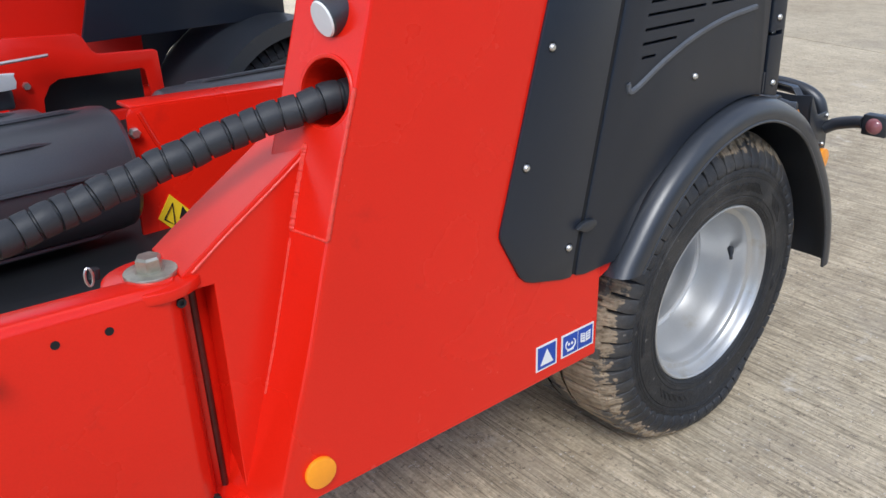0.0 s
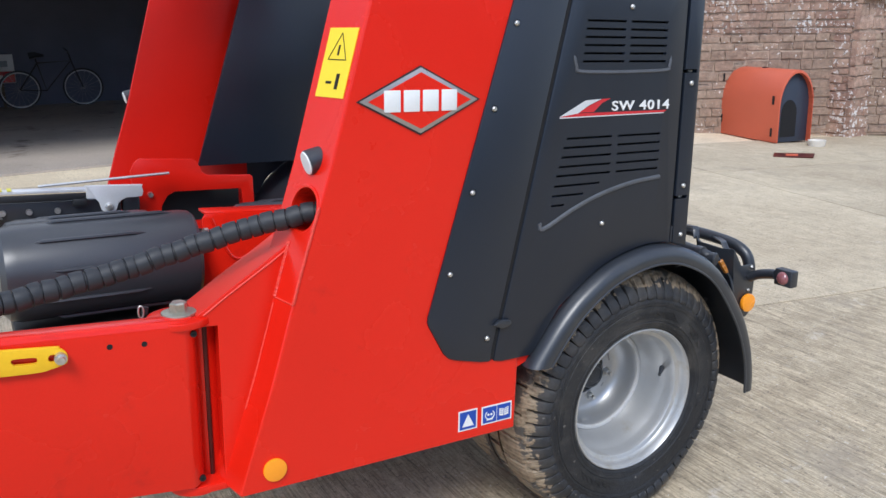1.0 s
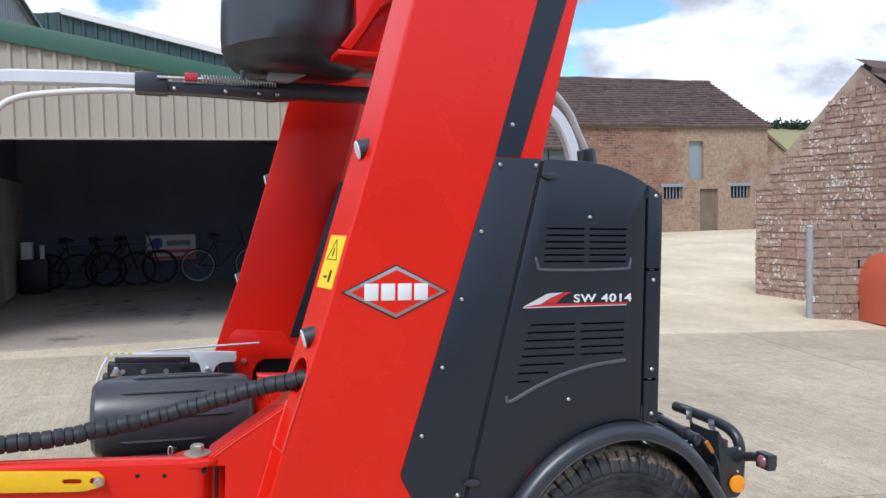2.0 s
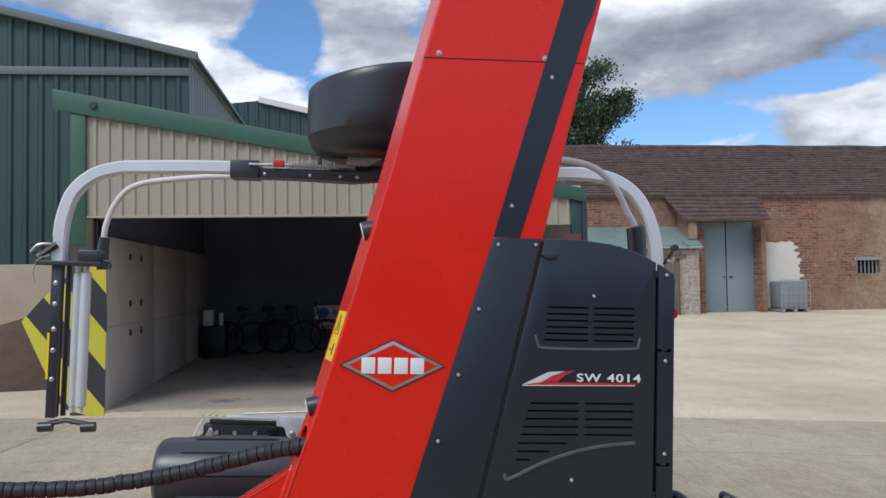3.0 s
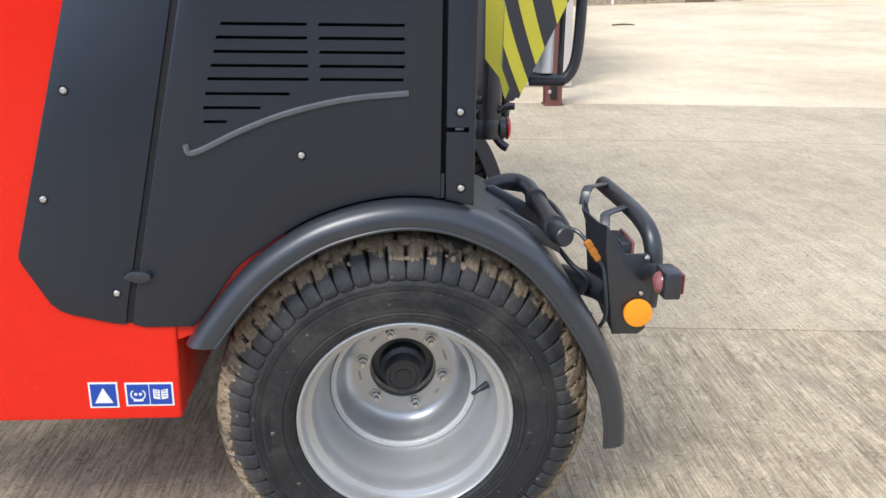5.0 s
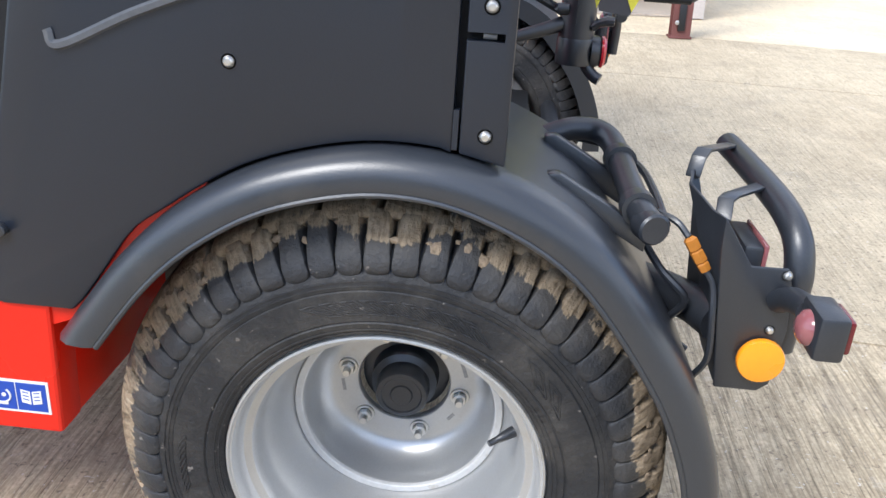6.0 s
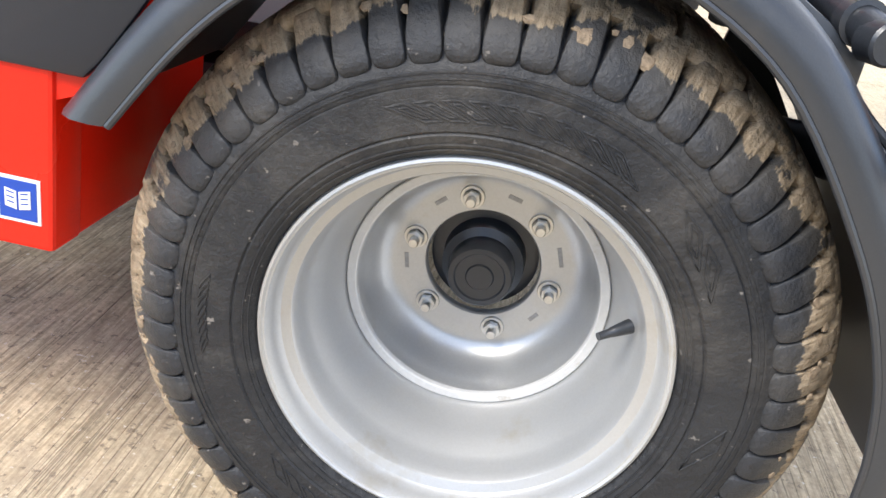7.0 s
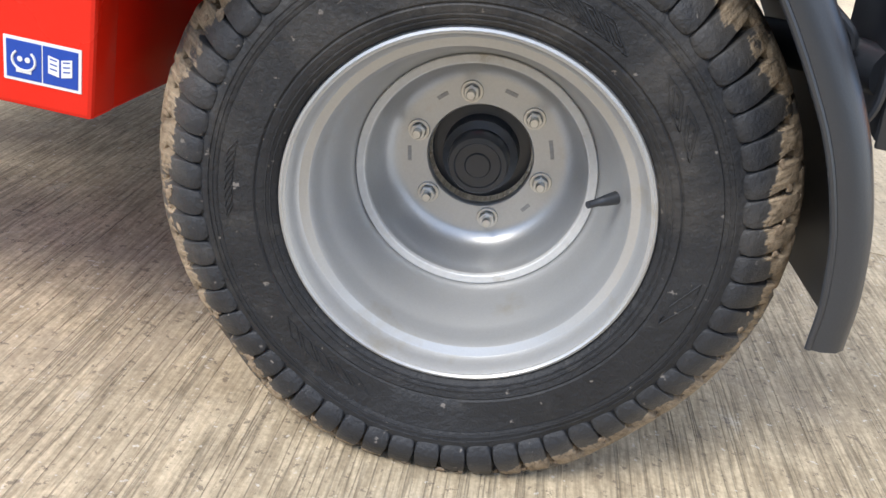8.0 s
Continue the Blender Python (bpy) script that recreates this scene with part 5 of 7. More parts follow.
def lamp_carrier(far):
    Y = lambda y: WIDTH - y if far else y
    T = lambda pts: [(x, Y(y), z) for x, y, z in pts]
    face = [(0.440, 0.846), (0.447, 0.838), (0.486, 0.781), (0.536, 0.782), (0.545, 0.755), (0.552, 0.690), (0.545, 0.605), (0.530, 0.592), (0.470, 0.592), (0.456, 0.690), (0.442, 0.800)]
    c = part("lamp_carrier", prism(face, Y(0.05), Y(0.056)), BLACK, wrapper, "black bent steel lamp carrier plate", bevel=0.003)
    tab = [T([(0.440 + d, 0.054, 0.844), (0.434 + d, 0.100, 0.838), (0.418 + d, 0.190, 0.846), (0.420 + d, 0.205, 0.862), (0.428 + d, 0.212, 0.862), (0.440 + d, 0.190, 0.690), (0.462 + d, 0.12, 0.620), (0.468 + d, 0.054, 0.600), (0.456 + d, 0.054, 0.690)]) for d in (0.0, 0.005)]
    part("side_plate", loft(tab), BLACK, c, bevel=0.002)

    def strap(name, line, wide=0.011):
        flat = [[(x - wide * 0.9, Y(y + wide * 0.45), z), (x + wide * 0.9, Y(y - wide * 0.45), z), (x + wide * 0.9, Y(y - wide * 0.45), z + 0.005), (x - wide * 0.9, Y(y + wide * 0.45), z + 0.005)] for x, y, z in line]
        part(name, loft(flat), FENDER, c, "flat steel strap", bevel=0.0015)

    strap("upper_strap", [(0.424, 0.205, 0.850), (0.430, 0.215, 0.876), (0.440, 0.232, 0.884), (0.526, 0.400, 0.852)])
    strap("lower_strap", [(0.446, 0.085, 0.828), (0.450, 0.105, 0.850), (0.460, 0.118, 0.853), (0.530, 0.215, 0.842)])
    part("guard_bar", tube(curve(T([(0.531, 0.450, 0.842), (0.533, 0.40, 0.842), (0.538, 0.25, 0.841), (0.546, 0.15, 0.831), (0.554, 0.10, 0.808), (0.559, 0.082, 0.772), (0.560, 0.080, 0.735), (0.556, 0.080, 0.650)]), 6), 0.0205, 14), BLACK, c, "black tubular guard bar")
    for x, z in ((0.534, 0.772), (0.528, 0.690)):
        dome_bolt(c, x, z, Y(0.05), 0.006)
    part("side_reflector", disc(0.522, 0.647, Y(0.034), Y(0.048), 0.0325, 28), AMBER, c, "round amber side reflector", bevel=0.004)
    part("lamp_stalk", tube(curve(T([(0.530, 0.05, 0.735), (0.536, 0.02, 0.752), (0.536, -0.03, 0.766), (0.532, -0.056, 0.770)]), 5), 0.017, 12), BLACK, c, "black rubber lamp stalk")
    lamp = part("marker_lamp", box(0.518, 0.554, Y(-0.124), Y(-0.056), 0.740, 0.797), BLACK, c, "black rubber marker lamp with a red lens", bevel=0.006)
    part("lens", box(0.552, 0.562, Y(-0.117), Y(-0.063), 0.749, 0.792), DARK_LENS, lamp, bevel=0.004)
    part("lens", lathe([(0.0, -0.014), (0.012, -0.012), (0.020, -0.006), (0.023, 0.002)], 20), ROSY_LENS, lamp, loc=Matrix.Translation((0.518, Y(-0.090), 0.768)) @ Matrix.Rotation(radians(-90), 4, "Z"))
    rear_lamp = part("rear_lamp", box(0.486, 0.514, Y(0.095), Y(0.20), 0.69, 0.792), BLACK, c, "black rear lamp with a red lens", bevel=0.005)
    part("lens", box(0.513, 0.519, Y(0.094), Y(0.201), 0.689, 0.795), ROSY_LENS, rear_lamp, bevel=0.002)
    return c


carrier = lamp_carrier(False)
lamp_carrier(True)
part("cross_bar", tube([(0.30, 0.42, 0.50), (0.30, WIDTH - 0.42, 0.50)], 0.03, 12), BLACK, carrier)
part("mounting_arm", tube(curve([(0.27, 0.30, 0.66), (0.36, 0.24, 0.67), (0.44, 0.15, 0.675), (0.47, 0.09, 0.675)], 5), 0.030, 12), BLACK, carrier, "black mounting arm")
part("cable", tube(curve([(0.33, 0.20, 0.80), (0.38, 0.12, 0.74), (0.42, 0.10, 0.70), (0.40, 0.13, 0.64), (0.44, 0.12, 0.61)], 6), 0.006, 8), BLACK, carrier)
part("cable_plug", tube([Vector((0.403, 0.074, 0.806)).lerp(Vector((0.432, 0.068, 0.762)), f) for f in (0.0, 0.08, 0.36, 0.40, 0.44, 0.72, 0.76, 0.80, 1.0)], [0.005, 0.0095, 0.0095, 0.0072, 0.0095, 0.0095, 0.0075, 0.0090, 0.0080], 6), ORANGE, carrier, "orange cable connector")
part("cable", tube(curve([(0.352, 0.12, 0.826), (0.385, 0.088, 0.822), (0.403, 0.074, 0.806)], 6), 0.005, 8), BLACK, carrier)
part("cable", tube(curve([(0.432, 0.068, 0.762), (0.444, 0.060, 0.742), (0.448, 0.048, 0.700), (0.452, 0.046, 0.640), (0.440, 0.060, 0.600)], 6), 0.005, 8), BLACK, carrier)
hoop = part("light_hoop", tube(curve([(0.348, 0.060, 0.822), (0.334, 0.100, 0.833), (0.328, 0.20, 0.843), (0.324, 0.28, 0.850), (0.314, 0.335, 0.862), (0.290, 0.360, 0.870), (0.250, 0.360, 0.868), (0.20, 0.350, 0.850)], 7), 0.0195, 16), BLACK, wrapper, "black tubular hoop with clamps")
part("end_cap", lathe([(0.0, -0.012), (0.019, -0.012), (0.0220, -0.009), (0.0222, 0.018), (0.020, 0.02)], 24), BLACK, hoop, loc=Matrix.Translation((0.348, 0.056, 0.821)) @ Matrix.Rotation(radians(18), 4, "Z"))
for x, y, z in ((0.334, 0.100, 0.833), (0.3245, 0.270, 0.849)):
    part("clamp", lathe([(0.018, -0.013), (0.0245, -0.012), (0.0245, 0.012), (0.018, 0.013)], 22, closed=True), FENDER, hoop, loc=Matrix.Translation((x, y, z)) @ Matrix.Rotation(radians(5), 4, "Z"))
part("cable_pipe", tube(curve([(0.262, 0.372, 0.852), (0.322, 0.350, 0.846), (0.356, 0.260, 0.842), (0.366, 0.160, 0.834), (0.372, 0.080, 0.818)], 6), 0.006, 8), BLACK, hoop)
part("oil_cap", lathe([(0.0, -0.02), (0.02, -0.02), (0.022, 0.02)], 16), BLACK, wrapper, loc=Matrix.Translation((0.20, 0.06, 0.835)) @ Matrix.Rotation(radians(60), 4, "X"))

rear_post = part("rear_post", lathe([(0.0, 0.0), (0.037, 0.0), (0.041, 0.004), (0.041, 0.74), (0.037, 0.745), (0.0, 0.745)], 28), BLACK, wrapper, "dark round steel post", loc=Matrix.Translation((0.287, 0.98, 0.868)) @ Matrix.Rotation(radians(90), 4, "X"))
part("seam_strip", box(0.280, 0.285, 0.936, 0.941, 0.96, 1.60), BLACK, wrapper)
part("post_collar", lathe([(0.0385, 0.0), (0.0415, 0.0), (0.0425, 0.003), (0.0425, 0.055), (0.041, 0.060)], 28), BLACK, rear_post)
part("bent_stub", tube(curve([(0.305, 0.975, 0.890), (0.318, 0.972, 0.864), (0.335, 0.965, 0.846), (0.350, 0.960, 0.838)], 5), 0.014, 12), BLACK, wrapper)
part("stay", tube([(0.13, 0.94, 0.918), (0.22, 0.96, 0.945), (0.285, 0.985, 0.968)], [0.012, 0.016, 0.019], 12), BLACK, wrapper)
part("stay", tube([(0.13, 0.94, 1.045), (0.27, 0.985, 0.972)], 0.010, 10), BLACK, wrapper)
part("stay_knob", tube([(0.236, 0.955, 0.985), (0.240, 0.955, 0.990), (0.262, 0.955, 0.992), (0.266, 0.955, 0.990)], [0.008, 0.014, 0.014, 0.008], 12), BLACK, wrapper)
side_lamp = part("side_lamp", lathe([(0.0, -0.020), (0.030, -0.020), (0.036, -0.010), (0.037, 0.004), (0.0, 0.004)], 28), BLACK, wrapper, "round black lamp with a red lens", loc=Matrix.Translation((0.328, 0.985, 0.898)) @ Matrix.Rotation(radians(90), 4, "Z"))
part("lens", lathe([(0.0355, -0.019), (0.0365, -0.024), (0.030, -0.030), (0.0, -0.032)], 28), LAMPRED, side_lamp)
part("toggle", tube([(0.318, 0.955, 0.955), (0.334, 0.952, 0.966), (0.352, 0.948, 0.972), (0.366, 0.946, 0.972)], [0.010, 0.010, 0.012, 0.011], 10), BLACK, wrapper)
part("warning_strip", prism([(0.234, 1.354), (0.284, 1.290), (0.282, 1.120), (0.306, 1.060), (0.295, 1.030), (0.278, 1.090), (0.237, 1.140)], 0.660, 0.664), GUARD_YELLOW, wrapper, "yellow reflective sheet strip")

# ---- turntable with rollers ----


def roller(x0, x1, y, z, r, yaw=0.0):
    L = x1 - x0
    prof = [(0.0, 0.0), (r * 0.55, 0.0), (r * 0.82, 0.006), (r * 0.95, 0.022), (r, 0.055), (r, L - 0.045), (r * 0.97, L - 0.016), (r * 0.90, L - 0.004), (r * 0.45, L), (0.0, L)]
    m = Matrix.Translation((x0, y, z)) @ Matrix.Rotation(radians(-90 + yaw), 4, "Z")
    body = part("roller", lathe(prof, 48), ROLLER, wrapper, "black ribbed plastic roller", smooth=30, loc=m)
    for k in range(10):
        a = 2 * math.pi * k / 10 + 0.2
        c, s = math.cos(a), math.sin(a)
        lo = 0.10 if k % 2 else 0.14
        hi = L - 0.16 if k % 2 else L - 0.06
        pts = [Vector((c * (r + o), q, s * (r + o))) for q, o in ((lo, -0.004), (lo + 0.03, 0.004), (hi - 0.05, 0.004), (hi, -0.004))]
        part("rib", tube(pts, [0.002, 0.006, 0.006, 0.002], 6), ROLLER, body)
    return body


roller(-1.728, -1.137, 0.94, 0.814, 0.150)
roller(-1.70, -1.20, 1.32, 0.762, 0.140)
roller(-0.90, -0.25, 1.32, 0.790, 0.105)
gus = part("gusset_plate", prism([(-1.135, 0.52), (-1.132, 0.66), (-1.126, 0.80), (-1.118, 0.935), (-1.108, 0.952), (-1.06, 0.951), (-0.60, 0.930), (-0.60, 0.52)], 0.895, 0.907), RED, wrapper, "red folded gusset plate", bevel=0.003)
part("top_fold", prism([(-1.108, 0.948), (-0.60, 0.926), (-0.60, 0.936), (-1.108, 0.958)], 0.897, 0.985), RED, gus, bevel=0.002)
part("swage_line", tube(curve([(-1.090, 0.895, 0.940), (-1.068, 0.895, 0.88), (-1.048, 0.895, 0.835), (-1.025, 0.895, 0.80), (-0.995, 0.895, 0.79), (-0.95, 0.895, 0.81)], 5), 0.006, 6), RED, gus)
hv = part("warning_sticker", prism([(-1.090, 0.672), (-1.050, 0.625), (-1.003, 0.668), (-1.052, 0.727)], 0.891, 0.896), STICKER, gus, "yellow electrical warning sticker")
part("mark", tube([(-1.076, 0.889, 0.668), (-1.052, 0.889, 0.646), (-1.050, 0.889, 0.704), (-1.076, 0.889, 0.668)], 0.0022, 5), VOID, hv)
part("mark", prism([(-1.038, 0.660), (-1.026, 0.650), (-1.014, 0.664), (-1.026, 0.690)], 0.889, 0.891), VOID, hv)
part("gusset_bolt", lathe([(0.0, -0.02), (0.010, -0.02), (0.013, -0.016), (0.013, 0.0)], 6), STEEL, gus, smooth=0, loc=(-1.112, 0.890, 0.898))
part("table_floor", box(-1.70, -0.2, 0.50, 2.1, 0.58, 0.64), DARK, wrapper, "dark steel table", bevel=0.01)
pin = part("spring_pin", tube([(-1.437, 0.195, 0.868), (-1.433, 0.195, 0.884)], [0.009, 0.007], 10), DARK, front_arm)
part("pin_ring", tube([(-1.446 + 0.006 * math.cos(t), 0.186, 0.876 + 0.015 * math.sin(t)) for t in [2 * math.pi * k / 16 for k in range(17)]], 0.0022, 5), STEEL, front_arm)

# red plate with its window, between the columns
part("window_plate", prism([(-1.125, 0.700), (-1.135, 0.930), (-1.120, 0.962), (-1.095, 0.984), (-0.858, 0.970), (-0.838, 0.955), (-0.815, 0.905), (-0.795, 0.890), (-0.590, 0.878), (-0.576, 0.868), (-0.572, 0.700), (-0.625, 0.700), (-0.634, 0.805), (-0.645, 0.815), (-0.945, 0.822), (-0.980, 0.805), (-1.008, 0.760), (-1.015, 0.700)], 2.10, 2.112), RED_SHADED, wrapper, "red cut-out bracket plate", bevel=0.003)
# Black sheet paints the shade behind the cut-out.
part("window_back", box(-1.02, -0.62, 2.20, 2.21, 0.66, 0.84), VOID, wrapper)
part("plate_bolt", lathe([(0.0, -0.02), (0.012, -0.02), (0.014, 0.0)], 6), STEEL, wrapper, smooth=0, loc=(-1.057, 2.10, 0.818))

# film cutter: pale top bar over a dark bar
cut = part("film_cutter", box(-1.735, -1.19, 1.66, 1.74, 0.815, 0.895), BLACK, wrapper, "dark film cutter with a pale metal top bar", bevel=0.006, loc=Matrix.Translation((-1.42, 0.39, 0.877)) @ Matrix.Rotation(radians(1.6), 4, "Y") @ Matrix.Translation((1.42, 0, -0.945)))
part("top_bar", prism([(-1.745, 0.936), (-1.745, 0.950), (-1.33, 0.948), (-1.33, 0.934)], 1.64, 1.70), ALLOY, cut, "pale flat steel bar", bevel=0.003)
part("end_bracket", prism(outline([(-1.335, 0.905), (-1.335, 0.955), (-1.325, 0.962), (-1.12, 0.958), (-1.105, 0.950), (-1.105, 0.905), (-1.17, 0.902), (-1.205, 0.880), (-1.215, 0.850), (-1.245, 0.838), (-1.275, 0.850), (-1.285, 0.885), (-1.30, 0.903)], 2), 1.625, 1.640), ALLOY, cut, "pale cast end bracket", bevel=0.003)
part("bracket_bolt", lathe([(0.0, -0.018), (0.010, -0.018), (0.012, -0.008), (0.018, -0.006), (0.018, 0.0)], 8), STEEL, cut, smooth=0, loc=(-1.245, 1.625, 0.866))
part("dark_rail", box(-1.70, -1.32, 1.635, 1.66, 0.900, 0.928), DARK, cut, bevel=0.003)
part("catch", prism([(-1.72, 0.835), (-1.70, 0.880), (-1.685, 0.880), (-1.66, 0.832)], 1.640, 1.652), STEEL, cut, bevel=0.002)
part("clip", box(-1.39, -1.33, 1.63, 1.66, 0.875, 0.905), DARK, cut, bevel=0.004)
part("lock_box", box(-1.185, -1.11, 1.66, 1.74, 0.83, 0.90), BLACK, cut, bevel=0.01)
for k in range(4):
    part("striped_tape", box(-1.745 + 0.036 * k, -1.728 + 0.036 * k, 1.636, 1.70, 0.9495, 0.9535), GUARD_YELLOW, cut)
part("rod", tube([(-1.52, 1.64, 0.965), (-0.985, 1.63, 1.003)], 0.006, 8), STEEL, cut)
part("cutter_arm", box(-1.76, -1.25, 1.70, 1.78, 0.77, 0.83), BLACK, cut, bevel=0.01)
for x in (-1.66, -1.56, -1.45):
    part("cutter_bolt", lathe([(0.0, -0.012), (0.012, -0.012), (0.014, 0.0)], 10), STEEL, cut, loc=(x, 1.655, 0.855))
part("cord", tube(curve([(-1.735, 1.64, 0.93), (-1.77, 1.62, 0.85), (-1.79, 1.60, 0.74)], 6), 0.006, 8), BONE, cut)

# ---- wrapping arm ----
rotor = part("arm_beam", prism([(-1.59, 2.185), (-1.27, 2.186), (-0.95, 2.178), (-0.80, 2.195), (0.0, 2.205), (0.0, 2.275), (-0.90, 2.272), (-1.10, 2.240), (-1.45, 2.238), (-1.47, 2.262), (-1.59, 2.262)], 1.78, 1.90), BLACK, wrapper, "black wrapping arm beam", bevel=0.006)
part("clamp_sleeve", box(-1.60, -1.45, 1.765, 1.915, 2.180, 2.275), BLACK, rotor, bevel=0.004)
for x in (-1.42, -1.18, -1.02, -0.93):
    dome_bolt(rotor, x, 2.205, 1.78, 0.010)
spring = []
for i in range(280):
    t = i / 280
    spring.append((-1.30 + 0.36 * t, 1.755 + 0.018 * math.cos(t * 2 * math.pi * 26), 2.255 + 0.018 * math.sin(t * 2 * math.pi * 26)))
part("coil_spring", tube(spring, 0.0035, 5), STEEL, rotor, "grey steel coil spring")
part("spring_rod", tube([(-1.50, 1.755, 2.25), (-1.28, 1.755, 2.255)], 0.008, 10), STEEL, rotor)
part("knob", box(-1.375, -1.315, 1.74, 1.77, 2.242, 2.278), LAMPRED, rotor, "red spring adjuster", bevel=0.004)
part("link_plate", prism([(-0.990, 2.262), (-0.980, 2.312), (-0.768, 2.352), (-0.2, 2.352), (-0.2, 2.318), (-0.800, 2.300), (-0.880, 2.258)], 1.70, 1.755), POSTGREY, rotor, "grey steel linkage plate", bevel=0.004)
drum_rows = []
for z, r, dx in ((2.300, 0.24, 0.0), (2.306, 0.285, 0.0), (2.322, 0.318, 0.0), (2.355, 0.350, 0.0), (2.400, 0.364, 0.0), (2.406, 0.371, 0.0), (2.47, 0.377, 0.0), (2.54, 0.382, 0.005), (2.62, 0.385, 0.01), (2.652, 0.384, 0.01), (2.668, 0.374, 0.01), (2.674, 0.20, 0.01), (2.674, 0.05, 0.01)):
    drum_rows.append([(-0.83 + dx + r * math.cos(a), 1.80 + r * math.sin(a), z + 0.068 * (1 + math.cos(a)) * min(1, max(0, (z - 2.30) / 0.22))) for a in [2 * math.pi * k / 48 for k in range(48)]])
part("gear_cover", loft(drum_rows), BLACK, wrapper, "black moulded gear cover", smooth=40)
part("cover_stud", tube([(-1.12, 1.55, 2.235), (-1.12, 1.55, 2.275)], 0.012, 10), BLACK, wrapper)
top_bracket = part("top_bracket", prism([(-0.680, 2.404), (-0.604, 2.507), (-0.610, 2.657), (-0.563, 2.719), (-0.493, 2.732), (-0.349, 2.878), (-0.20, 2.95), (-0.20, 2.76), (-0.362, 2.707), (-0.488, 2.602), (-0.630, 2.386)], 1.44, 1.49), RED_SHADED, wrapper, "red top bracket plate", bevel=0.006)
part("web_plate", prism([(-0.640, 2.375), (-0.488, 2.595), (-0.36, 2.70), (-0.22, 2.74), (-0.22, 2.36), (-0.437, 2.334), (-0.557, 2.329)], 1.52, 1.535), RED_SHADED, top_bracket, bevel=0.003)
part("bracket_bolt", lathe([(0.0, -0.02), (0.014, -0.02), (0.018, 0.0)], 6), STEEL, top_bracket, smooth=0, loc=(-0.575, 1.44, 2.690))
part("bracket_foot", box(-0.72, -0.30, 1.30, 1.80, 2.335, 2.36), RED_SHADED, wrapper, bevel=0.004)
part("cross_beam", box(-0.45, -0.22, 0.18, WIDTH - 0.18, 2.72, 2.98), RED_SHADED, wrapper, "red cross beam between the columns", bevel=0.01)


def square_tube(pts, half, soft=0.010):
    """Bent square box section along a line in an upright plane."""
    pts = curve(pts, 8)
    rows = []
    for i, p in enumerate(pts):
        d = (pts[min(i + 1, len(pts) - 1)] - pts[max(i - 1, 0)]).normalized()
        u, v = Vector((-d.z, 0, d.x)), Vector((0, 1, 0))
        h, s = half, half - soft
        rows.append([p + u * a + v * b for a, b in ((h, s), (s, h), (-s, h), (-h, s), (-h, -s), (-s, -h), (s, -h), (h, -s))])
    return loft(rows)


left_tube = [(-1.50, 1.84, 2.240), (-1.75, 1.845, 2.237), (-2.05, 1.85, 2.226), (-2.185, 1.85, 2.215), (-2.313, 1.85, 2.173), (-2.411, 1.85, 2.081), (-2.456, 1.85, 1.957), (-2.470, 1.85, 1.838), (-2.470, 1.85, 1.70)]
part("arm_tube", square_tube(left_tube, 0.034), ALLOY, rotor, "pale galvanised arm tube")
right_tube = [(-0.10, 1.75, 2.255), (0.10, 1.73, 2.258), (0.301, 1.70, 2.258), (0.451, 1.70, 2.234), (0.573, 1.70, 2.160), (0.652, 1.70, 2.040), (0.695, 1.70, 1.893), (0.706, 1.70, 1.75), (0.708, 1.70, 1.56)]
part("arm_tube", square_tube(right_tube, 0.034), ALLOY, rotor, "pale galvanised arm tube")
thin_left = [(-1.50, 2.02, 2.226), (-1.604, 2.1, 2.228), (-1.832, 2.1, 2.211), (-2.066, 2.1, 2.180), (-2.170, 2.1, 2.150), (-2.231, 2.1, 2.105), (-2.285, 2.1, 2.02), (-2.318, 2.1, 1.92), (-2.326, 2.1, 1.84), (-2.327, 2.1, 1.78)]
part("guard_pipe", tube(curve(thin_left, 8), 0.0165, 12), BONE, rotor, "pale bent guard pipe")
thin_right = [(-0.55, 1.10, 2.20), (-0.35, 0.90, 2.19), (-0.141, 0.8, 2.186), (-0.012, 0.8, 2.186), (0.106, 0.8, 2.153), (0.192, 0.8, 2.070), (0.241, 0.8, 1.978), (0.279, 0.8, 1.906), (0.290, 0.8, 1.83)]
part("guard_pipe", tube(curve(thin_right, 8), 0.0145, 12), BONE, rotor, "pale bent guard pipe")
part("pipe_sleeve", tube([(-2.321, 2.1, 1.855), (-2.327, 2.1, 1.795), (-2.327, 2.1, 1.69)], [0.028, 0.031, 0.031], 12), BLACK, rotor)
part("pipe_sleeve", tube([(0.279, 0.8, 1.912), (0.281, 0.8, 1.905), (0.287, 0.8, 1.86), (0.296, 0.8, 1.70)], [0.034, 0.041, 0.041, 0.039], 14), BLACK, rotor)


INTO = FRAME.inverted()


def clip_to(poly, shape):
    """Cuts a polygon (x, z) by a convex outline that runs clockwise seen from the front."""
    for (ax, az), (bx, bz) in zip(shape, shape[1:] + shape[:1]):
        inside = lambda p: (bx - ax) * (p[1] - az) - (bz - az) * (p[0] - ax) <= 1e-9
        out = []
        for p, q in zip(poly, poly[1:] + poly[:1]):
            ip, iq = inside(p), inside(q)
            if ip:
                out.append(p)
            if ip != iq:
                d1 = (bx - ax) * (p[1] - az) - (bz - az) * (p[0] - ax)
                d2 = (bx - ax) * (q[1] - az) - (bz - az) * (q[0] - ax)
                t = d1 / (d1 - d2)
                out.append((p[0] + t * (q[0] - p[0]), p[1] + t * (q[1] - p[1])))
        poly = out
        if len(poly) < 3:
            return []
    return poly


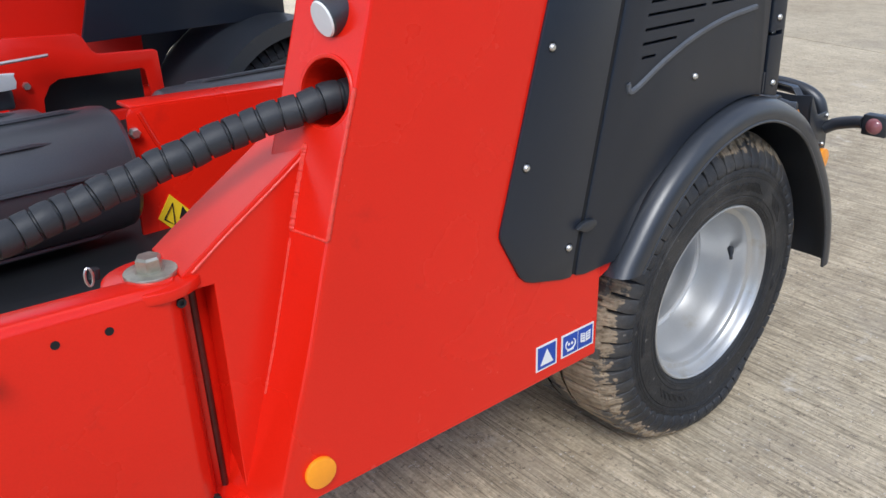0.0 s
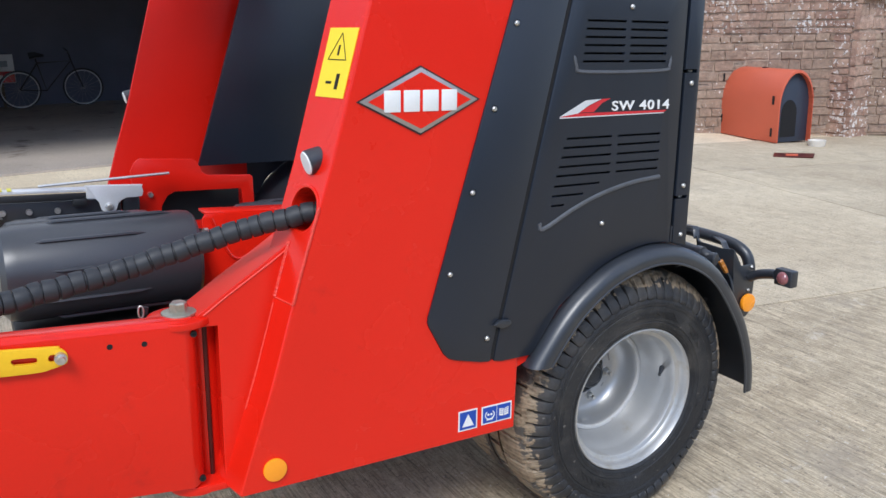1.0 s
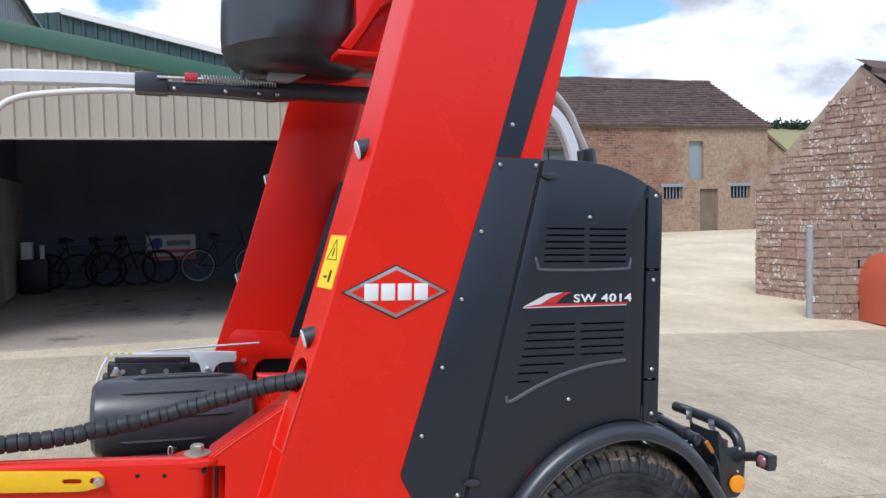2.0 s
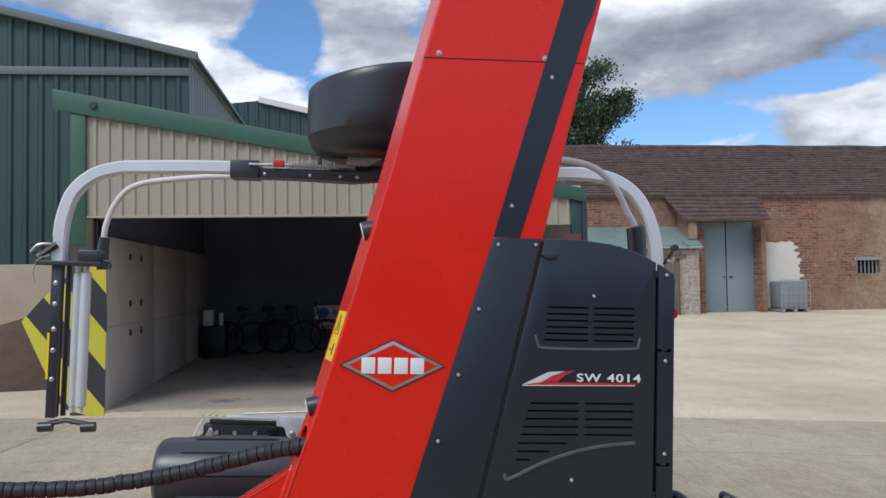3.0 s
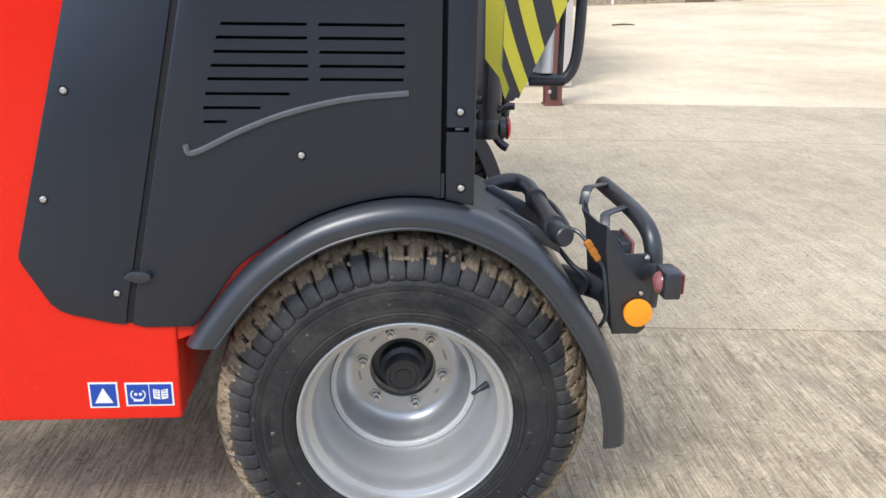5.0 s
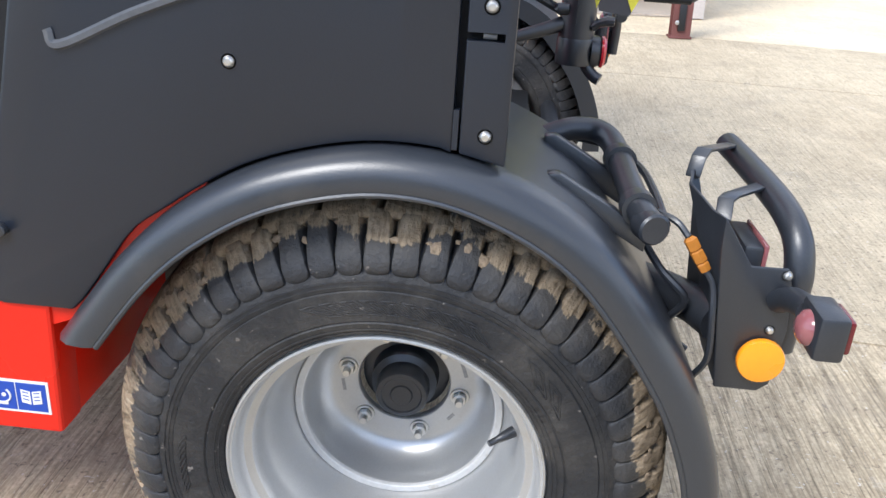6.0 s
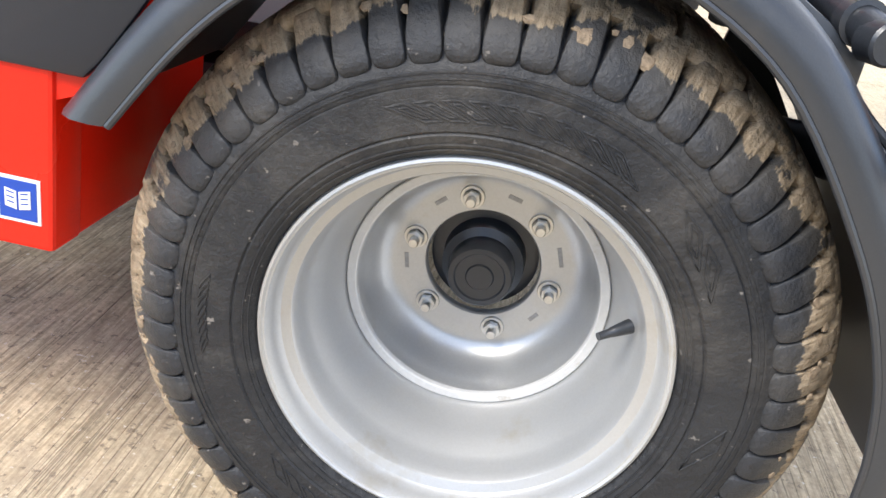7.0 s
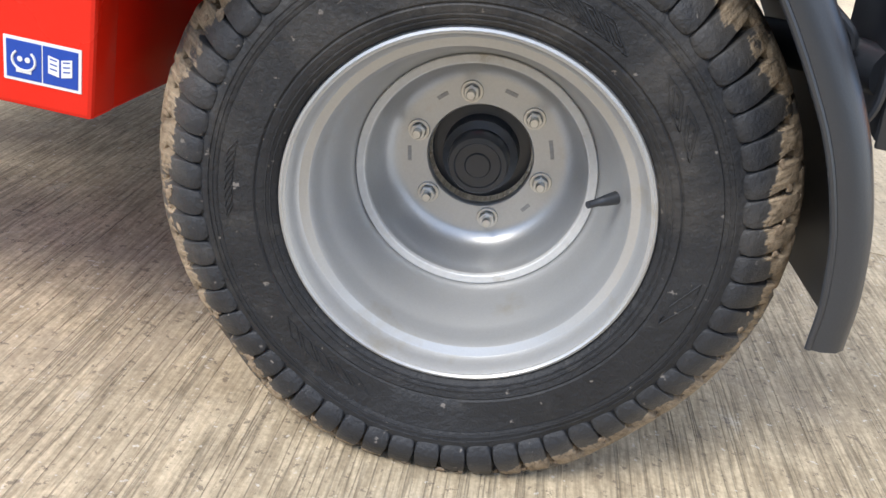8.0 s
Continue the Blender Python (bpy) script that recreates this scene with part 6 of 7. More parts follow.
def safety_guard(shape, y, bow, bands, edge_of):
    """Sheet with diagonal stripes; bands: (start, end) pairs, edge_of(s, z): a band edge's x at the height z."""
    x0, x1 = min(p[0] for p in shape), max(p[0] for p in shape)
    z0, z1 = min(p[1] for p in shape), max(p[1] for p in shape)
    depth = lambda x: y - bow * math.sin(math.pi * (x - x0) / (x1 - x0))

    def sheet(polys, off, thick):
        bm = bmesh.new()
        for poly in polys:
            if len(poly) < 3:
                continue
            f = [bm.verts.new(INTO @ Vector((px, depth(px) + off, pz))) for px, pz in poly]
            bm.faces.new(f)
            if thick:
                g = [bm.verts.new(INTO @ Vector((px, depth(px) + off + thick, pz))) for px, pz in poly]
                bm.faces.new(g[::-1])
        return bm

    nx = 10
    cols = [clip_to([(x0 + (x1 - x0) * i / nx, z1), (x0 + (x1 - x0) * (i + 1) / nx, z1), (x0 + (x1 - x0) * (i + 1) / nx, z0), (x0 + (x1 - x0) * i / nx, z0)], shape) for i in range(nx)]
    guard = part("safety_guard", sheet(cols, 0, 0.006), GUARD_GREY, rotor, "bowed guard sheet with yellow and dark diagonal stripes", smooth=60)
    nz = 26
    for s0, s1 in bands:
        polys = []
        for i in range(nz):
            za, zb = z1 - (z1 - z0) * i / nz, z1 - (z1 - z0) * (i + 1) / nz
            polys.append(clip_to([(edge_of(s0, za), za), (edge_of(s1, za), za), (edge_of(s1, zb), zb), (edge_of(s0, zb), zb)], shape))
        if any(polys):
            part("stripe", sheet(polys, -0.003, 0), GUARD_YELLOW, guard, "yellow reflective stripe", smooth=60)
    return guard


def right_edge(s, z):
    d = 1.35 - z
    return s - 0.045 + 0.18 * d + (0.25 * d * d if d > 0 else 0.05 * d * d)


SIDE = -0.045
safety_guard([(x + SIDE, z) for x, z in [(0.44, 1.85), (0.61, 1.83), (0.70, 1.69), (0.76, 1.61), (0.79, 1.52), (0.79, 1.41), (0.77, 1.30), (0.55, 0.885), (0.46, 0.90), (0.44, 1.0)]], 1.645, 0.0, [(0.425, 0.475), (0.527, 0.582), (0.655, 0.713), (0.765, 0.82)], right_edge)
safety_guard([(-2.79, 1.50), (-2.67, 1.61), (-2.40, 1.92), (-2.345, 1.89), (-2.315, 1.83), (-2.31, 1.49), (-2.325, 0.93), (-2.40, 0.93), (-2.56, 0.98)], 2.31, 0.0, [(-2.826 + 0.225 * 2 * k * 0.80, -2.826 + 0.225 * (2 * k + 1) * 0.80) for k in range(-2, 4)], lambda s, z: s + (1.40 - z) * 0.80 - 0.02)
part("edge_plate", prism([(0.130, 1.70), (0.185, 1.68), (0.194, 1.31), (0.150, 1.37), (0.130, 1.37)], 0.14, 0.155), SLATE, wrapper, "dark slate inner edge plate", bevel=0.003)


def dispenser(x, y, side):
    d = part("film_dispenser", box(x - 0.055, x - 0.005, y - 0.03, y + 0.03, 0.90, 1.76), BLACK, rotor, "dark film dispenser frame with pale stretch rollers", bevel=0.004)
    part("top_plate", box(x - 0.13, x + 0.20, y - 0.06, y + 0.06, 1.690, 1.715), BLACK, d, bevel=0.004)
    for dx, r in ((0.098, 0.022), (0.142, 0.030)):
        part("stretch_roller", tube([(x + dx - 0.03, y, 0.925), (x + dx - 0.03, y, 0.955), (x + dx - 0.03, y, 0.96), (x + dx - 0.03, y, 1.655), (x + dx - 0.03, y, 1.66), (x + dx - 0.03, y, 1.69)], [0.015, 0.015, r * 0.9, r * 0.9, 0.015, 0.015], 16), ALLOY, d, "pale metal stretch roller")
    part("post", tube([(x + 0.005, y + 0.06, 0.90), (x + 0.005, y + 0.06, 1.70)], 0.014, 10), BLACK, d)
    part("gear_box", box(x + 0.08, x + 0.19, y - 0.06, y + 0.06, 1.715, 1.775), BLACK, d, bevel=0.008)
    part("foot_bar", tube([(x - 0.05, y, 0.865), (x + 0.04, y, 0.885), (x + 0.15, y, 0.865)], 0.014, 8), BLACK, d)
    for dx in (-0.06, 0.155):
        part("roll_foot", tube([(x + dx - 0.035, y, 0.848), (x + dx + 0.035, y, 0.852)], 0.026, 12), BLACK, d)
    part("cam_lever", tube([(x - 0.10, y - 0.05, 1.74), (x - 0.03, y - 0.04, 1.80)], 0.018, 8), BLACK, d)
    part("spool_knob", lathe([(0.0, -0.03), (0.03, -0.03), (0.034, -0.02), (0.034, 0.02), (0.0, 0.025)], 14), BLACK, d, loc=(x - 0.03, y, 1.825))
    part("lever", tube(curve([(x - 0.15, y - 0.06, 1.755), (x - 0.12, y - 0.06, 1.790), (x - 0.07, y - 0.05, 1.800), (x - 0.04, y - 0.04, 1.785)], 4), 0.009, 8), STEEL, d, "bright steel lever")
    part("lever", tube([(x - 0.155, y - 0.05, 1.795), (x - 0.145, y - 0.05, 1.745)], 0.012, 8), BLACK, d)
    part("spring_wire", tube(curve([(x - 0.06, y - 0.06, 1.74), (x - 0.11, y - 0.06, 1.72), (x - 0.14, y - 0.05, 1.66), (x - 0.13, y - 0.05, 1.60)], 5), 0.004, 6), STEEL, d)
    part("linkage", tube(curve([(x - 0.12, y - 0.05, 1.735), (x - 0.10, y - 0.04, 1.755), (x - 0.06, y - 0.05, 1.735)], 4), 0.010, 8), POSTGREY, d)
    for z in (1.60, 1.49, 1.36, 1.25, 1.10):
        dome_bolt(d, x - 0.03, z, y - 0.031, 0.011)
    part("tape_mark", box(x - 0.060, x - 0.048, y - 0.034, y - 0.028, 1.10, 1.34), STICKER, d)
    part("handle_loop", tube(curve([(x + 0.19, y - 0.02, 1.72), (x + 0.23, y - 0.02, 1.715), (x + 0.235, y - 0.02, 1.685), (x + 0.17, y - 0.02, 1.68)], 5), 0.007, 8), BLACK, d)
    return d


dispenser(-2.445, 1.85, 1)
right_frame = part("film_dispenser", tube(curve([(0.720, 1.70, 1.66), (0.726, 1.70, 1.55), (0.726, 1.70, 1.30), (0.718, 1.70, 1.07), (0.685, 1.70, 0.985), (0.640, 1.70, 0.975), (0.52, 1.70, 0.985)], 6), 0.022, 12), BLACK, rotor, "black tubular dispenser frame")
part("inner_post", tube([(0.655, 1.70, 0.98), (0.653, 1.70, 1.60)], 0.012, 10), BLACK, right_frame)
part("stretch_roller", tube([(0.59, 1.70, 1.0), (0.59, 1.70, 1.62)], 0.034, 14), ALLOY, right_frame, "pale metal stretch roller")
part("roll_foot", tube([(0.53, 1.68, 0.965), (0.67, 1.68, 0.965)], 0.016, 10), DARK, right_frame)
part("cam_lever", tube([(0.735, 1.66, 1.78), (0.760, 1.64, 1.83), (0.775, 1.64, 1.85)], 0.008, 8), DARK, right_frame)
part("linkage", tube([(0.745, 1.64, 1.80), (0.765, 1.63, 1.79), (0.778, 1.63, 1.815)], 0.011, 8), STEEL, right_frame)
part("spool_knob", lathe([(0.0, -0.016), (0.018, -0.016), (0.020, 0.014), (0.0, 0.018)], 12), BLACK, right_frame, loc=(0.785, 1.64, 1.870))
part("guard_lamp", tube([(0.192, 0.150, 1.556), (0.192, 0.130, 1.556)], 0.020, 14), LAMPRED, wrapper, "small red lamp")


# ---- open shed behind the machine ----
SHED_Y = 7.75
roof_z = lambda x: 4.07 - 0.1875 * (x + 4.47)
shed = thing("open_shed", "open-fronted shed with cream ribbed cladding and green fascia", "shed", kind="structure")
part("cladding", corrugated(-4.14, 0.95, 2.535, lambda x: roof_z(x) - 0.10, 0.152, 0.026, SHED_Y), CREAM, shed, "cream ribbed metal cladding", smooth=0)
part("cladding", corrugated(0.95, 1.90, 2.39, lambda x: roof_z(x) - 0.10, 0.152, 0.026, SHED_Y), CREAM, shed, "cream ribbed metal cladding", smooth=0)
part("cladding_back", prism([(-4.14, 2.55), (1.72, 2.55), (1.72, roof_z(1.72) - 0.1), (-4.14, roof_z(-4.14) - 0.1)], SHED_Y + 0.004, SHED_Y + 0.05), DIM_SHEDWALL, shed)
part("drip_edge", box(-4.14, 0.95, SHED_Y - 0.035, SHED_Y + 0.05, 2.51, 2.538), CREAM, shed, bevel=0.004)
part("fascia", prism([(-4.50, roof_z(-4.50)), (2.06, roof_z(2.06)), (2.06, roof_z(2.06) - 0.17), (-4.50, roof_z(-4.50) - 0.25)], SHED_Y - 0.075, SHED_Y - 0.040), GREEN_TRIM, shed, "green metal fascia", bevel=0.006)
part("corner_trim", box(-4.30, -4.12, SHED_Y - 0.055, SHED_Y + 0.10, 2.18, roof_z(-4.3) - 0.15), GREEN_TRIM, shed, "green corner flashing", bevel=0.006)
part("end_trim", box(1.87, 2.02, SHED_Y - 0.03, SHED_Y + 0.05, 2.18, roof_z(2.0) - 0.12), GREEN, shed, bevel=0.006)
part("downpipe", tube([(2.04, SHED_Y - 0.02, 2.0), (2.04, SHED_Y - 0.02, roof_z(2.0) - 0.1)], 0.04, 10), BLACK, shed)
part("vent_cap", lathe([(0.0, -0.03), (0.036, -0.03), (0.048, -0.01), (0.048, 0.02)], 16), GREEN, shed, loc=(-4.02, SHED_Y - 0.075, roof_z(-4.0) - 0.11))
def shed_sheet(name, low, high, mat, label):
    corners = ((-4.5, SHED_Y - 0.035), (2.06, SHED_Y - 0.035), (2.06, 15.4), (-4.5, 15.4))
    return part(name, loft([[(x, y, roof_z(x) + dz) for x, y in corners] for dz in (low, high)]), mat, shed, label, smooth=0)


shed_sheet("roof", -0.05, -0.01, GREY_SHEET, "grey sheet roof")
# Sheet added under the roof so its underside reads as shaded.
shed_sheet("roof_lining", -0.075, -0.055, DIM_SHEDWALL, "dark lining added to shade the roof underside")
part("post", box(-4.30, -4.03, SHED_Y - 0.05, SHED_Y + 0.20, 0.15, 2.50), TIMBER, shed, "mossy timber post", bevel=0.015)
part("jamb", box(-4.03, -3.99, SHED_Y + 0.02, SHED_Y + 0.16, 0.16, 2.48), DARK, shed, bevel=0.004)
for k in range(3):
    y0 = SHED_Y + 0.20 + k * 2.36
    for z0, z1 in ((0.14 + 0.021 * k, 1.18), (1.185, 2.30)):
        part("wall_panel", box(-4.02, -3.93, y0 + 0.001, y0 + 2.359, z0, z1), PANELWALL, shed, "stained pale concrete wall panel", bevel=0.002)
for dy in (1.02, 1.58):
    for z in (2.08, 1.45, 1.06):
        part("wall_fixing", lathe([(0.0, -0.012), (0.042, -0.012), (0.048, 0.0)], 10), DARK, shed, loc=Matrix.Translation((-3.93, SHED_Y + 0.20 + dy, z)) @ Matrix.Rotation(radians(90), 4, "Z"))
part("shed_floor", loft([[(-3.96, SHED_Y + 0.12, ground_z(SHED_Y) - 0.01), (1.92, SHED_Y + 0.12, ground_z(SHED_Y) - 0.01), (1.92, 15.05, ground_z(15.0) - 0.01), (-3.96, 15.05, ground_z(15.0) - 0.01)], [(-3.96, SHED_Y + 0.12, ground_z(SHED_Y) + 0.012), (1.92, SHED_Y + 0.12, ground_z(SHED_Y) + 0.012), (1.92, 15.05, ground_z(15.0) + 0.012), (-3.96, 15.05, ground_z(15.0) + 0.012)]]), SHEDFLOOR, shed, "blotched shed floor coloured dark for the dim inside", smooth=0)
part("outer_wall", box(-4.32, -4.03, SHED_Y + 0.2, 15.2, 0.1, 4.0), DIM_SHEDWALL, shed)
part("back_wall", box(-4.3, 2.0, 15.0, 15.2, 0.2, 4.0), DIM_SHEDWALL, shed, "back wall coloured dark for the dim shed")
part("wall_plate", box(-3.93, 1.9, 14.90, 15.0, 1.62, 1.78), DIM_SHEDWALL, shed, "timber rail toned for the dim shed")
part("right_wall", box(1.90, 2.02, SHED_Y + 0.05, 15.0, 0.15, 2.9), PANELWALL, shed)
part("eaves_beam", box(-4.0, 1.9, SHED_Y + 0.12, SHED_Y + 0.24, 2.56, 2.72), DIM_SHEDWALL, shed)
COL = Matrix.Translation((-0.075, 0.14, 0))
for y in (6.36, 6.505):
    part("steel_column", prism([(1.57, 0.14), (1.73, 0.14), (1.73, 2.20), (1.57, 2.20)], y, y + 0.015), MAROON, shed, "maroon steel column", loc=COL)
part("column_web", box(1.645, 1.658, 6.375, 6.505, 0.14, 2.20), MAROON, shed, loc=COL)
part("foot_plate", box(1.555, 1.745, 6.35, 6.53, 0.134, 0.150), MAROON, shed, bevel=0.003, loc=COL)
# Dark box stands for the shaded recess and bracket inside the column.
part("column_bracket", box(1.615, 1.675, 6.34, 6.36, 0.20, 0.42), DARK, shed, bevel=0.004, loc=COL)
dome_bolt(shed, 1.53, 0.27, 6.48, 0.016)

# inside the shed
board = thing("advert_board", "white and red oil company board on the shed wall", "sign", m=Matrix.Translation((0, 0.86, 0)))
bx0, bx1, bz0, bz1 = -1.77, -0.84, 0.745, 1.235
part("panel", box(bx0, bx1, 13.98, 14.0, bz0, bz1), WHITE, board, bevel=0.004)
part("lower_band", box(bx0 + 0.01, bx1 - 0.01, 13.972, 13.98, bz0 + 0.01, bz0 + 0.20), LAMPRED, board)
part("emblem", disc(bx0 + 0.20, bz1 - 0.16, 13.972, 13.98, 0.11, 20), BLUE, board)
part("bar", box(bx0 + 0.38, bx1 - 0.10, 13.972, 13.98, bz1 - 0.21, bz1 - 0.11), GREY_SHEET, board)
part("bar", box(bx0 + 0.12, bx1 - 0.20, 13.966, 13.972, bz0 + 0.07, bz0 + 0.14), WHITE, board)
part("board_leg", box(bx0 + 0.2, bx0 + 0.25, 14.0, 14.03, 0.30, bz0 + 0.1), OLDWOOD, board)
part("board_leg", box(bx1 - 0.25, bx1 - 0.2, 14.0, 14.03, 0.30, bz0 + 0.1), OLDWOOD, board)


def bicycle(m, spoke):
    tone = BLACK if spoke else DARK
    b = thing("bicycle", "dark parked bicycle leaning at the shed's back wall", "bicycle", "bicycles in the shed", m=m)
    part("bicycle_frame", tube([(0.0, 0, 0.33), (0.32, 0, 0.78), (0.86, 0, 0.80), (0.42, 0, 0.30), (0.30, 0, 0.86)], 0.016, 8), tone, b)
    part("fork", tube([(0.84, 0, 0.92), (0.88, 0, 0.75), (1.02, 0, 0.33)], 0.014, 8), tone, b)
    part("chain_stay", tube([(0.0, 0, 0.33), (0.42, 0, 0.30)], 0.012, 8), tone, b)
    part("saddle", tube([(0.20, 0, 0.90), (0.30, 0, 0.92), (0.44, 0, 0.905)], [0.06, 0.05, 0.02], 8), tone, b)
    part("handlebar", tube([(0.80, -0.28, 0.98), (0.83, 0, 0.96), (0.80, 0.28, 0.98)], 0.014, 8), tone, b)
    for x in (0.0, 1.02):
        w = part("bicycle_wheel", lathe([(0.300 + 0.012 * math.cos(t), 0.012 * math.sin(t)) for t in [2 * math.pi * k / 8 for k in range(8)]], 40, closed=True), ALLOY if spoke else tone, b, loc=(x, 0, 0.33))
        part("bicycle_tyre", lathe([(0.322 + 0.017 * math.cos(t), 0.017 * math.sin(t)) for t in [2 * math.pi * k / 8 for k in range(8)]], 40, closed=True), tone, w)
        for k in range(9):
            a = math.pi * k / 9
            part("spoke", tube([(0.29 * math.cos(a), 0, 0.29 * math.sin(a)), (-0.29 * math.cos(a), 0, -0.29 * math.sin(a))], 0.0016, 4), STEEL if spoke else DARK, w)
    return b


bicycle(pose(-0.82, 14.55, 0.305, 8, 0, 0), True)
bicycle(pose(-2.55, 14.60, 0.305, 8, 0, 4), False)
bicycle(pose(-3.45, 14.45, 0.305, 8, 0, -6), False)
bicycle(pose(-2.95, 14.20, 0.300, 6, 0, 3), False)
tank = thing("storage_cabinet", "dark cabinet with pale boxes on top, by the shed wall", "cabinet", m=pose(-3.62, 13.9, 0.29))
part("body", box(-0.22, 0.22, -0.25, 0.25, 0.0, 0.62), DARK, tank, bevel=0.01)
part("pale_box", box(-0.20, -0.02, -0.2, 0.0, 0.62, 0.92), WHITE, tank, bevel=0.01)
part("pale_tube", tube([(0.14, -0.2, 0.45), (0.14, -0.2, 0.86)], 0.04, 10), WHITE, tank)

# ---- green barns beyond ----
barn = thing("green_barn", "large green ribbed sheet barn with grey gable trim", "barn", kind="structure")
bt = lambda x: 6.86 - 0.232 * (x + 4.63)
part("front_cladding", corrugated(-16.0, -4.63, 0.2, bt, 0.33, 0.05, 16.5), GREEN, barn, "dark green ribbed cladding", smooth=0)
part("front_core", prism([(-16.0, 0.2), (-4.64, 0.2), (-4.64, bt(-4.64) - 0.02), (-16.0, bt(-16.0) - 0.02)], 16.52, 16.7), GREEN, barn)
side = corrugated(0.0, 10.0, 0.2, lambda x: 6.80, 0.33, 0.05, 0.0)
part("side_cladding", side, GREY_SHEET, barn, "grey ribbed side cladding", smooth=0, loc=Matrix.Translation((-4.62, 16.5, 0)) @ Matrix.Rotation(radians(90), 4, "Z"))
part("verge_trim", prism([(-16.0, bt(-16.0) - 0.05), (-4.40, bt(-4.40) - 0.05), (-4.40, bt(-4.40) + 0.13), (-16.0, bt(-16.0) + 0.13)], 16.28, 16.45), GREEN_GREY, barn, "grey weathered verge trim", bevel=0.01)
part("rail", box(-16.0, -4.6, 16.40, 16.46, 6.42, 6.60), GREEN_GREY, barn, "grey rail", bevel=0.01)
part("gutter", tube([(-4.46, 16.32, 6.84), (-4.46, 26.6, 6.84)], 0.06, 10), GREEN, barn)
part("barn_roof", loft([[(-16.0, 16.3, bt(-16.0)), (-4.40, 16.3, bt(-4.4)), (-4.40, 26.6, bt(-4.4)), (-16.0, 26.6, bt(-16.0))], [(-16.0, 16.3, bt(-16.0) + 0.06), (-4.40, 16.3, bt(-4.4) + 0.06), (-4.40, 26.6, bt(-4.4) + 0.06), (-16.0, 26.6, bt(-16.0) + 0.06)]]), GREY_SHEET, barn, smooth=0)
barn_far = thing("green_barn", "low green ribbed barn with a pale roof edge", "barn", kind="structure")
ft = lambda x: 8.85 - 0.105 * abs(x + 4.6) - 0.12 * max(0, x + 4.6)
part("front_cladding", corrugated(-9.0, 3.4, 0.4, ft, 0.40, 0.05, 30.0), GREEN, barn_far, "dark green ribbed cladding", smooth=0)
part("core", prism([(-9.0, 0.4), (3.4, 0.4), (3.4, ft(3.4) - 0.02), (-4.6, ft(-4.6) - 0.02), (-9.0, ft(-9.0) - 0.02)], 30.02, 38.0), GREEN, barn_far)
part("verge_trim", prism([(-4.6, ft(-4.6) - 0.1), (3.6, ft(3.6) - 0.1), (3.6, ft(3.6) + 0.12), (-4.6, ft(-4.6) + 0.12)], 29.8, 29.95), BONE, barn_far)
hoard = thing("timber_screen", "pale timber board screen in the yard", "screen", kind="structure")
part("board", box(-9.0, -4.75, 14.4, 14.5, 0.3, 2.15), material("pale_boards", (0.42, 0.33, 0.24), 0.85, vary=0.15, scale=2), hoard, bevel=0.01)
heap = bmesh.new()
for k in range(3):
    rows = []
    for r, z in ((1.0, 0.0), (0.8, 0.35), (0.45, 0.62), (0.08, 0.75)):
        rows.append([((-6.0 - k * 1.3) + 1.6 * r * (1 + 0.18 * noise.noise(Vector((math.cos(a) * 2, math.sin(a) * 2, k)))) * math.cos(a), 11.2 + 1.3 * r * math.sin(a), 0.20 + 1.35 * z) for a in [2 * math.pi * q / 24 for q in range(24)]])
    loft(rows, heap)
tagged(part("soil_heap", heap, material("brown_soil", (0.10, 0.065, 0.045), 0.95, vary=0.35, scale=3, bump=0.6, grain=25)), "brown soil heap beside the shed", "heap", kind="structure")
box_r = thing("grey_trailer", "dark trailer end with a red stripe beside the shed", "trailer", m=Matrix.Identity(4))
part("body", box(-4.86, -4.55, 9.6, 9.75, 0.55, 1.95), DARK, box_r, bevel=0.01)
part("red_edge", box(-4.90, -4.86, 9.56, 9.6, 0.95, 1.90), LAMPRED, box_r)
part("pale_tag", box(-4.72, -4.60, 9.585, 9.6, 1.42, 1.55), WHITE, box_r)
part("foot", box(-4.95, -4.45, 9.5, 9.9, 0.19, 0.56), DARK, box_r, bevel=0.01)

# ---- long brick barn across the yard ----
long_barn = thing("brick_barn", "long old brick and sandstone barn with a clay tile roof", "barn", kind="structure")
BY, G0 = 25.0, 0.50


def wall_with_openings(x0, x1, z0, z1, y0, y1, holes):
    """A wall as blocks round its openings (x0, x1, z0, z1)."""
    bm = bmesh.new()
    xs = sorted({x0, x1, *[h[0] for h in holes], *[h[1] for h in holes]})
    for a, b in zip(xs, xs[1:]):
        spans = sorted((h[2], h[3]) for h in holes if h[0] <= a and h[1] >= b)
        z = z0
        for lo, hi in spans:
            if lo > z:
                box(a, b, y0, y1, z, lo, bm)
            z = hi
        if z < z1:
            box(a, b, y0, y1, z, z1, bm)
    return bm


holes = [(10.86, 12.84, G0, 3.66), (17.78, 18.45, 2.52, 3.98), (18.27, 19.10, 0.40, 2.14), (16.63, 17.50, 1.78, 2.24), (19.68, 20.62, 1.77, 2.23)]
part("front_wall", wall_with_openings(2.0, 21.45, 0.2, 4.62, BY, BY + 0.45, holes), BRICK, long_barn, "old orange brick wall turning to buff stone", smooth=0)
part("gable_wall", prism([(0, 0.2), (8.0, 0.2), (8.0, 4.6), (4.0, 6.85), (0, 4.6)], -0.2, 0.2), BRICK, long_barn, loc=Matrix.Translation((21.25, BY + 0.45, 0)) @ Matrix.Rotation(radians(90), 4, "Z"))
part("lean_end", prism([(21.45, 0.2), (24.0, 0.2), (24.0, 2.75), (21.45, 4.55)], BY + 0.6, BY + 0.9), BRICK, long_barn)
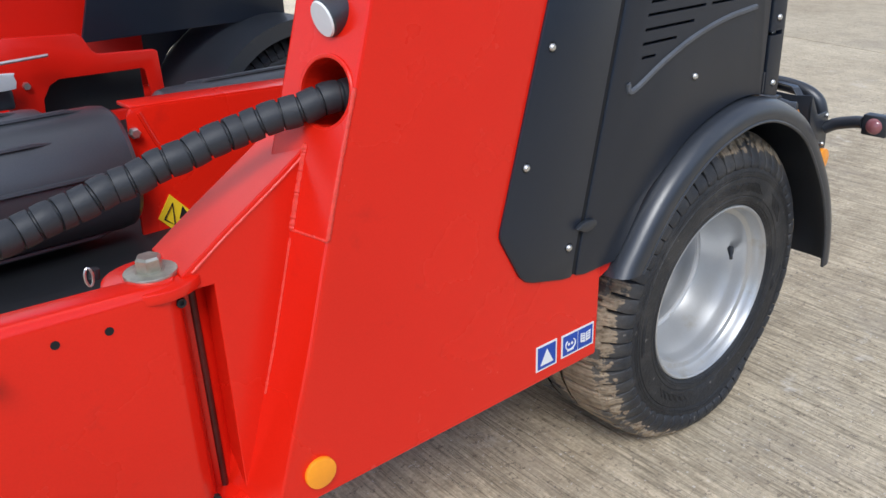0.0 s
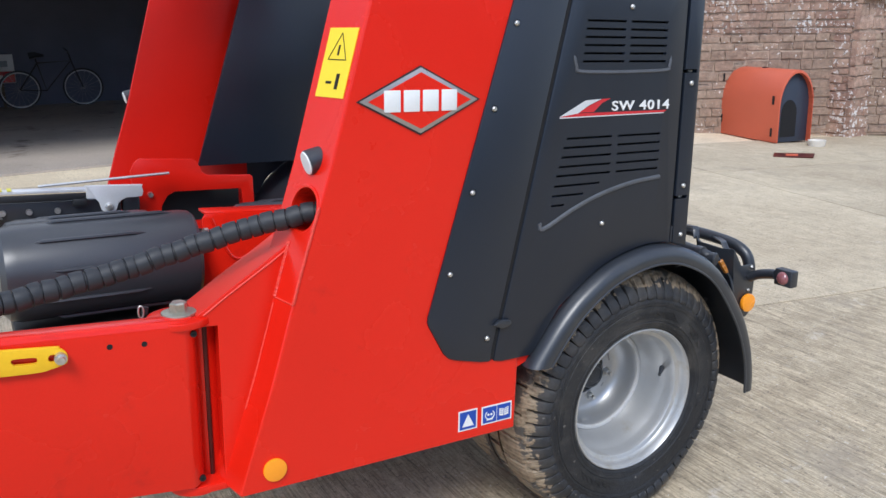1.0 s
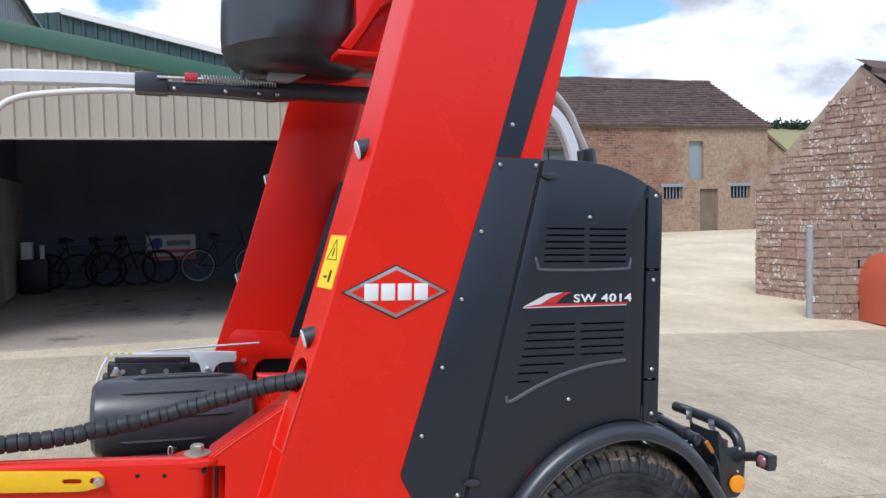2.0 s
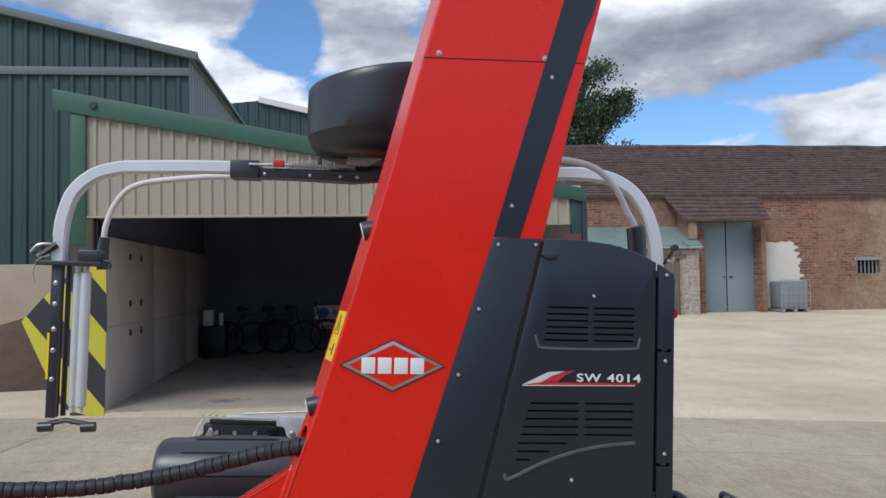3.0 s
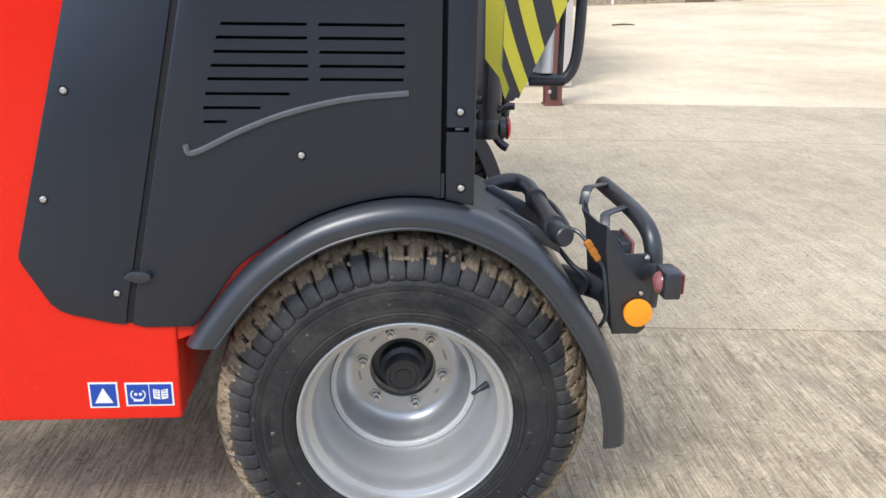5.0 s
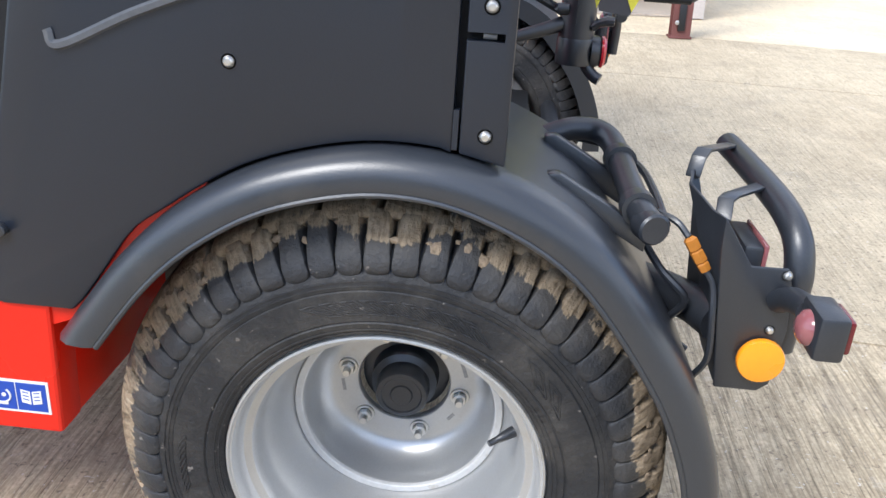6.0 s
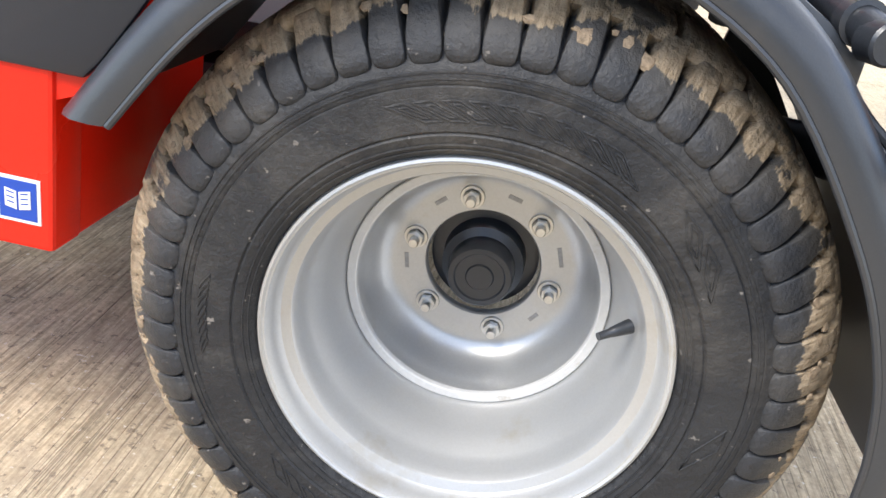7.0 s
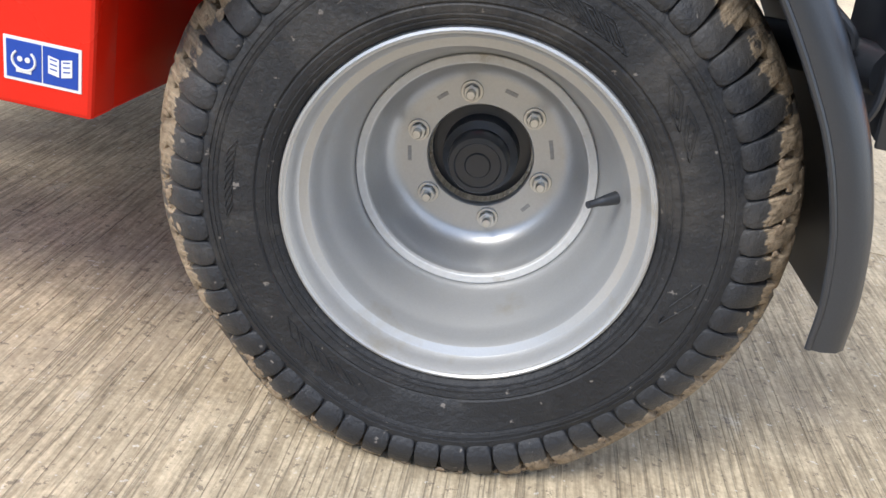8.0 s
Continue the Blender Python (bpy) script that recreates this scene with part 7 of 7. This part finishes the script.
part("lean_verge", prism([(21.45, 4.55), (24.0, 2.75), (24.0, 2.87), (21.45, 4.68)], BY + 0.5, BY + 0.95), OLDWOOD, long_barn)


def tiled_roof(x0, x1, y0, z0, y1, z1, n, parent, name="roof_tiles", loc=None, lean=0.0):
    """Roof slope of overlapping courses, uneven along their length."""
    bm = bmesh.new()
    run, rise = (y1 - y0) / n, (z1 - z0) / n
    cols = max(4, int((x1 - x0) / 0.35))
    for k in range(n):
        sag = lambda x: 0.05 * noise.noise(Vector((x * 0.35, k * 0.3, 1.0))) + 0.022 * noise.noise(Vector((x * 2.3, k * 2.0, 4.0)))
        ya, za, yb, zb = y0 + k * run, z0 + k * rise, y0 + (k + 1) * run + 0.03, z0 + (k + 1) * rise + 0.012
        a, b, c = [], [], []
        for i in range(cols + 1):
            left = x0 + lean * (1 - k / n)
            x = left + (x1 - left) * i / cols
            s = sag(x)
            c.append(bm.verts.new((x, ya, za - 0.02 + s)))
            a.append(bm.verts.new((x, ya - 0.012, za + 0.050 + s + 0.012 * noise.noise(Vector((x * 5.1, k * 3.0, 9.0))))))
            b.append(bm.verts.new((x, yb, zb + s)))
        for i in range(cols):
            bm.faces.new((a[i], a[i + 1], b[i + 1], b[i]))
            bm.faces.new((c[i], c[i + 1], a[i + 1], a[i]))
    return part(name, bm, ROOFTILE, parent, "mossy brown clay tile courses", smooth=0, loc=loc)


tiled_roof(2.0, 21.6, BY - 0.18, 4.55, BY + 3.9, 6.86, 22, long_barn)
part("ridge", tube([(2.0 + 0.7 * i, BY + 3.9, 6.86 + 0.06 * noise.noise(Vector((i * 0.6, 0, 0)))) for i in range(29)], 0.10, 8), ROOFTILE, long_barn)
part("barn_back", box(2.0, 21.5, BY + 4.0, BY + 8.4, 0.2, 4.6), BRICK, long_barn)
part("rear_slope", prism([(BY + 3.9, 6.86), (BY + 8.5, 4.5), (BY + 8.5, 4.4), (BY + 3.9, 6.76)], -21.5, -2.0), ROOFTILE, long_barn, loc=Matrix.Rotation(radians(90), 4, "Z"))
part("eaves_board", box(2.0, 21.5, BY - 0.12, BY, 4.46, 4.58), OLDWOOD, long_barn)
# hood over the double doors
tiled_roof(9.5, 12.97, BY - 1.05, 3.62, BY - 0.02, 4.62, 7, long_barn, "hood_tiles", lean=0.42)
part("hood_cheek", prism([(BY - 0.95, 3.0), (BY, 3.0), (BY, 4.55), (BY - 0.95, 3.58)], -10.42, -10.12), BRICK, long_barn, loc=Matrix.Rotation(radians(90), 4, "Z"))
part("door_pier", box(10.35, 10.84, BY - 0.55, BY, 0.35, 3.40), BRICK, long_barn)
part("door_pier", box(12.86, 13.02, BY - 0.55, BY, 0.35, 3.45), BRICK, long_barn)
part("lintel", box(10.84, 12.86, BY - 0.45, BY - 0.2, 3.60, 3.74), OLDWOOD, long_barn)
for x0, x1 in ((10.86, 11.83), (11.87, 12.84)):
    d = part("barn_door", box(x0, x1, BY + 0.02, BY + 0.08, 0.52, 3.64), DOORBLUE, long_barn, "grey-blue sheeted barn door", bevel=0.01)
    for z in (0.80, 2.05, 3.4):
        part("door_rail", box(x0 + 0.05, x1 - 0.05, BY + 0.012, BY + 0.022, z - 0.02, z + 0.02), DOORBLUE, d)
    part("door_handle", box(x1 - 0.12 if x0 < 11 else x0 + 0.06, x1 - 0.06 if x0 < 11 else x0 + 0.2, BY - 0.01, BY + 0.02, 1.70, 1.74), DARK, d)
ragged = random.Random(31)
lime = [(13.06, 0.62), (14.72, 0.60)]
for k in range(20):
    x = 14.66 - 0.30 * (k / 20) ** 2 + ragged.uniform(-0.13, 0.06)
    lime += [(x, 0.70 + 0.11 * k), (x + ragged.uniform(-0.02, 0.02), 0.70 + 0.11 * k + 0.085)]
for k in range(8):
    lime.append((14.15 - 1.0 * k / 8, 2.93 + ragged.uniform(-0.05, 0.04)))
lime.append((13.06, 2.90))
part("white_patch", prism(lime, BY - 0.012, BY + 0.004), LIMEWASH, long_barn, "flaking limewash patch", smooth=0)
part("loft_hatch", box(17.78, 18.45, BY + 0.14, BY + 0.2, 2.52, 3.98), GREY_SHEET, long_barn, "grey boarded loft hatch")
part("stable_door", box(18.27, 19.10, BY + 0.12, BY + 0.2, 0.42, 2.14), OLDWOOD, long_barn, "weathered plank door")
for x0, x1 in ((16.63, 17.50), (19.68, 20.62)):
    # Black pane stands in for the unlit room behind the bars.
    w = part("barred_window", box(x0, x1, BY + 0.30, BY + 0.34, 1.78, 2.24), VOID, long_barn, "small barred window")
    for k in range(6):
        x = x0 + (x1 - x0) * (k + 0.5) / 6
        part("window_bar", box(x - 0.02, x + 0.02, BY + 0.10, BY + 0.13, 1.78, 2.24), GREY_SHEET, w)
    part("window_lintel", box(x0 - 0.1, x1 + 0.1, BY - 0.01, BY + 0.12, 2.24, 2.36), GREY_SHEET, w)
# lean-to with its plank door
lean = thing("lean_to_store", "patched rubble lean-to store with a pale green sheet roof and plank door", "outbuilding", kind="structure")
part("store_wall", wall_with_openings(5.4, 10.38, 0.35, 2.66, 23.9, 24.1, [(8.84, 9.74, 0.35, 2.34)]), RUBBLE, lean, "patched brown rubble wall", smooth=0)
part("store_end", box(10.20, 10.38, 24.1, 25.0, 0.35, 2.7), BRICK, lean)
part("block_pier", wall_with_openings(9.80, 10.39, 0.35, 2.62, 23.875, 23.9, []), PALE_BLOCK, lean, "pale block pier", smooth=0)
part("store_roof", loft([[(5.2, 23.72, 2.72), (10.45, 23.72, 2.72), (10.45, 25.0, 3.42), (5.2, 25.0, 3.42)], [(5.2, 23.72, 2.78), (10.45, 23.72, 2.78), (10.45, 25.0, 3.48), (5.2, 25.0, 3.48)]]), LEADROOF, lean, "weathered green sheet roof", smooth=0)
part("store_gutter", tube([(5.2, 23.70, 2.72), (10.45, 23.70, 2.70)], 0.04, 8), POSTGREY, lean)
for k in range(6):
    x = 8.86 + k * 0.147
    part("plank", box(x, x + 0.138, 23.93 + 0.006 * (k % 2), 23.97, 0.50, 2.32), OLDWOOD, lean, bevel=0.004)
part("downpipe", tube([(6.62, 23.84, 0.5), (6.62, 23.84, 2.70)], 0.045, 10), WHITE, lean, "white plastic downpipe")
part("door_lintel", box(8.70, 9.95, 23.85, 23.9, 2.36, 2.48), OLDWOOD, lean)
ibc = thing("caged_tank", "caged bulk liquid tank standing against the barn wall", "tank", m=pose(13.82, 24.55, 0.515) @ Matrix.Diagonal((0.95, 0.95, 0.92, 1)))
part("tank_body", box(-0.5, 0.5, -0.45, 0.40, 0.14, 1.12), material("cloudy_plastic", (0.27, 0.29, 0.31), 0.4, vary=0.1), ibc, bevel=0.05)
for k in range(7):
    x = -0.54 + 1.08 * k / 6
    part("cage_bar", tube([(x, -0.52, 0.10), (x, -0.52, 1.16)], 0.012, 6), POSTGREY, ibc)
for z in (0.12, 0.40, 0.68, 0.94, 1.16):
    part("cage_rail", tube([(-0.55, -0.52, z), (0.55, -0.52, z)], 0.012, 6), POSTGREY, ibc)
for x in (-0.45, 0.0, 0.45):
    part("pallet_foot", box(x - 0.06, x + 0.06, -0.5, 0.45, 0.0, 0.12), POSTGREY, ibc)

# ---- sandstone gable and low wall, with the kennel ----
GO, GD = Vector((7.58, 8.68, 0)), Vector((0.10, -0.995, 0))
AWAY = Matrix.Translation((-1.5, -2.3, 1.65)) @ Matrix.Scale(1.10, 4) @ Matrix.Translation((1.5, 2.3, -1.65))
gable_m = AWAY @ Matrix.Translation(GO) @ Matrix.Rotation(math.atan2(GD.y, GD.x), 4, "Z")
gable = thing("stone_outbuilding", "red sandstone outbuilding gable flecked with lime, under clay tiles", "outbuilding", kind="structure", m=gable_m)
PEAK_K, PEAK_Z = 1.94, 3.49
top_at = lambda k: PEAK_Z - 0.835 * abs(k - PEAK_K)
part("gable_core", prism([(0.0, 0.0), (3.92, 0.0), (3.92, top_at(3.92)), (PEAK_K, PEAK_Z), (0.0, top_at(0))], 0.036, 0.45), STONE_MORTAR, gable, "lime mortar and rubble wall", smooth=0)
part("side_wall", box(0.0, 0.4, 0.45, 7.0, 0.0, top_at(0)), STONE_MORTAR, gable)
part("side_wall", box(3.52, 3.92, 0.45, 7.0, 0.0, top_at(3.92)), STONE_MORTAR, gable)
for k in range(5):
    part("door_plank", box(3.90, 3.935, 1.99 + 0.15 * k, 2.13 + 0.15 * k, 0.06, 1.78), OLDWOOD, gable, "weathered grey plank", bevel=0.004)
part("left_slope", loft([[(-0.14, 0.14, top_at(0) - 0.05), (PEAK_K, 0.14, PEAK_Z + 0.03), (PEAK_K, 7.0, PEAK_Z + 0.03), (-0.14, 7.0, top_at(0) - 0.05)], [(-0.14, 0.14, top_at(0) - 0.02), (PEAK_K, 0.14, PEAK_Z + 0.06), (PEAK_K, 7.0, PEAK_Z + 0.09), (-0.14, 7.0, top_at(0))]]), ROOFTILE, gable, smooth=0)

STONE_MESHES = []
for q in range(9):
    rr = random.Random(q)
    bm = box(0.0, 1.0, 0.0, 0.09, 0.0, 1.0)
    bmesh.ops.subdivide_edges(bm, edges=[e for e in bm.edges if abs(e.verts[0].co.y - e.verts[1].co.y) < 1e-6], cuts=1)
    for v in bm.verts:
        if v.co.y < 0.01:
            edge = min(v.co.x, 1 - v.co.x, v.co.z, 1 - v.co.z)
            v.co.y += 0.010 * rr.random() + (0.012 if edge < 0.1 else 0)
            v.co.x += rr.uniform(-0.035, 0.035)
            v.co.z += rr.uniform(-0.06, 0.06)
    me = finish(bm, "stone", 60)
    me.materials.append(STONE)
    STONE_MESHES.append(me)
LOW_MESHES = [me.copy() for me in STONE_MESHES]
for me in LOW_MESHES:
    me.materials[0] = STONE_LOW


def lay_stones(parent, x0, x1, z0, top, course, width, limit, y=0.0, turn=Matrix.Identity(4), seed=7, mat=STONE):
    rr = random.Random(seed)
    z, count = z0, 0
    rest = bmesh.new()
    while z < 3.9:
        h = course * rr.uniform(0.75, 1.3)
        x = x0 + rr.uniform(-0.1, 0.0)
        while x < x1:
            w = width * rr.uniform(0.6, 1.55)
            a, b = max(x, x0), min(x + w, x1)
            if b - a > 0.06 and top((a + b) / 2) > z + h * 0.8 and top(a) > z + h * 0.35:
                me = (STONE_MESHES if mat is STONE else LOW_MESHES)[rr.randrange(9)]
                m = turn @ Matrix.Translation((a, y + rr.uniform(-0.010, 0.008), z)) @ Matrix.Rotation(radians(rr.uniform(-2.5, 2.5)), 4, "Y") @ Matrix.Diagonal((b - a - 0.014, 1, h * rr.uniform(0.84, 1.12) - 0.014, 1))
                if count < limit:
                    part("stone", me, mat, parent, loc=m)
                else:
                    seen = len(rest.verts)
                    rest.from_mesh(me)
                    rest.verts.ensure_lookup_table()
                    for v in rest.verts[seen:]:
                        v.co = m @ v.co
                count += 1
            x += w
        z += h
    if len(rest.verts):
        tagged(part("upper_stones", rest, mat, parent, smooth=60), kind="stuff")
    else:
        rest.free()


tiled_roof(-0.05, 7.0, -4.02, top_at(4.02) + 0.02, -PEAK_K, PEAK_Z + 0.06, 9, gable, "gable_tiles", Matrix.Rotation(radians(90), 4, "Z"))

# ---- low wall, post, kennel ----
low = thing("stone_yard_wall", "low red sandstone yard wall ending at a galvanised post", "wall", kind="structure", m=AWAY @ Matrix.Translation((6.40, 6.12, 0)) @ Matrix.Rotation(math.atan2(-0.32, 0.47), 4, "Z"))
part("core", box(0.0, 3.2, 0.036, 0.36, 0.06, 1.28), STONE_MORTAR, low, bevel=0.01)
gate_post = thing("gate_post", "round galvanised steel gate post at the wall end", "post", m=AWAY @ pose(6.42, 6.18, 0.125))
part("pipe", tube([(0, 0, 0), (0, 0, 1.18)], 0.052, 18), POSTGREY, gate_post)
part("cap", tube([(0, 0, 1.175), (0, 0, 1.20)], [0.056, 0.04], 18), POSTGREY, gate_post)
kd = Vector((-0.29, -1.33, 0)).normalized()
kennel = thing("dog_kennel", "red arched plastic kennel with a dark arched front, on the yard", "kennel", m=AWAY @ Matrix.Translation((6.88, 5.955, 0.112)) @ Matrix.Rotation(math.atan2(kd.y, kd.x), 4, "Z") @ Matrix.Diagonal((1.11, 0.68, 1, 1)))


def kennel_shell():
    pts = [(0.0, 0.0), (0.0, 0.45)] + [(0.36 - 0.36 * math.cos(a), 0.45 + 0.40 * math.sin(a)) for a in [math.pi * k / 14 for k in range(1, 14)]] + [(0.72, 0.45), (0.72, 0.0)]
    rows = []
    for x in (0.0, 1.10):
        rows.append([(x, p, z) for p, z in pts])
    shell = part("shell", loft(rows), KENNEL, kennel, "faded red moulded shell", smooth=40, bevel=0.012)
    drilled(shell, loft([[(x, 0.36 + (p - 0.36) * 0.94, z * 0.97 - 0.01) for p, z in pts] for x in (1.02, 1.2)]))
    pts2 = [(0.36 + (p - 0.36) * 0.93, z * 0.965) for p, z in pts]
    front = part("front", loft([[(x, p, z) for p, z in pts2] for x in (1.022, 1.040)]), KENNEL_FRONT, kennel, "dark navy front", bevel=0.004)
    arch = [(0.13, 0.06), (0.13, 0.34)] + [(0.29 - 0.16 * math.cos(a), 0.34 + 0.16 * math.sin(a)) for a in [math.pi * k / 10 for k in range(1, 10)]] + [(0.45, 0.34), (0.45, 0.06)]
    # Doorway drawn as a black arch plate, its dark inside painted.
    part("doorway", loft([[(x, p, z) for p, z in arch] for x in (1.036, 1.043)]), VOID, front)
    for x, z in ((0.12, 0.72), (0.12, 0.20), (1.0, 0.50), (1.0, 0.12), (0.55, 0.84)):
        part("clip", box(x - 0.015, x + 0.015, -0.008, 0.004, z - 0.05, z + 0.05) if z < 0.8 else box(x - 0.03, x + 0.03, 0.33, 0.39, 0.845, 0.858), VOID, kennel)


kennel_shell()
bowl = thing("feeding_bowl", "small pale round bowl beside the kennel front", "bowl", m=pose(7.80, 5.14, ground_z(5.14, 7.80), 90, 0, 0))
part("dish", lathe([(0.0, 0.02), (0.085, 0.02), (0.105, 0.075), (0.112, 0.075), (0.098, 0.0), (0.0, 0.0)], 24), LIMEWASH, bowl)
drain = thing("drain_cover", "flat rusty drain cover with a faded red patch, in the yard", "drain", m=pose(6.81, 4.72, ground_z(4.72, 6.81), 0, 0, -40) @ Matrix.Diagonal((0.62, 0.75, 1, 1)))
part("cover", prism([(-0.42, -0.20), (0.30, -0.24), (0.44, 0.16), (-0.30, 0.22)], -0.012, -0.002), DARK_RED_STEEL, drain, loc=Matrix.Rotation(radians(-90), 4, "X"))
part("patch", prism([(-0.16, -0.10), (0.06, -0.12), (0.10, 0.06), (-0.12, 0.08)], -0.003, 0.004), KENNEL, drain, loc=Matrix.Rotation(radians(-90), 4, "X") @ Matrix.Translation((0, -0.014, 0)))
stick = thing("stick", "short dark stick lying on the pale concrete", "stick", m=pose(4.9, 16.3, ground_z(16.3, 4.9) + 0.012))
part("stick", tube([(-0.22, 0.05, 0.0), (0.0, 0.0, 0.012), (0.24, -0.04, 0.0)], [0.014, 0.018, 0.012], 7), BARK, stick)

# unseen dark wall, added behind the camera to darken the panels' reflections
rear = thing("unseen_yard_wall", "unseen dark green wall added to darken panel reflections", "shed", kind="structure")
part("wall", box(-26, 26, -18.4, -18.0, -0.5, 4.2), GREEN, rear)

# ---- tree behind the barn, far hill ----


def tree(x, y, z, h, wide, tall, seed):
    """Broadleaf tree: limbs reach into a round crown, leaf clumps leave gaps to the sky."""
    rr = random.Random(seed)
    t = thing("tree", "airy dark green broadleaf tree behind the barn roof", "tree", m=pose(x, y, z))
    trunk = bmesh.new()
    stem = [Vector(p) for p in ((0, 0, 0), (0.1, 0, h * 0.3), (0.0, 0.1, h * 0.6), (0.1, 0.1, h * 0.93))]
    tube(stem, [0.32, 0.24, 0.13, 0.02], 9, trunk)
    mid = h - tall
    tips = []
    for k in range(64):
        up, a = rr.uniform(-0.75, 1.0), rr.uniform(0, 2 * math.pi)
        reach = rr.uniform(0.62, 1.0)
        flat = math.sqrt(1 - up * up)
        lump = 1 + 0.16 * noise.noise(Vector((math.cos(a) * 1.6, math.sin(a) * 1.6, up * 2 + seed)))
        end = Vector((wide * flat * math.cos(a), wide * flat * math.sin(a), tall * up)) * reach * lump + Vector((0, 0, mid))
        base = max(h * 0.3, end.z - 0.45 * tall - 0.2 * (end.xy.length))
        start = Vector((0.05, 0.05, base))
        bend = start.lerp(end, 0.5) + Vector((rr.uniform(-0.2, 0.2), rr.uniform(-0.2, 0.2), 0.12 * tall * rr.random()))
        tube([start, bend, end], [0.085, 0.05, 0.014], 6, trunk)
        for f in (0.35, 0.65, 1.0):
            c = bend.lerp(end, f)
            q = c + Vector((rr.gauss(0, 1), rr.gauss(0, 1), rr.gauss(0, 0.8))) * wide * 0.12
            tube([c, q], [0.022, 0.008], 4, trunk)
            if noise.noise(c * 0.75 + Vector((seed * 3.1, 0, 0))) > -0.22:
                tips += [c, q]
    part("trunk", trunk, BARK, t, "dark bark")
    verts, faces = [], []
    for c in tips:
        for _ in range(rr.randrange(40, 120)):
            d = Vector((rr.gauss(0, 1), rr.gauss(0, 1), rr.gauss(0, 0.8))) * wide * 0.082
            p, n = c + d, Vector((rr.gauss(0, 1), rr.gauss(0, 1), rr.gauss(0.4, 1))).normalized()
            u = n.orthogonal().normalized() * rr.uniform(0.05, 0.11)
            w = n.cross(u)
            i = len(verts)
            verts += [p - u, p + w * 0.5, p + u, p - w * 0.5]
            faces.append((i, i + 1, i + 2, i + 3))
    me = bpy.data.meshes.new("crown")
    me.from_pydata([tuple(v) for v in verts], [], faces)
    tagged(part("crown", me, LEAF, t, "small dark leaves", smooth=0), kind="stuff")
    return t


tree(9.4, 34.5, 0.6, 11.9, 3.0, 3.9, 3)
tree(6.6, 35.0, 0.6, 10.2, 1.9, 3.0, 5)
tree(13.0, 40.0, 0.6, 7.4, 1.3, 1.8, 8)


def hill():
    bm = bmesh.new()
    prof = [(-300, 0.0), (-120, 6.0), (0, 8.0), (60, 12.0), (100, 15.3), (125, 15.0), (190, 11.0), (320, 0.0)]
    front = [bm.verts.new((x, 95, 0.5)) for x, z in prof]
    ridge = [bm.verts.new((x, 135, z * 1.08)) for x, z in prof]
    back = [bm.verts.new((x, 260, 0.5)) for x, z in prof]
    for a, b in ((front, ridge), (ridge, back)):
        for i in range(len(prof) - 1):
            bm.faces.new((a[i], a[i + 1], b[i + 1], b[i]))
    tagged(part("backdrop", bm, FIELD, smooth=60), "dry grass hill far beyond the barn", "hill", kind="structure")


hill()


def treeline():
    rr = random.Random(11)
    verts, faces = [], []
    for k in range(260):
        x = 80 + k * 0.22
        c = Vector((x, 134 + rr.uniform(-1, 1), 16.1 + rr.uniform(-0.4, 0.5)))
        for _ in range(26):
            p = c + Vector((rr.gauss(0, 0.5), rr.gauss(0, 0.5), rr.gauss(0, 0.45)))
            n = Vector((rr.gauss(0, 1), rr.gauss(0, 1), rr.gauss(0, 1))).normalized()
            u = n.orthogonal().normalized() * 0.28
            w = n.cross(u)
            i = len(verts)
            verts += [p - u, p + w, p + u, p - w]
            faces.append((i, i + 1, i + 2, i + 3))
    me = bpy.data.meshes.new("far_hedge")
    me.from_pydata([tuple(v) for v in verts], [], faces)
    tagged(part("far_hedge", me, TREELINE, smooth=0), "dark hedge line along the far hill", "hedge", kind="stuff")


treeline()
lay_stones(gable, 0.0, 3.90, 0.02, top_at, 0.098, 0.19, 480)
lay_stones(gable, 0.0, 1.95, 0.02, lambda k: top_at(3.92) + 0.05, 0.150, 0.30, 90, 0.0, Matrix.Translation((3.955, 0, 0)) @ Matrix.Rotation(radians(90), 4, "Z"), 9)
lay_stones(gable, 2.75, 5.2, 0.02, lambda k: top_at(3.92) + 0.05, 0.150, 0.30, 110, 0.0, Matrix.Translation((3.955, 0, 0)) @ Matrix.Rotation(radians(90), 4, "Z"), 12)
lay_stones(low, 0.0, 3.2, 0.10, lambda k: 1.37, 0.11, 0.20, 290, mat=STONE_LOW)
